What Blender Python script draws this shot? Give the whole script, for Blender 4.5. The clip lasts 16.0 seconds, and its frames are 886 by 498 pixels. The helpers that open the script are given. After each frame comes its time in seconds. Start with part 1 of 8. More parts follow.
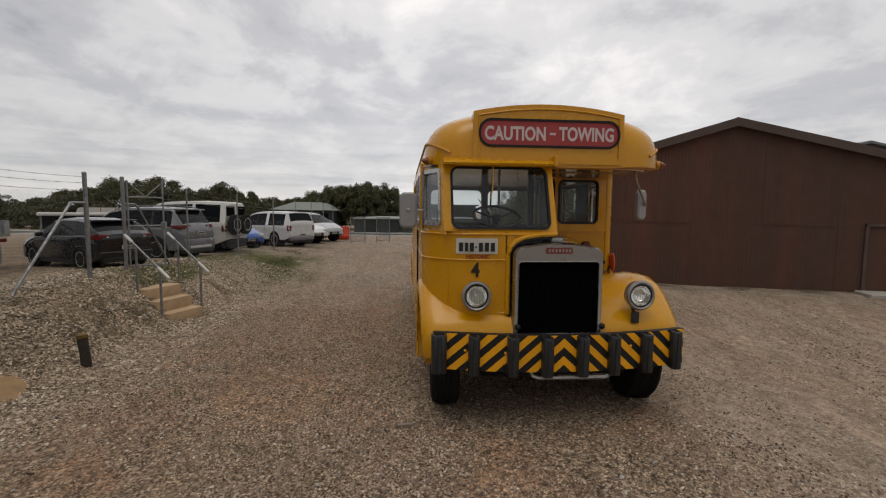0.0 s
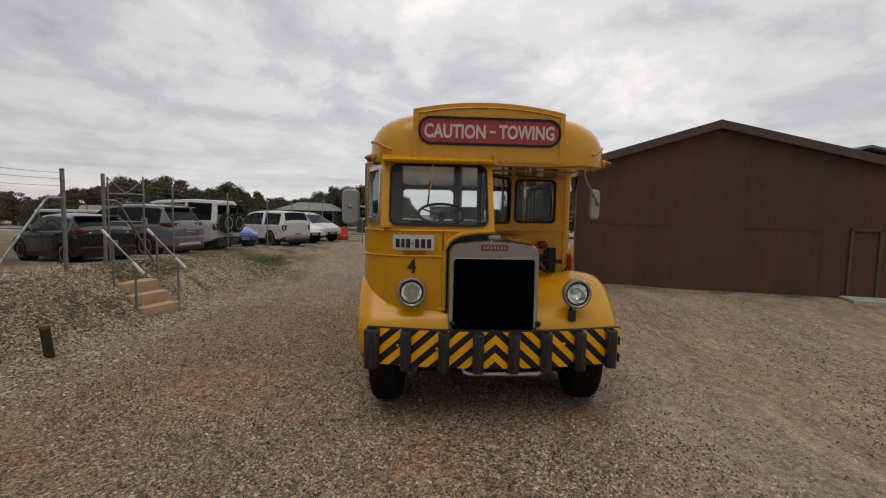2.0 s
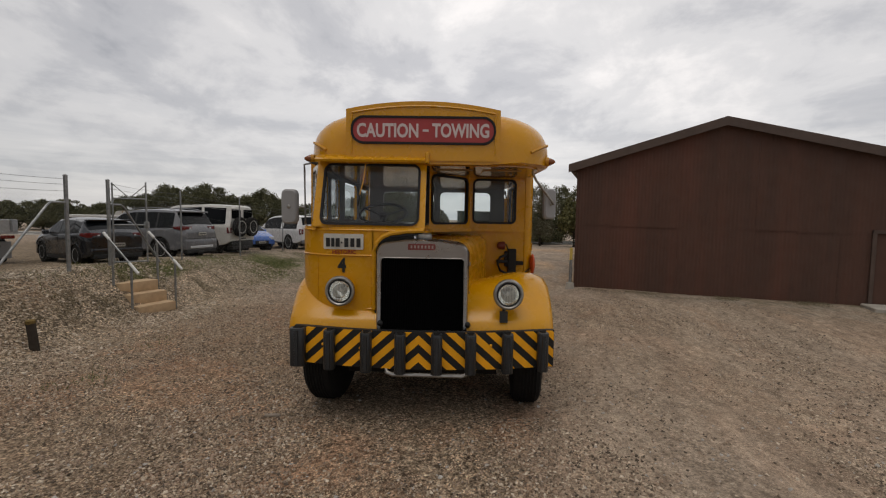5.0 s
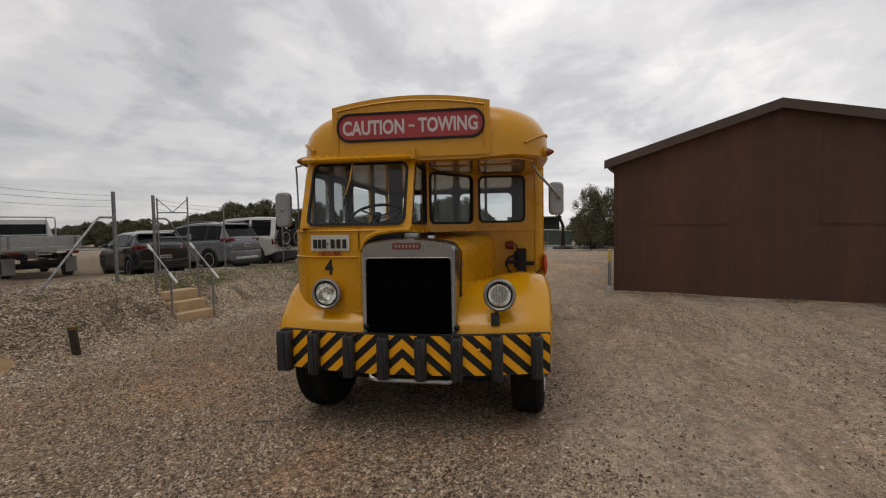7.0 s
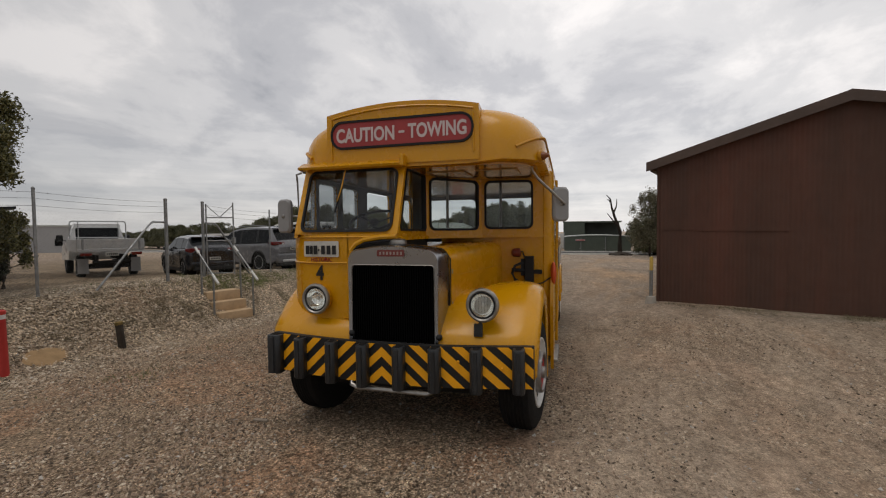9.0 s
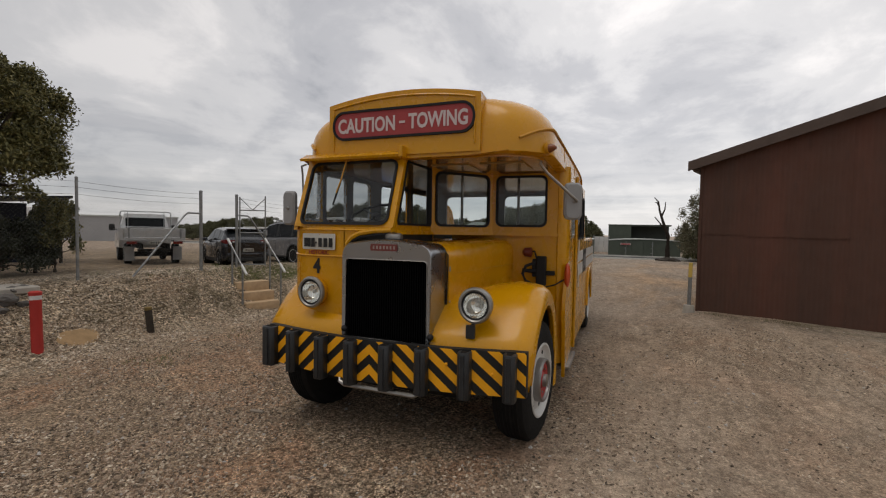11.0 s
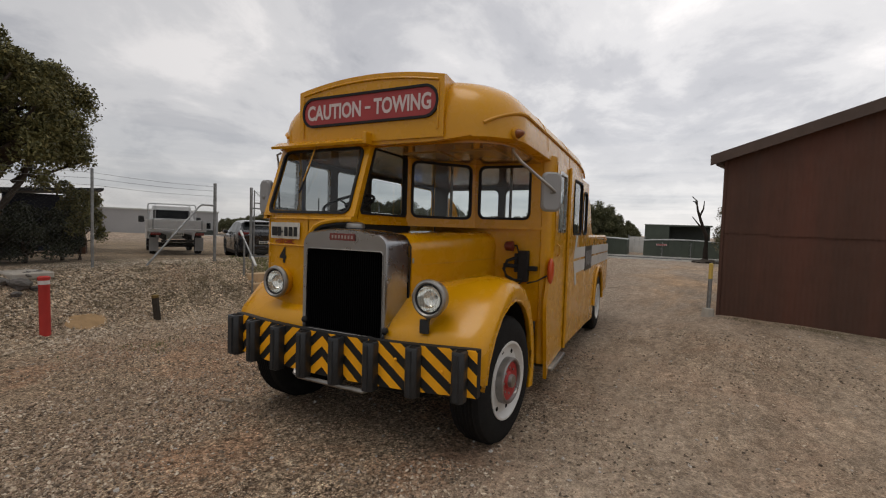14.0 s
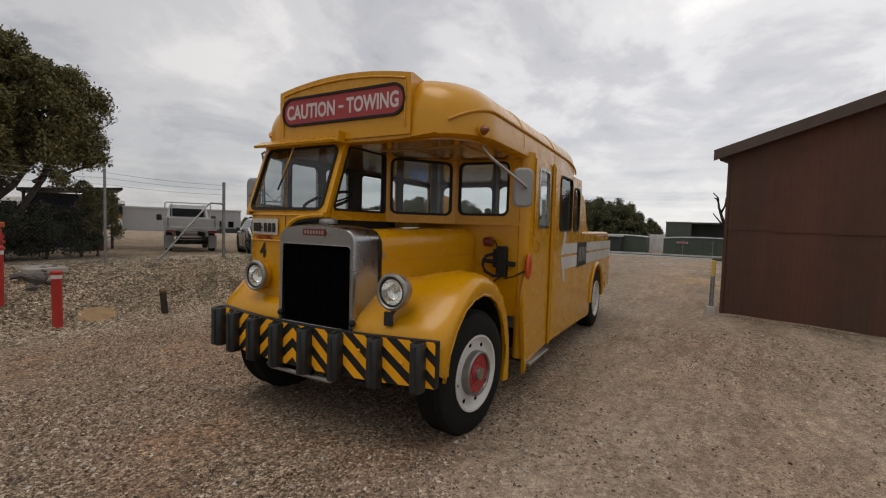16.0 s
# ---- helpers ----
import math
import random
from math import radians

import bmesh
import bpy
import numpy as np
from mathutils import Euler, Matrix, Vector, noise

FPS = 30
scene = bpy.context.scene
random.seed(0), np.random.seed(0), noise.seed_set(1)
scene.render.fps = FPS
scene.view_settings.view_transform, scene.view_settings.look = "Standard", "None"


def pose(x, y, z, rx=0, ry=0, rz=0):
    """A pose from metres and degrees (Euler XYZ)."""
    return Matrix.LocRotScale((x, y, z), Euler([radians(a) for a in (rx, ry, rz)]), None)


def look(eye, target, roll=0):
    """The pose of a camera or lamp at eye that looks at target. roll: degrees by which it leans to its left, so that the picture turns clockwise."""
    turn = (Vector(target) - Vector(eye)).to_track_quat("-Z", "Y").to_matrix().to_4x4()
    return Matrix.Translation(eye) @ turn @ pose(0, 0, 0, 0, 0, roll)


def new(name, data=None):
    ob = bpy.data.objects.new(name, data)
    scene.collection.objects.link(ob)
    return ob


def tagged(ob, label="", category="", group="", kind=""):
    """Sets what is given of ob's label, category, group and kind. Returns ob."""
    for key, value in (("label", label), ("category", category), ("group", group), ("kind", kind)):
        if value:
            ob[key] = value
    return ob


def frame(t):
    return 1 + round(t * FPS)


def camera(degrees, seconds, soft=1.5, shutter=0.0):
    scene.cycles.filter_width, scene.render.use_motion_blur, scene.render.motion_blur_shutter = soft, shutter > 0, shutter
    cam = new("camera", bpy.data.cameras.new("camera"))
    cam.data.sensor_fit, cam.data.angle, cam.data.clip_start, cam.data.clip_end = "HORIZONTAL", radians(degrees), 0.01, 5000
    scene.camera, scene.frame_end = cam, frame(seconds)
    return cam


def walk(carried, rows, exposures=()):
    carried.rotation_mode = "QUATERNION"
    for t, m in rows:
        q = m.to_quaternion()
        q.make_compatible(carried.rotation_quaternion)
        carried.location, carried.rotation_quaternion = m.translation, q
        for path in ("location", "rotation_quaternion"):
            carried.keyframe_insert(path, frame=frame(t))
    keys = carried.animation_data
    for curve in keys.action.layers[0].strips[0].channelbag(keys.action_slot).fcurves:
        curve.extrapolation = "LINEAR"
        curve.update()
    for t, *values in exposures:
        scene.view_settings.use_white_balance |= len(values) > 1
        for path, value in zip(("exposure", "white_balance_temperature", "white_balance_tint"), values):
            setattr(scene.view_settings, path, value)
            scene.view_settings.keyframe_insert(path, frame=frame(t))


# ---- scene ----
cam = camera(90.0, 16.0, soft=1.15)
PATH = [
    (0, (-0.514, -4.185, 2.033), (-0.338, -2.2, 1.867), 0.5),
    (0.5, (-0.315, -4.219, 2.037), (-0.158, -2.233, 1.87), 0.6),
    (1, (-0.12, -4.269, 2.039), (0.024, -2.281, 1.874), 0.5),
    (1.5, (0.012, -4.295, 2.011), (0.149, -2.306, 1.85), 0.8),
    (2, (0.184, -4.28, 1.987), (0.317, -2.291, 1.831), 1.1),
    (2.5, (0.385, -4.247, 1.994), (0.503, -2.256, 1.843), 1.4),
    (3, (0.541, -4.248, 1.987), (0.637, -2.256, 1.838), 1.8),
    (3.5, (0.801, -4.287, 1.966), (0.868, -2.294, 1.825), 1.8),
    (4, (0.934, -4.303, 1.955), (0.98, -2.308, 1.818), 1.8),
    (6.5, (1.71, -4.099, 1.874), (1.495, -2.114, 1.761), -0.8),
    (7, (1.835, -4.006, 1.841), (1.554, -2.028, 1.744), -0.9),
    (7.5, (1.945, -3.887, 1.854), (1.601, -1.919, 1.764), -1.0),
    (8, (2.1, -3.823, 1.866), (1.683, -1.869, 1.776), -0.5),
    (8.5, (2.352, -3.805, 1.87), (1.856, -1.869, 1.784), -0.6),
    (9, (2.466, -3.781, 1.859), (1.925, -1.857, 1.784), -0.6),
    (11.5, (2.917, -3.409, 1.82), (2.149, -1.564, 1.735), 1.3),
    (12, (3.046, -3.386, 1.832), (2.246, -1.556, 1.739), 1.5),
    (12.5, (3.14, -3.374, 1.827), (2.32, -1.552, 1.73), 1.7),
    (13, (3.181, -3.285, 1.773), (2.345, -1.471, 1.682), 1.8),
    (13.5, (3.276, -3.128, 1.787), (2.421, -1.323, 1.692), 1.8),
    (14, (3.306, -3.058, 1.77), (2.434, -1.261, 1.68), 1.8),
    (14.5, (3.383, -3.028, 1.779), (2.49, -1.241, 1.684), 2.0),
    (15, (3.524, -2.998, 1.799), (2.605, -1.224, 1.699), 1.9),
    (15.5, (3.675, -2.97, 1.78), (2.733, -1.209, 1.678), 1.8),
    (16, (3.741, -2.922, 1.759), (2.784, -1.168, 1.658), 1.7),
]
walk(cam, [(t, look(eye, target, roll)) for t, eye, target, roll in PATH],
     exposures=[(0, -0.02, 7050, 13), (9, -0.02, 7050, 13), (13, 0.06, 7000, 13), (16, 0.06, 7000, 13)])

# ---------------------------------------------------------------- world and light
world = bpy.data.worlds.new("overcast_sky")
scene.world = world
world.use_nodes = True
wn, wl = world.node_tree.nodes, world.node_tree.links
wn.clear()


def wnode(kind, **values):
    n = wn.new(kind)
    for key, value in values.items():
        n.inputs[key].default_value = value
    return n


def wmath(op, a, b=None):
    n = wn.new("ShaderNodeMath")
    n.operation = op
    for i, v in enumerate((a, b)):
        if v is None:
            continue
        if isinstance(v, (int, float)):
            n.inputs[i].default_value = v
        else:
            wl.new(v, n.inputs[i])
    return n.outputs[0]


sky = wn.new("ShaderNodeTexSky")
sky.sky_type, sky.sun_disc = "NISHITA", False
sky.sun_elevation, sky.sun_rotation = radians(74), radians(210)
coord = wn.new("ShaderNodeTexCoord")
split = wn.new("ShaderNodeSeparateXYZ")
wl.new(coord.outputs["Generated"], split.inputs[0])
height = wmath("ADD", wmath("MAXIMUM", split.outputs[2], 0.0), 0.30)
flat = wn.new("ShaderNodeCombineXYZ")
wl.new(wmath("DIVIDE", split.outputs[0], height), flat.inputs[0])
wl.new(wmath("DIVIDE", split.outputs[1], height), flat.inputs[1])


def cloud(scale, detail, rough, warp, shift):
    m = wn.new("ShaderNodeMapping")
    m.inputs["Location"].default_value = shift
    m.inputs["Scale"].default_value = (1.0, 0.9, 1.0)
    m.inputs["Rotation"].default_value = (0, 0, 0.35)
    wl.new(flat.outputs[0], m.inputs[0])
    n = wnode("ShaderNodeTexNoise", Scale=scale, Detail=detail, Roughness=rough, Distortion=warp)
    wl.new(m.outputs[0], n.inputs["Vector"])
    return n.outputs["Fac"]


def ramp(fac, *stops):
    r = wn.new("ShaderNodeValToRGB")
    r.color_ramp.interpolation = "EASE"
    while len(r.color_ramp.elements) < len(stops):
        r.color_ramp.elements.new(0.5)
    for e, (p, c) in zip(r.color_ramp.elements, stops):
        e.position, e.color = p, (*c, 1)
    wl.new(fac, r.inputs[0])
    return r.outputs[0]


def wmix(kind, fac, a, b):
    m = wn.new("ShaderNodeMix")
    m.data_type, m.blend_type = "RGBA", kind
    if isinstance(fac, (int, float)):
        m.inputs[0].default_value = fac
    else:
        wl.new(fac, m.inputs[0])
    wl.new(a, m.inputs[6])
    wl.new(b, m.inputs[7])
    return m.outputs[2]


CLOUD_SHIFT = (2.1, 4.4, 0.0)
big = cloud(0.62, 4.0, 0.5, 0.25, CLOUD_SHIFT)
fine = cloud(2.5, 8.0, 0.6, 0.25, (8.1, 2.2, 0.0))
mixed = wmath("ADD", wmath("MULTIPLY", big, 0.50), wmath("MULTIPLY", fine, 0.50))
grey = ramp(mixed, (0.36, (0.40, 0.43, 0.48)), (0.44, (0.545, 0.575, 0.625)), (0.52, (0.715, 0.745, 0.785)), (0.62, (0.92, 0.94, 0.97)))
band = wnode("ShaderNodeTexNoise", Scale=2.2, Detail=5.0, Roughness=0.6)
stretch = wn.new("ShaderNodeMapping")
stretch.inputs["Scale"].default_value = (0.8, 0.8, 14.0)
wl.new(coord.outputs["Generated"], stretch.inputs[0])
wl.new(stretch.outputs[0], band.inputs["Vector"])
low = ramp(band.outputs["Fac"], (0.35, (0.43, 0.47, 0.525)), (0.62, (0.69, 0.715, 0.745)))
near_horizon = ramp(split.outputs[2], (0.0, (1, 1, 1)), (0.30, (0, 0, 0)))
clouds = wmix("MIX", wmath("MULTIPLY", near_horizon, 0.6), grey, low)
# the cloud is thinner and brighter on the side away from the car park
side_way = wmath("ADD", wmath("MULTIPLY", wmath("ABSOLUTE", split.outputs[0]), -0.20), wmath("MULTIPLY", split.outputs[0], 0.08))
lean = wmath("ADD", side_way, wmath("MULTIPLY", split.outputs[1], 0.20))
thin = wn.new("ShaderNodeVectorMath")
thin.operation = "SCALE"
wl.new(wmath("ADD", lean, 0.91), thin.inputs["Scale"])
wl.new(clouds, thin.inputs[0])
clouds = thin.outputs[0]
faint = wn.new("ShaderNodeVectorMath")
faint.operation = "SCALE"
faint.inputs["Scale"].default_value = 0.1
wl.new(sky.outputs[0], faint.inputs[0])
final = wmix("MIX", 0.10, clouds, faint.outputs[0])
bg = wn.new("ShaderNodeBackground")
bg.inputs["Strength"].default_value = 1.05
wl.new(final, bg.inputs["Color"])
out = wn.new("ShaderNodeOutputWorld")
wl.new(bg.outputs[0], out.inputs[0])

sun = new("sun", bpy.data.lights.new("sun", "SUN"))
sun.data.energy, sun.data.angle, sun.data.color = 0.7, radians(35), (1.0, 0.96, 0.9)
sun.matrix_world = look((-3.2, -5.4, 22), (0, 0, 0))

# ---------------------------------------------------------------- materials


class Mat:
    """A node material with short ways to add noise, mixes and bump."""

    def __init__(self, name, base=(0.5, 0.5, 0.5), rough=0.5, metal=0.0, spec=0.5):
        self.m = bpy.data.materials.new(name)
        self.m.use_nodes = True
        self.n, self.l = self.m.node_tree.nodes, self.m.node_tree.links
        self.b = self.n["Principled BSDF"]
        self.set(base, rough, metal, spec)
        self.where = None

    def set(self, base, rough, metal, spec):
        self.b.inputs["Base Color"].default_value = (*base, 1)
        self.b.inputs["Roughness"].default_value = rough
        self.b.inputs["Metallic"].default_value = metal
        self.b.inputs["Specular IOR Level"].default_value = spec

    def pos(self):
        if not self.where:
            self.where = self.n.new("ShaderNodeTexCoord").outputs["Object"]
        return self.where

    def noise(self, scale, detail=4.0, rough=0.55, stretch=(1, 1, 1), warp=0.0):
        mp = self.n.new("ShaderNodeMapping")
        mp.inputs["Scale"].default_value = stretch
        self.l.new(self.pos(), mp.inputs[0])
        t = self.n.new("ShaderNodeTexNoise")
        t.inputs["Scale"].default_value, t.inputs["Detail"].default_value = scale, detail
        t.inputs["Roughness"].default_value, t.inputs["Distortion"].default_value = rough, warp
        self.l.new(mp.outputs[0], t.inputs["Vector"])
        return t.outputs["Fac"]

    def cells(self, scale, feature="F1", stretch=(1, 1, 1), output="Distance"):
        mp = self.n.new("ShaderNodeMapping")
        mp.inputs["Scale"].default_value = stretch
        self.l.new(self.pos(), mp.inputs[0])
        t = self.n.new("ShaderNodeTexVoronoi")
        t.feature = feature
        t.inputs["Scale"].default_value = scale
        self.l.new(mp.outputs[0], t.inputs["Vector"])
        return t.outputs[output]

    def ramp(self, fac, *stops):
        r = self.n.new("ShaderNodeValToRGB")
        while len(r.color_ramp.elements) < len(stops):
            r.color_ramp.elements.new(0.5)
        for e, (p, c) in zip(r.color_ramp.elements, stops):
            e.position, e.color = p, (*c, 1) if isinstance(c, tuple) else (c, c, c, 1)
        self.l.new(fac, r.inputs[0])
        return r.outputs[0]

    def mix(self, fac, a, b, kind="MIX"):
        x = self.n.new("ShaderNodeMix")
        x.data_type, x.blend_type = "RGBA", kind
        for v, i in ((fac, 0), (a, 6), (b, 7)):
            if isinstance(v, tuple):
                x.inputs[i].default_value = (*v, 1)
            elif isinstance(v, (int, float)):
                x.inputs[i].default_value = v
            else:
                self.l.new(v, x.inputs[i])
        return x.outputs[2]

    def random(self):
        return self.n.new("ShaderNodeObjectInfo").outputs["Random"]

    def island(self):
        return self.n.new("ShaderNodeNewGeometry").outputs["Random Per Island"]

    def math(self, op, a, b):
        x = self.n.new("ShaderNodeMath")
        x.operation = op
        for i, v in enumerate((a, b)):
            if isinstance(v, (int, float)):
                x.inputs[i].default_value = v
            else:
                self.l.new(v, x.inputs[i])
        return x.outputs[0]

    def color(self, c):
        self.l.new(c, self.b.inputs["Base Color"])
        return self

    def rough(self, c):
        self.l.new(c, self.b.inputs["Roughness"])
        return self

    def bump(self, h, strength=0.3, dist=0.01):
        x = self.n.new("ShaderNodeBump")
        x.inputs["Strength"].default_value, x.inputs["Distance"].default_value = strength, dist
        self.l.new(h, x.inputs["Height"])
        self.l.new(x.outputs[0], self.b.inputs["Normal"])
        return self


def paint(name, base, rough=0.35, dirt=0.12, spec=0.5, coat=0.0):
    """Vehicle and metal paint: faint mottling, dust and small scuffs."""
    m = Mat(name, base, rough, 0.0, spec)
    dark = tuple(c * (1 - dirt * 1.6) for c in base)
    dusty = tuple(c * 0.75 + 0.12 * d for c, d in zip(base, (0.5, 0.45, 0.38)))
    c = m.mix(m.ramp(m.noise(2.3, 5), (0.35, 0.0), (0.75, 1.0)), base, dark)
    c = m.mix(m.ramp(m.noise(14, 6, 0.7), (0.55, 0.0), (0.8, dirt * 2.0)), c, dusty)
    m.color(c).rough(m.ramp(m.noise(6, 5), (0.3, max(rough - 0.08, 0.02)), (0.7, min(rough + 0.14, 1.0))))
    m.bump(m.noise(1.6, 2), 0.06, 0.02)
    m.b.inputs["Coat Weight"].default_value = coat
    m.b.inputs["Coat Roughness"].default_value = 0.12
    return m.m


def metal(name, base, rough=0.35, wear=0.5):
    m = Mat(name, base, rough, 1.0)
    c = m.mix(m.ramp(m.noise(9, 6, 0.65), (0.35, 0.0), (0.75, wear)), base, tuple(v * 0.45 for v in base))
    m.color(c).rough(m.ramp(m.noise(17, 5), (0.3, rough * 0.7), (0.7, min(1.0, rough * 1.6))))
    return m.m


def plain(name, base, rough=0.6, spec=0.4, vary=0.25, scale=6.0, bump=0.0):
    m = Mat(name, base, rough, 0.0, spec)
    c = m.mix(m.ramp(m.noise(scale, 6, 0.6), (0.3, 0.0), (0.72, 1.0)), base, tuple(v * (1 - vary) for v in base))
    m.color(c)
    if bump:
        m.bump(m.noise(scale * 6, 5, 0.65), bump, 0.01)
    return m.m


def glass(name, tint=(0.86, 0.9, 0.9), rough=0.0, dark=0.0):
    """Window glass: mostly clear with a mirror share; dark: share of tinted film."""
    mat = bpy.data.materials.new(name)
    mat.use_nodes = True
    n, l = mat.node_tree.nodes, mat.node_tree.links
    n.clear()
    o = n.new("ShaderNodeOutputMaterial")
    t = n.new("ShaderNodeBsdfTransparent")
    t.inputs[0].default_value = (*[c * (1 - dark) for c in tint], 1)
    g = n.new("ShaderNodeBsdfGlossy")
    g.inputs["Roughness"].default_value = 0.02 + rough
    g.inputs[0].default_value = (0.9, 0.93, 0.95, 1)
    f = n.new("ShaderNodeLayerWeight")
    f.inputs["Blend"].default_value = 0.5
    edge = n.new("ShaderNodeMath")
    edge.operation = "POWER"
    l.new(f.outputs["Facing"], edge.inputs[0])
    edge.inputs[1].default_value = 4.0
    share = n.new("ShaderNodeMath")
    share.operation = "MULTIPLY_ADD"
    l.new(edge.outputs[0], share.inputs[0])
    share.inputs[1].default_value, share.inputs[2].default_value = 0.75, 0.035
    mx = n.new("ShaderNodeMixShader")
    l.new(share.outputs[0], mx.inputs[0])
    l.new(t.outputs[0], mx.inputs[1])
    l.new(g.outputs[0], mx.inputs[2])
    l.new(mx.outputs[0], o.inputs[0])
    return mat


# gravel and dirt of the yard
g = Mat("gravel_ground", (0.2, 0.17, 0.14), 0.95, 0, 0.2)
xyz = g.n.new("ShaderNodeSeparateXYZ")
g.l.new(g.pos(), xyz.inputs[0])


def between(value, a, b):
    """0 below a, 1 above b."""
    m = g.n.new("ShaderNodeMapRange")
    m.interpolation_type = "SMOOTHSTEP"
    m.inputs["From Min"].default_value, m.inputs["From Max"].default_value = min(a, b), max(a, b)
    m.inputs["To Min"].default_value, m.inputs["To Max"].default_value = (0, 1) if a < b else (1, 0)
    g.l.new(value, m.inputs["Value"])
    return m.outputs[0]


wob = g.math("MULTIPLY", g.math("SUBTRACT", g.noise(0.6, 5, 0.6), 0.5), 2.4)
px_, py_ = g.math("ADD", xyz.outputs[0], wob), g.math("ADD", xyz.outputs[1], wob)
fine = g.cells(85, "F1", output="Color")
coarse = g.cells(48, "F1", output="Color")
tone_f = g.ramp(fine, (0.12, (0.050, 0.034, 0.023)), (0.38, (0.200, 0.140, 0.094)), (0.62, (0.400, 0.296, 0.206)), (0.85, (0.82, 0.67, 0.50)))
tone_c = g.ramp(coarse, (0.12, (0.060, 0.042, 0.029)), (0.38, (0.240, 0.173, 0.118)), (0.62, (0.440, 0.333, 0.232)), (0.85, (0.82, 0.68, 0.51)))
stone_tone = g.mix(g.ramp(g.noise(3.0, 4, 0.6), (0.45, 0.0), (0.65, 1.0)), tone_f, tone_c)
dirt = g.ramp(g.noise(14, 10, 0.8), (0.32, (0.173, 0.122, 0.082)), (0.5, (0.314, 0.229, 0.157)), (0.68, (0.442, 0.330, 0.229)))
share = g.ramp(g.noise(0.55, 6, 0.62, warp=0.4), (0.36, 0.5), (0.60, 1.0))
col = g.mix(share, dirt, stone_tone)
red_earth = g.ramp(g.noise(0.8, 6, 0.65, warp=0.8), (0.47, 0.0), (0.66, 0.65))
col = g.mix(red_earth, col, (0.415, 0.235, 0.144))
# worn wheel lines towards the right of the bus
track = g.math("MULTIPLY", between(px_, 1.5, 3.0), g.ramp(g.noise(0.5, 5, 0.6, (1.0, 0.3, 1)), (0.36, 0.35), (0.62, 0.95)))
col = g.mix(track, col, g.mix(g.ramp(g.noise(12, 8, 0.75), (0.35, 0.0), (0.7, 1.0)), (0.33, 0.262, 0.200), (0.54, 0.445, 0.35)))
# orange earth beside the shed
earth = g.math("MULTIPLY", g.math("MULTIPLY", between(px_, 1.6, 4.0), between(py_, 5.8, 8.5)), between(py_, 27.0, 20.0))
earth = g.math("MULTIPLY", earth, g.ramp(g.noise(0.45, 5, 0.65, (1, 0.5, 1), 0.5), (0.46, 0.06), (0.63, 0.85)))
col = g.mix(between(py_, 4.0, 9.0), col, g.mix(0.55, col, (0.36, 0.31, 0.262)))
col = g.mix(earth, col, g.ramp(g.noise(1.6, 7, 0.7, (1, 0.6, 1)), (0.3, (0.36, 0.235, 0.140)), (0.7, (0.62, 0.44, 0.29))))
# pale chips of the bank, sandy car park, worn grass along its edge
bank = g.math("MULTIPLY", between(px_, -3.2, -4.6), between(py_, 11.0, 6.5))
chips = g.ramp(g.cells(38, "F1", (1, 1, 1), "Color"), (0.0, (0.040, 0.031, 0.022)), (0.35, (0.24, 0.187, 0.130)), (0.7, (0.560, 0.455, 0.335)), (1.0, (0.80, 0.70, 0.56)))
col = g.mix(g.math("MULTIPLY", bank, g.ramp(g.noise(0.9, 5, 0.6), (0.3, 0.55), (0.55, 1.0))), col, chips)
soil = g.math("MULTIPLY", between(px_, -3.6, -4.4), g.math("MULTIPLY", between(px_, -6.9, -6.1), g.ramp(g.noise(1.7, 7, 0.7, warp=0.6), (0.50, 0.0), (0.62, 0.8))))
col = g.mix(soil, col, g.ramp(g.noise(30, 5, 0.7), (0.3, (0.075, 0.058, 0.036)), (0.7, (0.17, 0.14, 0.085))))
park = g.math("MULTIPLY", between(px_, -6.8, -8.5), between(px_, -30.0, -16.0))
col = g.mix(park, col, g.ramp(g.noise(1.2, 8, 0.7), (0.3, (0.198, 0.149, 0.102)), (0.7, (0.348, 0.274, 0.194))))
worn = g.math("MULTIPLY", g.math("MULTIPLY", between(px_, -2.9, -3.9), between(px_, -6.6, -5.6)), g.math("MULTIPLY", between(py_, 7.3, 8.6), between(py_, 13.5, 10.5)))
edge = g.math("MULTIPLY", g.math("MULTIPLY", between(px_, -4.9, -5.3), between(px_, -6.9, -6.1)), g.math("MULTIPLY", between(py_, 4.0, 4.8), between(py_, 13.0, 6.5)))
turf = g.math("MAXIMUM", worn, edge)
turf = g.math("MULTIPLY", turf, g.ramp(g.noise(1.3, 6, 0.7), (0.36, 0.05), (0.52, 0.9)))
col = g.mix(turf, col, g.ramp(g.noise(25, 6, 0.7), (0.3, (0.06, 0.075, 0.020)), (0.7, (0.15, 0.165, 0.055))))
patch = g.ramp(g.noise(1.1, 7, 0.72, (1, 0.55, 1), 0.5), (0.30, (0.93, 0.90, 0.86)), (0.52, (1.28, 1.26, 1.23)), (0.72, (1.48, 1.44, 1.37)))
col = g.mix(1.0, col, patch, "MULTIPLY")
off_wall = g.math("ADD", g.math("MULTIPLY", px_, 0.364), py_)
pale = g.math("MULTIPLY", g.math("MULTIPLY", between(off_wall, 8.5, 8.0), between(off_wall, 6.9, 7.6)), g.math("MULTIPLY", between(px_, 5.6, 6.6), g.ramp(g.noise(1.6, 6, 0.7), (0.40, 0.0), (0.56, 0.7))))
col = g.mix(pale, col, (0.52, 0.45, 0.36))
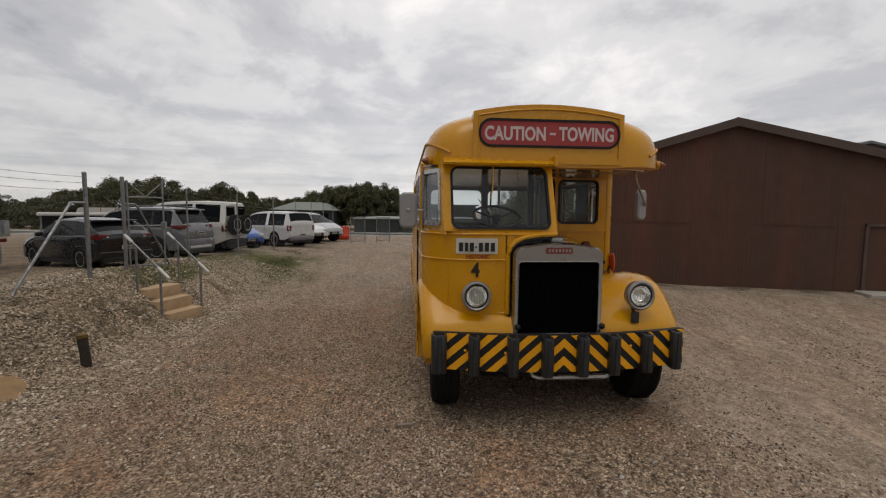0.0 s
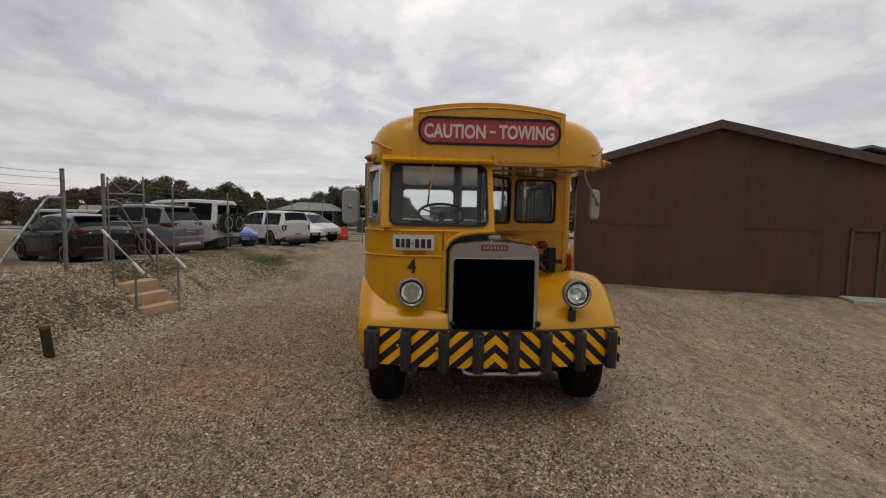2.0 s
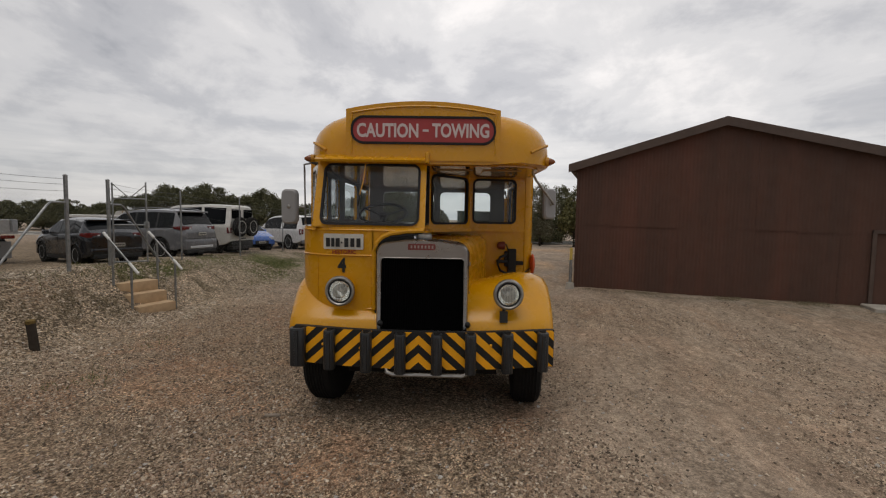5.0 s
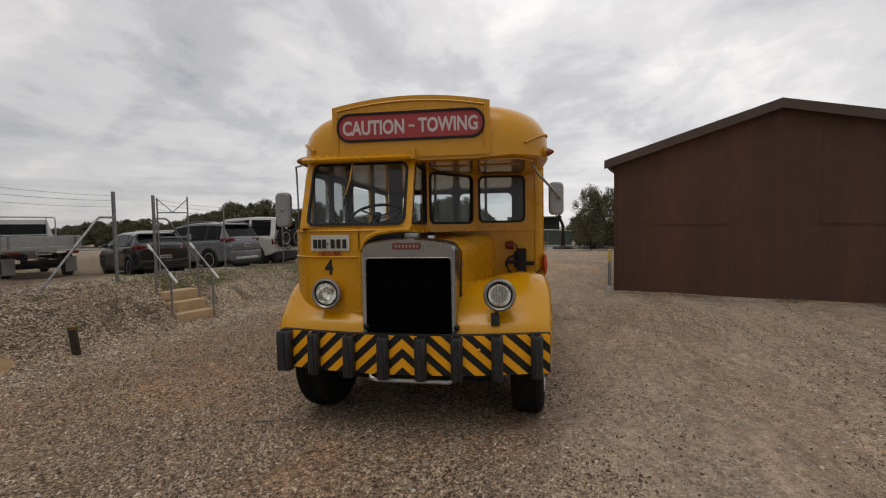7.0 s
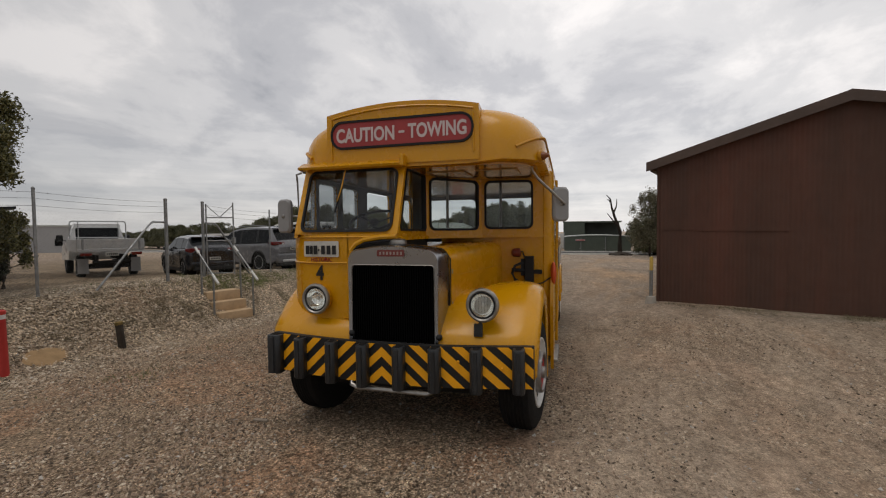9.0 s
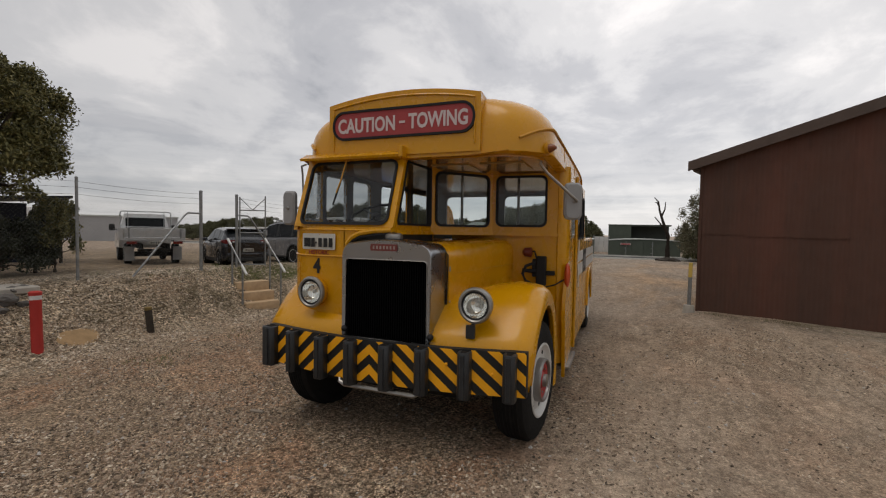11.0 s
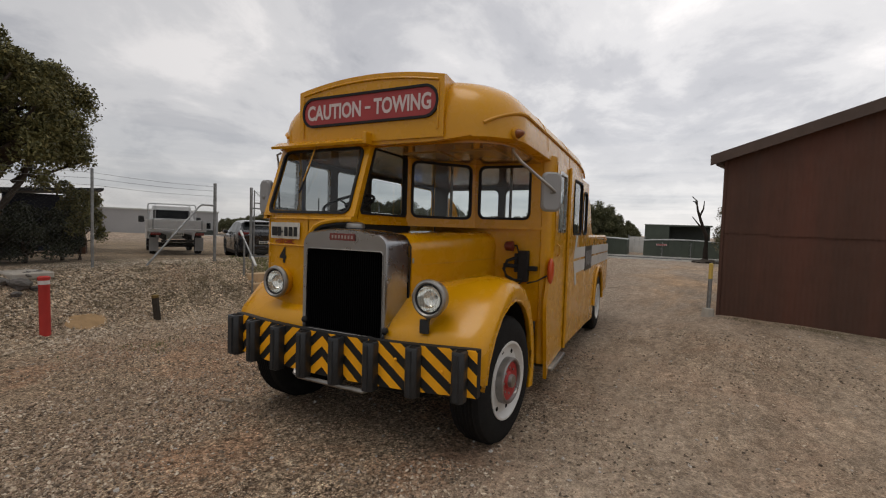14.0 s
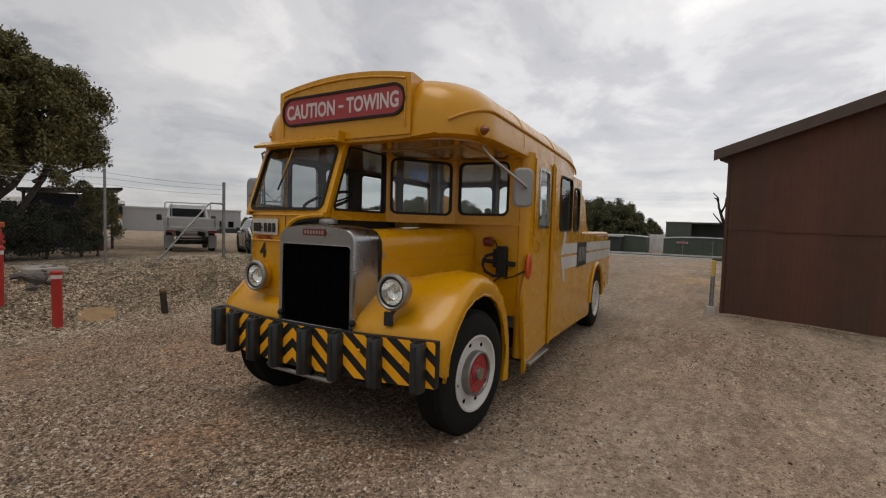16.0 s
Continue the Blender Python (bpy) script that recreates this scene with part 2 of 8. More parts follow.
shade_turf = g.math("MULTIPLY", g.math("MULTIPLY", between(off_wall, 9.2, 8.5), between(off_wall, 7.4, 8.3)), g.math("MULTIPLY", between(px_, 4.4, 5.5), g.ramp(g.noise(2.2, 6, 0.7), (0.42, 0.0), (0.62, 0.75))))
col = g.mix(shade_turf, col, (0.16, 0.145, 0.075))
# the dark end of the grain paints the shade between stones into the colour
grain = g.ramp(g.noise(34, 3, 0.6), (0.38, (0.34, 0.33, 0.32)), (0.50, (1.0, 1.0, 1.0)), (0.64, (1.55, 1.54, 1.53)))
packed = g.math("MULTIPLY", between(px_, 1.4, 3.2), g.ramp(g.noise(0.7, 6, 0.65, (1, 0.4, 1)), (0.34, 0.35), (0.58, 0.85)))
loose = g.math("SUBTRACT", 1.0, packed)
col = g.mix(g.math("MULTIPLY", loose, g.ramp(g.noise(0.9, 5, 0.6), (0.35, 0.55), (0.6, 1.0))), col, g.mix(1.0, col, grain, "MULTIPLY"))
streak = g.ramp(g.noise(5.5, 6, 0.7, (1.0, 0.28, 1), 0.4), (0.36, (0.46, 0.46, 0.46)), (0.5, (0.64, 0.64, 0.645)), (0.66, (0.82, 0.82, 0.82)))
col = g.mix(packed, col, g.mix(1.0, col, streak, "MULTIPLY"))
speck = g.ramp(g.noise(75, 4, 0.7), (0.36, (0.55, 0.54, 0.53)), (0.5, (1.0, 1.0, 1.0)), (0.64, (1.5, 1.49, 1.47)))
col = g.mix(packed, col, g.mix(1.0, col, speck, "MULTIPLY"))
grit = g.ramp(g.noise(11, 4, 0.65, (1, 0.7, 1), 0.6), (0.34, (0.66, 0.65, 0.64)), (0.5, (0.98, 0.98, 0.98)), (0.68, (1.28, 1.27, 1.26)))
col = g.mix(0.8, col, g.mix(1.0, col, grit, "MULTIPLY"))
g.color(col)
hgt = g.math("ADD", g.math("MULTIPLY", g.cells(85), 0.9), g.math("MULTIPLY", g.noise(50, 5), 0.7))
g.bump(g.math("MULTIPLY", hgt, g.math("ADD", g.math("MULTIPLY", loose, 0.75), 0.25)), 1.0, 0.034)
M_GROUND = g.m


def mixed_stone(name, *tones):
    """Loose stones, each with a tone of its own."""
    m = Mat(name, tones[0], 0.9, 0, 0.25)
    c = m.ramp(m.island(), *[(i / max(1, len(tones) - 1), t) for i, t in enumerate(tones)])
    # dark mottling in the colour adds the tiny shadows among the stones
    m.color(m.mix(m.ramp(m.noise(60, 4), (0.35, 0.0), (0.7, 0.5)), c, (0.055, 0.043, 0.032)))
    return m.m


M_STONE = mixed_stone("loose_gravel_stone", (0.085, 0.066, 0.050), (0.200, 0.152, 0.112), (0.356, 0.267, 0.192), (0.450, 0.323, 0.236), (0.562, 0.452, 0.331), (0.787, 0.665, 0.523))
M_CHIP = mixed_stone("pale_bank_chip", (0.120, 0.093, 0.066), (0.340, 0.270, 0.195), (0.510, 0.413, 0.308), (0.640, 0.535, 0.408), (0.78, 0.68, 0.55))
M_QUARTZ = mixed_stone("white_quartz_stone", (0.42, 0.38, 0.33), (0.62, 0.58, 0.53))


def leaf_mat(name, *tones):
    m = Mat(name, tones[0], 0.6, 0, 0.3)
    m.color(m.ramp(m.island(), *[(i / max(1, len(tones) - 1), t) for i, t in enumerate(tones)]))
    return m.m


M_LEAF_FAR = leaf_mat("dark_far_foliage", (0.040, 0.045, 0.020), (0.072, 0.076, 0.034), (0.115, 0.114, 0.054), (0.16, 0.15, 0.078))
M_LEAF = leaf_mat("grey_green_leaves", (0.050, 0.052, 0.020), (0.09, 0.088, 0.032), (0.14, 0.130, 0.046), (0.21, 0.185, 0.070))
M_LEAF_PALE = leaf_mat("pale_olive_leaves", (0.08, 0.078, 0.045), (0.14, 0.13, 0.08), (0.20, 0.18, 0.115))
M_BLADE = leaf_mat("short_grass_blades", (0.05, 0.068, 0.015), (0.095, 0.12, 0.03), (0.15, 0.16, 0.055), (0.22, 0.19, 0.10))
M_BARK = plain("grey_bark", (0.085, 0.068, 0.055), 0.95, 0.1, 0.5, 9, 0.5)
M_BARK_DEAD = plain("dead_wood", (0.045, 0.036, 0.030), 0.95, 0.1, 0.5, 9, 0.4)

# ---------------------------------------------------------------- building helpers


def bm_new():
    return bmesh.new()


def box(bm, x0, x1, y0, y1, z0, z1, bevel=0.0, seg=1):
    m = Matrix.Translation(((x0 + x1) / 2, (y0 + y1) / 2, (z0 + z1) / 2)) @ Matrix.Diagonal((x1 - x0, y1 - y0, z1 - z0, 1))
    r = bmesh.ops.create_cube(bm, size=1.0, matrix=m)
    if bevel:
        edges = list({e for v in r["verts"] for e in v.link_edges})
        bmesh.ops.bevel(bm, geom=edges, offset=bevel, segments=seg, affect="EDGES", profile=0.5)
    return bm


def basis(p0, p1):
    z = (Vector(p1) - Vector(p0)).normalized()
    x = z.orthogonal().normalized()
    if abs(z.z) < 0.9:
        x = z.cross(Vector((0, 0, 1))).normalized()
    return x, z.cross(x), z


def ring(bm, centre, u, v, r, seg, start=0.0):
    return [bm.verts.new(Vector(centre) + u * r * math.cos(start + 2 * math.pi * i / seg) + v * r * math.sin(start + 2 * math.pi * i / seg)) for i in range(seg)]


def bridge(bm, a, b, closed=True):
    n = len(a)
    for i in range(n if closed else n - 1):
        j = (i + 1) % n
        bm.faces.new((a[i], a[j], b[j], b[i]))


def cyl(bm, p0, p1, r0, r1=None, seg=12, caps=True):
    u, v, _ = basis(p0, p1)
    a, b = ring(bm, p0, u, v, r0, seg), ring(bm, p1, u, v, r0 if r1 is None else r1, seg)
    bridge(bm, a, b)
    if caps:
        bm.faces.new(a[::-1])
        bm.faces.new(b)
    return bm


def tube(bm, pts, r, seg=8, closed=False):
    """A round bar along a line of points; r may be one value or one a point."""
    pts = [Vector(p) for p in pts]
    rings = []
    for i, p in enumerate(pts):
        a = pts[i - 1] if i or closed else p
        b = pts[(i + 1) % len(pts)] if i < len(pts) - 1 or closed else p
        d = (b - a).normalized()
        u = d.cross(Vector((0, 0, 1)))
        u = u.normalized() if u.length > 0.05 else d.cross(Vector((0, 1, 0))).normalized()
        rings.append(ring(bm, p, u, d.cross(u), r[i] if isinstance(r, (list, tuple)) else r, seg))
    for a, b in zip(rings, rings[1:]):
        bridge(bm, a, b)
    if closed:
        bridge(bm, rings[-1], rings[0])
    else:
        bm.faces.new(rings[0][::-1])
        bm.faces.new(rings[-1])
    return bm


def lathe(bm, profile, centre, axis, seg=24):
    """Turns a profile of (along, radius) round an axis through centre."""
    centre, axis = Vector(centre), Vector(axis).normalized()
    u = axis.orthogonal().normalized()
    v = axis.cross(u)
    rings = [ring(bm, centre + axis * a, u, v, max(r, 1e-4), seg) for a, r in profile]
    for a, b in zip(rings, rings[1:]):
        bridge(bm, a, b)
    for end, flip in ((rings[0], True), (rings[-1], False)):
        bm.faces.new(end[::-1] if flip else end)
    return bm


def loft(bm, rings, closed=True, cap=True):
    vs = [[bm.verts.new(p) for p in r] for r in rings]
    for a, b in zip(vs, vs[1:]):
        bridge(bm, a, b, closed)
    if cap and closed:
        bm.faces.new(vs[0][::-1])
        bm.faces.new(vs[-1])
    return bm


def prism(bm, pts, place, depth):
    """A flat outline pushed through depth; place(u, v, w) gives the point."""
    a = [bm.verts.new(place(u, v, 0.0)) for u, v in pts]
    b = [bm.verts.new(place(u, v, depth)) for u, v in pts]
    bm.faces.new(a[::-1])
    bm.faces.new(b)
    bridge(bm, a, b)
    return bm


def rounded(u0, u1, v0, v1, r, seg=4):
    """A rectangle with rounded corners, counter-clockwise."""
    out = []
    for cu, cv, a in ((u1 - r, v0 + r, -90), (u1 - r, v1 - r, 0), (u0 + r, v1 - r, 90), (u0 + r, v0 + r, 180)):
        out += [(cu + r * math.cos(radians(a + 90 * i / seg)), cv + r * math.sin(radians(a + 90 * i / seg))) for i in range(seg + 1)]
    return out


def pierced(bm, outline, holes, place, depth):
    """A plate with openings that go through it."""
    sides = []
    for w in (0.0, depth):
        loops, edges = [], []
        for loop in (outline, *holes):
            vs = [bm.verts.new(place(u, v, w)) for u, v in loop]
            edges += [bm.edges.new((vs[i], vs[(i + 1) % len(vs)])) for i in range(len(vs))]
            loops.append(vs)
        bmesh.ops.triangle_fill(bm, use_beauty=True, use_dissolve=False, edges=edges)
        sides.append(loops)
    for a, b in zip(*sides):
        bridge(bm, a, b)
    bmesh.ops.recalc_face_normals(bm, faces=bm.faces[:])
    return bm


def band_ring(bm, loop_a, loop_b, place, w0, w1):
    """A frame between two outlines of equal count, from w0 to w1."""
    a0, b0 = [bm.verts.new(place(u, v, w0)) for u, v in loop_a], [bm.verts.new(place(u, v, w0)) for u, v in loop_b]
    a1, b1 = [bm.verts.new(place(u, v, w1)) for u, v in loop_a], [bm.verts.new(place(u, v, w1)) for u, v in loop_b]
    bridge(bm, a0, b0)
    bridge(bm, b0, b1)
    bridge(bm, b1, a1)
    bridge(bm, a1, a0)
    bmesh.ops.recalc_face_normals(bm, faces=bm.faces[:])
    return bm


def part(name, bm, material, parent=None, label="", smooth=35, bevel=0.0, fix=True):
    """Links a bmesh as one mesh object, under a thing or a part if one is given."""
    if fix:
        bmesh.ops.recalc_face_normals(bm, faces=bm.faces[:])
    if bevel:
        edges = [e for e in bm.edges if len(e.link_faces) == 2 and e.calc_face_angle(0) > 0.6]
        bmesh.ops.bevel(bm, geom=edges, offset=bevel, segments=2, affect="EDGES", profile=0.5, clamp_overlap=True)
    me = bpy.data.meshes.new(name)
    bm.to_mesh(me)
    bm.free()
    for m in material if isinstance(material, (list, tuple)) else (material,):
        me.materials.append(m)
    if smooth:
        me.shade_smooth()
        me.set_sharp_from_angle(angle=radians(smooth))
    ob = new(name, me)
    if parent:
        ob.parent = parent
    if label:
        tagged(ob, label)
    return ob


def thing(name, m, label, category, group=""):
    """An empty at the base of a thing that carries its parts."""
    ob = new(name)
    ob.empty_display_size = 0.2
    ob.matrix_world = m
    return tagged(ob, label, category, group)


def lettering(name, text, size, material, parent, m, depth=0.003, align="CENTER", bold=0.0, squeeze=1.0, fill=None):
    """Words as a mesh, upright in the plane that m gives; fill: the width and height that they take."""
    cu = bpy.data.curves.new(name, "FONT")
    cu.body, cu.size, cu.extrude, cu.align_x, cu.align_y, cu.offset = text, size, depth, align, "CENTER", bold
    cu.resolution_u = 3
    tmp = bpy.data.objects.new(name, cu)
    scene.collection.objects.link(tmp)
    me = bpy.data.meshes.new_from_object(tmp.evaluated_get(bpy.context.evaluated_depsgraph_get()))
    bpy.data.objects.remove(tmp)
    bpy.data.curves.remove(cu)
    if fill:
        xs, ys = [v.co.x for v in me.vertices], [v.co.y for v in me.vertices]
        me.transform(Matrix.Translation((-(min(xs) + max(xs)) / 2, -(min(ys) + max(ys)) / 2, 0)))
        me.transform(Matrix.Diagonal((fill[0] / (max(xs) - min(xs)), fill[1] / (max(ys) - min(ys)), 1, 1)))
    me.transform(m @ Matrix.Diagonal((squeeze, 1, 1, 1)))
    me.materials.clear()
    me.materials.append(material)
    ob = new(name, me)
    ob.parent = parent
    return ob


def smoothstep(a, b, x):
    t = min(1.0, max(0.0, (x - a) / (b - a)))
    return t * t * (3 - 2 * t)


# ---------------------------------------------------------------- ground


def land(x, y):
    """The height of the ground: a level yard with a gravel bank up to the car park."""
    base = 0.29 * smoothstep(2.5, 4.6, x) * smoothstep(1.6, 5.0, y)
    base += (0.30 - base) * smoothstep(7.5, 13, y)
    base *= 1 - smoothstep(18, 38, y)
    toe = -4.35 + 1.8 * smoothstep(4, 11, y)
    width = 1.5 + 2.5 * smoothstep(4, 12, y)
    crest = 0.88 - 0.07 * smoothstep(4.8, 7, y) - 0.15 * smoothstep(6.5, 11, y) - 0.05 * smoothstep(-6.6, -8.6, x) - 0.24 * smoothstep(10, 19, y)
    crest *= 1 - smoothstep(20, 40, y)
    bank = smoothstep(toe, toe - width, x)
    soft = 0.03 * noise.noise((x * 0.35, y * 0.35, 0)) + 0.012 * noise.noise((x * 1.7, y * 1.7, 3)) * (1 + 1.5 * bank)
    soft *= 1 - 0.85 * math.exp(-((x - 0.9) ** 2 / 6 + (y - 3) ** 2 / 16))
    return base + bank * max(0.0, crest - base) + soft - 0.015


def axis_steps(a, b, near, far_a, far_b, grow=1.28):
    out, s = [a], near
    while out[0] > far_a:
        s *= grow
        out.insert(0, out[0] - s)
    n = int((b - a) / near)
    out += [a + (b - a) * (i + 1) / n for i in range(n)]
    s = near
    while out[-1] < far_b:
        s *= grow
        out.append(out[-1] + s)
    return out


def build_ground():
    xs, ys = axis_steps(-11, 14, 0.13, -900, 900), axis_steps(-5, 13, 0.13, -900, 900)
    verts = [(x, y, land(x, y)) for y in ys for x in xs]
    n = len(xs)
    faces = [(j * n + i, j * n + i + 1, (j + 1) * n + i + 1, (j + 1) * n + i) for j in range(len(ys) - 1) for i in range(n - 1)]
    me = bpy.data.meshes.new("ground")
    me.from_pydata(verts, [], faces)
    me.materials.append(M_GROUND)
    me.shade_smooth()
    return tagged(new("ground", me), "brown gravel and dirt yard rising to a stony bank", "ground", kind="structure")


build_ground()

# ---------------------------------------------------------------- brown shed
g = Mat("rusty_brown_sheet", (0.075, 0.036, 0.024), 0.75, 0.0, 0.25)
sheets = g.noise(1.1, 3, 0.5, (1.2, 1, 0.12))
c = g.ramp(sheets, (0.30, (0.072, 0.042, 0.032)), (0.5, (0.093, 0.047, 0.034)), (0.72, (0.118, 0.051, 0.036)))
c = g.mix(g.ramp(g.noise(5, 7, 0.7, (1, 1, 0.25)), (0.5, 0.0), (0.8, 0.5)), c, (0.052, 0.034, 0.027))
g.color(c).rough(g.ramp(g.noise(3, 4), (0.3, 0.55), (0.7, 0.85)))
M_SHED = g.m
M_BARGE = paint("brown_barge_paint", (0.085, 0.055, 0.042), 0.6, 0.2)
M_ROOF = plain("grey_iron_roof", (0.16, 0.17, 0.18), 0.5, 0.5, 0.3, 2)
M_CONC = plain("pale_concrete", (0.42, 0.39, 0.34), 0.9, 0.2, 0.25, 5, 0.4)
SHED = pose(4.40, 6.98, 0.2, 0, 0, -20)
SHED_W, SHED_D, PEAK_U, SKEW = 7.6, 12.0, 3.14, 0.0
PEAK_Z, EAVE_SLOPE = 3.98, 0.285


def shed_top(u):
    return PEAK_Z - EAVE_SLOPE * abs(u - PEAK_U)


def ribbed(bm, u0, u1, low, high, place, pitch=0.076, amp=0.005):
    """A corrugated sheet from u0 to u1 between two heights."""
    n = max(4, int((u1 - u0) / pitch * 4))
    last = None
    for i in range(n + 1):
        u = u0 + (u1 - u0) * i / n
        w = amp * math.sin(2 * math.pi * u / pitch)
        pair = bm.verts.new(place(u, low(u), w)), bm.verts.new(place(u, high(u), w))
        if last:
            bm.faces.new((last[0], pair[0], pair[1], last[1]))
        last = pair


def build_shed():
    shed = thing("shed", SHED, "large brown corrugated iron shed with a gable roof", "shed")
    front = lambda u, v, w: Vector((u, w, v))
    # sheets of the front wall, in two courses that lap
    edges, u = [0.0], 0.0
    while u < SHED_W - 0.4:
        u = min(SHED_W, u + 0.762)
        edges.append(u)
    d0, d1 = 5.86, 6.42
    for k, (a, b) in enumerate(zip(edges, edges[1:])):
        lap = 1.64 + (0.0 if k in (1, 2, 3, 6, 7) else 0.02) - 0.012 * k
        lip = 0.005 if k in (0, 1, 2, 5, 6) else 0.0
        tilt = 0.0025 * ((k * 7) % 3)
        if not (b > d0 and a < d1):
            bm = bm_new()
            ribbed(bm, a, b, lambda q: -0.25, lambda q: lap + 0.05, lambda p, q, w: front(p, q, w + lip))
            part("wall_sheet", bm, M_SHED, shed, smooth=80, fix=False)
        else:
            for p, q, lo in ((a, d0, -0.25), (d1, b, -0.25), (max(a, d0), min(b, d1), 1.62)):
                if q - p > 0.03:
                    bm = bm_new()
                    ribbed(bm, p, q, lambda s: lo, lambda s: lap + 0.05, lambda s, t, w: front(s, t, w + lip))
                    part("wall_sheet", bm, M_SHED, shed, smooth=80, fix=False)
        bm = bm_new()
        ribbed(bm, a, b, lambda q: lap, lambda q: shed_top(q) - 0.02, lambda p, q, w: front(p, q, w - 0.8 * lip - 0.001 - tilt))
        part("wall_sheet", bm, M_SHED, shed, smooth=80, fix=False)
    # side and back walls
    for u in (0.0, SHED_W):
        bm = bm_new()
        ribbed(bm, 0.05, SHED_D, lambda q: -0.25, lambda q: shed_top(u) - 0.02, lambda p, q, w: Vector((u + w + SKEW * p, p, q)), 0.15)
        part("side_wall", bm, M_SHED, shed, smooth=80, fix=False)
    bm = bm_new()
    ribbed(bm, 0, SHED_W, lambda q: -0.25, lambda q: shed_top(q) - 0.02, lambda p, q, w: Vector((p + SKEW * SHED_D, SHED_D + w, q)), 0.2)
    part("back_wall", bm, M_SHED, shed, smooth=80, fix=False)
    # corner flashing, roof slopes and barge boards
    for u in (0.0, SHED_W):
        bm = bm_new()
        box(bm, u - 0.022, u + 0.03 if u < 1 else u + 0.022, -0.018, -0.010, -0.2, shed_top(u) - 0.05, 0.006)
        part("corner_flashing", bm, M_SHED, shed)
    sides = ((-0.22, PEAK_U), (PEAK_U, SHED_W + 0.33))
    for a, b in sides:
        za, zb = shed_top(a), shed_top(b)
        bm = bm_new()
        n = 40
        prism(bm, [(a, za + 0.06), (b, zb + 0.06), (b, zb + 0.10), (a, za + 0.10)], lambda p, q, w: Vector((p + SKEW * w, w - 0.16, q)), SHED_D + 0.4)
        part("roof_slope", bm, M_ROOF, shed)
        bm = bm_new()
        prism(bm, [(a, za - 0.07), (b, zb - 0.07), (b, zb + 0.125), (a, za + 0.125)], lambda p, q, w: Vector((p, w - 0.17, q)), 0.024)
        prism(bm, [(a, za + 0.10), (b, zb + 0.10), (b, zb + 0.13), (a, za + 0.13)], lambda p, q, w: Vector((p, w - 0.146, q)), 0.10)
        part("barge_board", bm, M_BARGE, shed, "flat brown painted barge board")
    bm = bm_new()
    prism(bm, [(PEAK_U - 0.11, PEAK_Z + 0.07), (PEAK_U, PEAK_Z + 0.11), (PEAK_U + 0.11, PEAK_Z + 0.07), (PEAK_U + 0.05, PEAK_Z + 0.125), (PEAK_U, PEAK_Z + 0.145), (PEAK_U - 0.05, PEAK_Z + 0.125)], lambda p, q, w: Vector((p + SKEW * w, w - 0.10, q)), SHED_D + 0.3)
    part("ridge_cap", bm, M_BARGE, shed)
    bm = bm_new()
    prism(bm, [(-0.20, 3.02), (-0.16, 2.96), (-0.06, 2.96), (-0.02, 3.02), (-0.02, 3.08), (-0.20, 3.05)], lambda p, q, w: Vector((p + SKEW * w, w + 0.02, q)), SHED_D)
    part("eave_gutter", bm, M_BARGE, shed)
    # personnel door with its frame
    bm = bm_new()
    box(bm, d0 + 0.05, d1 - 0.05, -0.01, 0.03, 0.08, 1.58, 0.004)
    door = part("door", bm, M_SHED, shed, "narrow brown sheet metal door, shut")
    for p, q, r, s in ((d0 - 0.02, d0 + 0.05, 0.0, 1.65), (d1 - 0.05, d1 + 0.02, 0.0, 1.65), (d0 - 0.02, d1 + 0.02, 1.58, 1.65)):
        bm = bm_new()
        box(bm, p, q, -0.055, 0.02, r, s, 0.006)
        part("door_frame", bm, M_BARGE, door)
    bm = bm_new()
    tube(bm, [(d1 - 0.11, -0.012, 0.93), (d1 - 0.11, -0.05, 0.93), (d1 - 0.11, -0.05, 1.05), (d1 - 0.11, -0.012, 1.05)], 0.008, 6)
    part("door_handle", bm, M_BARGE, door)
    return shed


build_shed()
bm = bm_new()
box(bm, 5.72, 6.62, -0.62, -0.03, -0.10, 0.135, 0.02)
step = part("door_step", bm, M_CONC)
step.matrix_world = SHED
tagged(step, "pale concrete slab step before the shed door", "step")

# ---------------------------------------------------------------- yellow tow bus
M_YEL = paint("bus_yellow", (0.59, 0.273, 0.004), 0.24, 0.04, 0.36, 0.25)
M_YEL_OLD = paint("bus_yellow_worn", (0.58, 0.27, 0.012), 0.42, 0.2)
M_BLACK = plain("black_rubber", (0.016, 0.016, 0.017), 0.7, 0.3, 0.4, 12, 0.2)
M_TYRE = plain("tyre_rubber", (0.014, 0.0135, 0.013), 0.85, 0.2, 0.35, 18, 0.3)
M_GRILLE = plain("black_grille_mesh", (0.004, 0.004, 0.0045), 0.95, 0.03, 0.3, 10)
M_CHROME = metal("dull_chrome", (0.46, 0.455, 0.44), 0.24, 0.2)
M_STEEL = metal("bare_steel", (0.40, 0.39, 0.37), 0.4, 0.6)
M_GALVD = metal("dull_hub_metal", (0.34, 0.33, 0.32), 0.36, 0.4)
M_MIRROR = Mat("mirror_silver", (0.85, 0.87, 0.88), 0.03, 1.0).m
M_REFLECT = Mat("lamp_reflector_silver", (0.92, 0.92, 0.90), 0.07, 1.0).m
M_GREYP = paint("grey_mirror_housing", (0.30, 0.30, 0.30), 0.4, 0.15)
M_POST = plain("dark_grey_channel", (0.024, 0.027, 0.030), 0.42, 0.5, 0.5, 16, 0.15)
M_STRIPE = plain("stripe_orange", (0.95, 0.42, 0.010), 0.5, 0.4, 0.16, 9)
M_BOARD = plain("board_black", (0.012, 0.012, 0.012), 0.6, 0.4, 0.3, 9)
M_RED = paint("signal_red", (0.42, 0.030, 0.028), 0.45, 0.15)
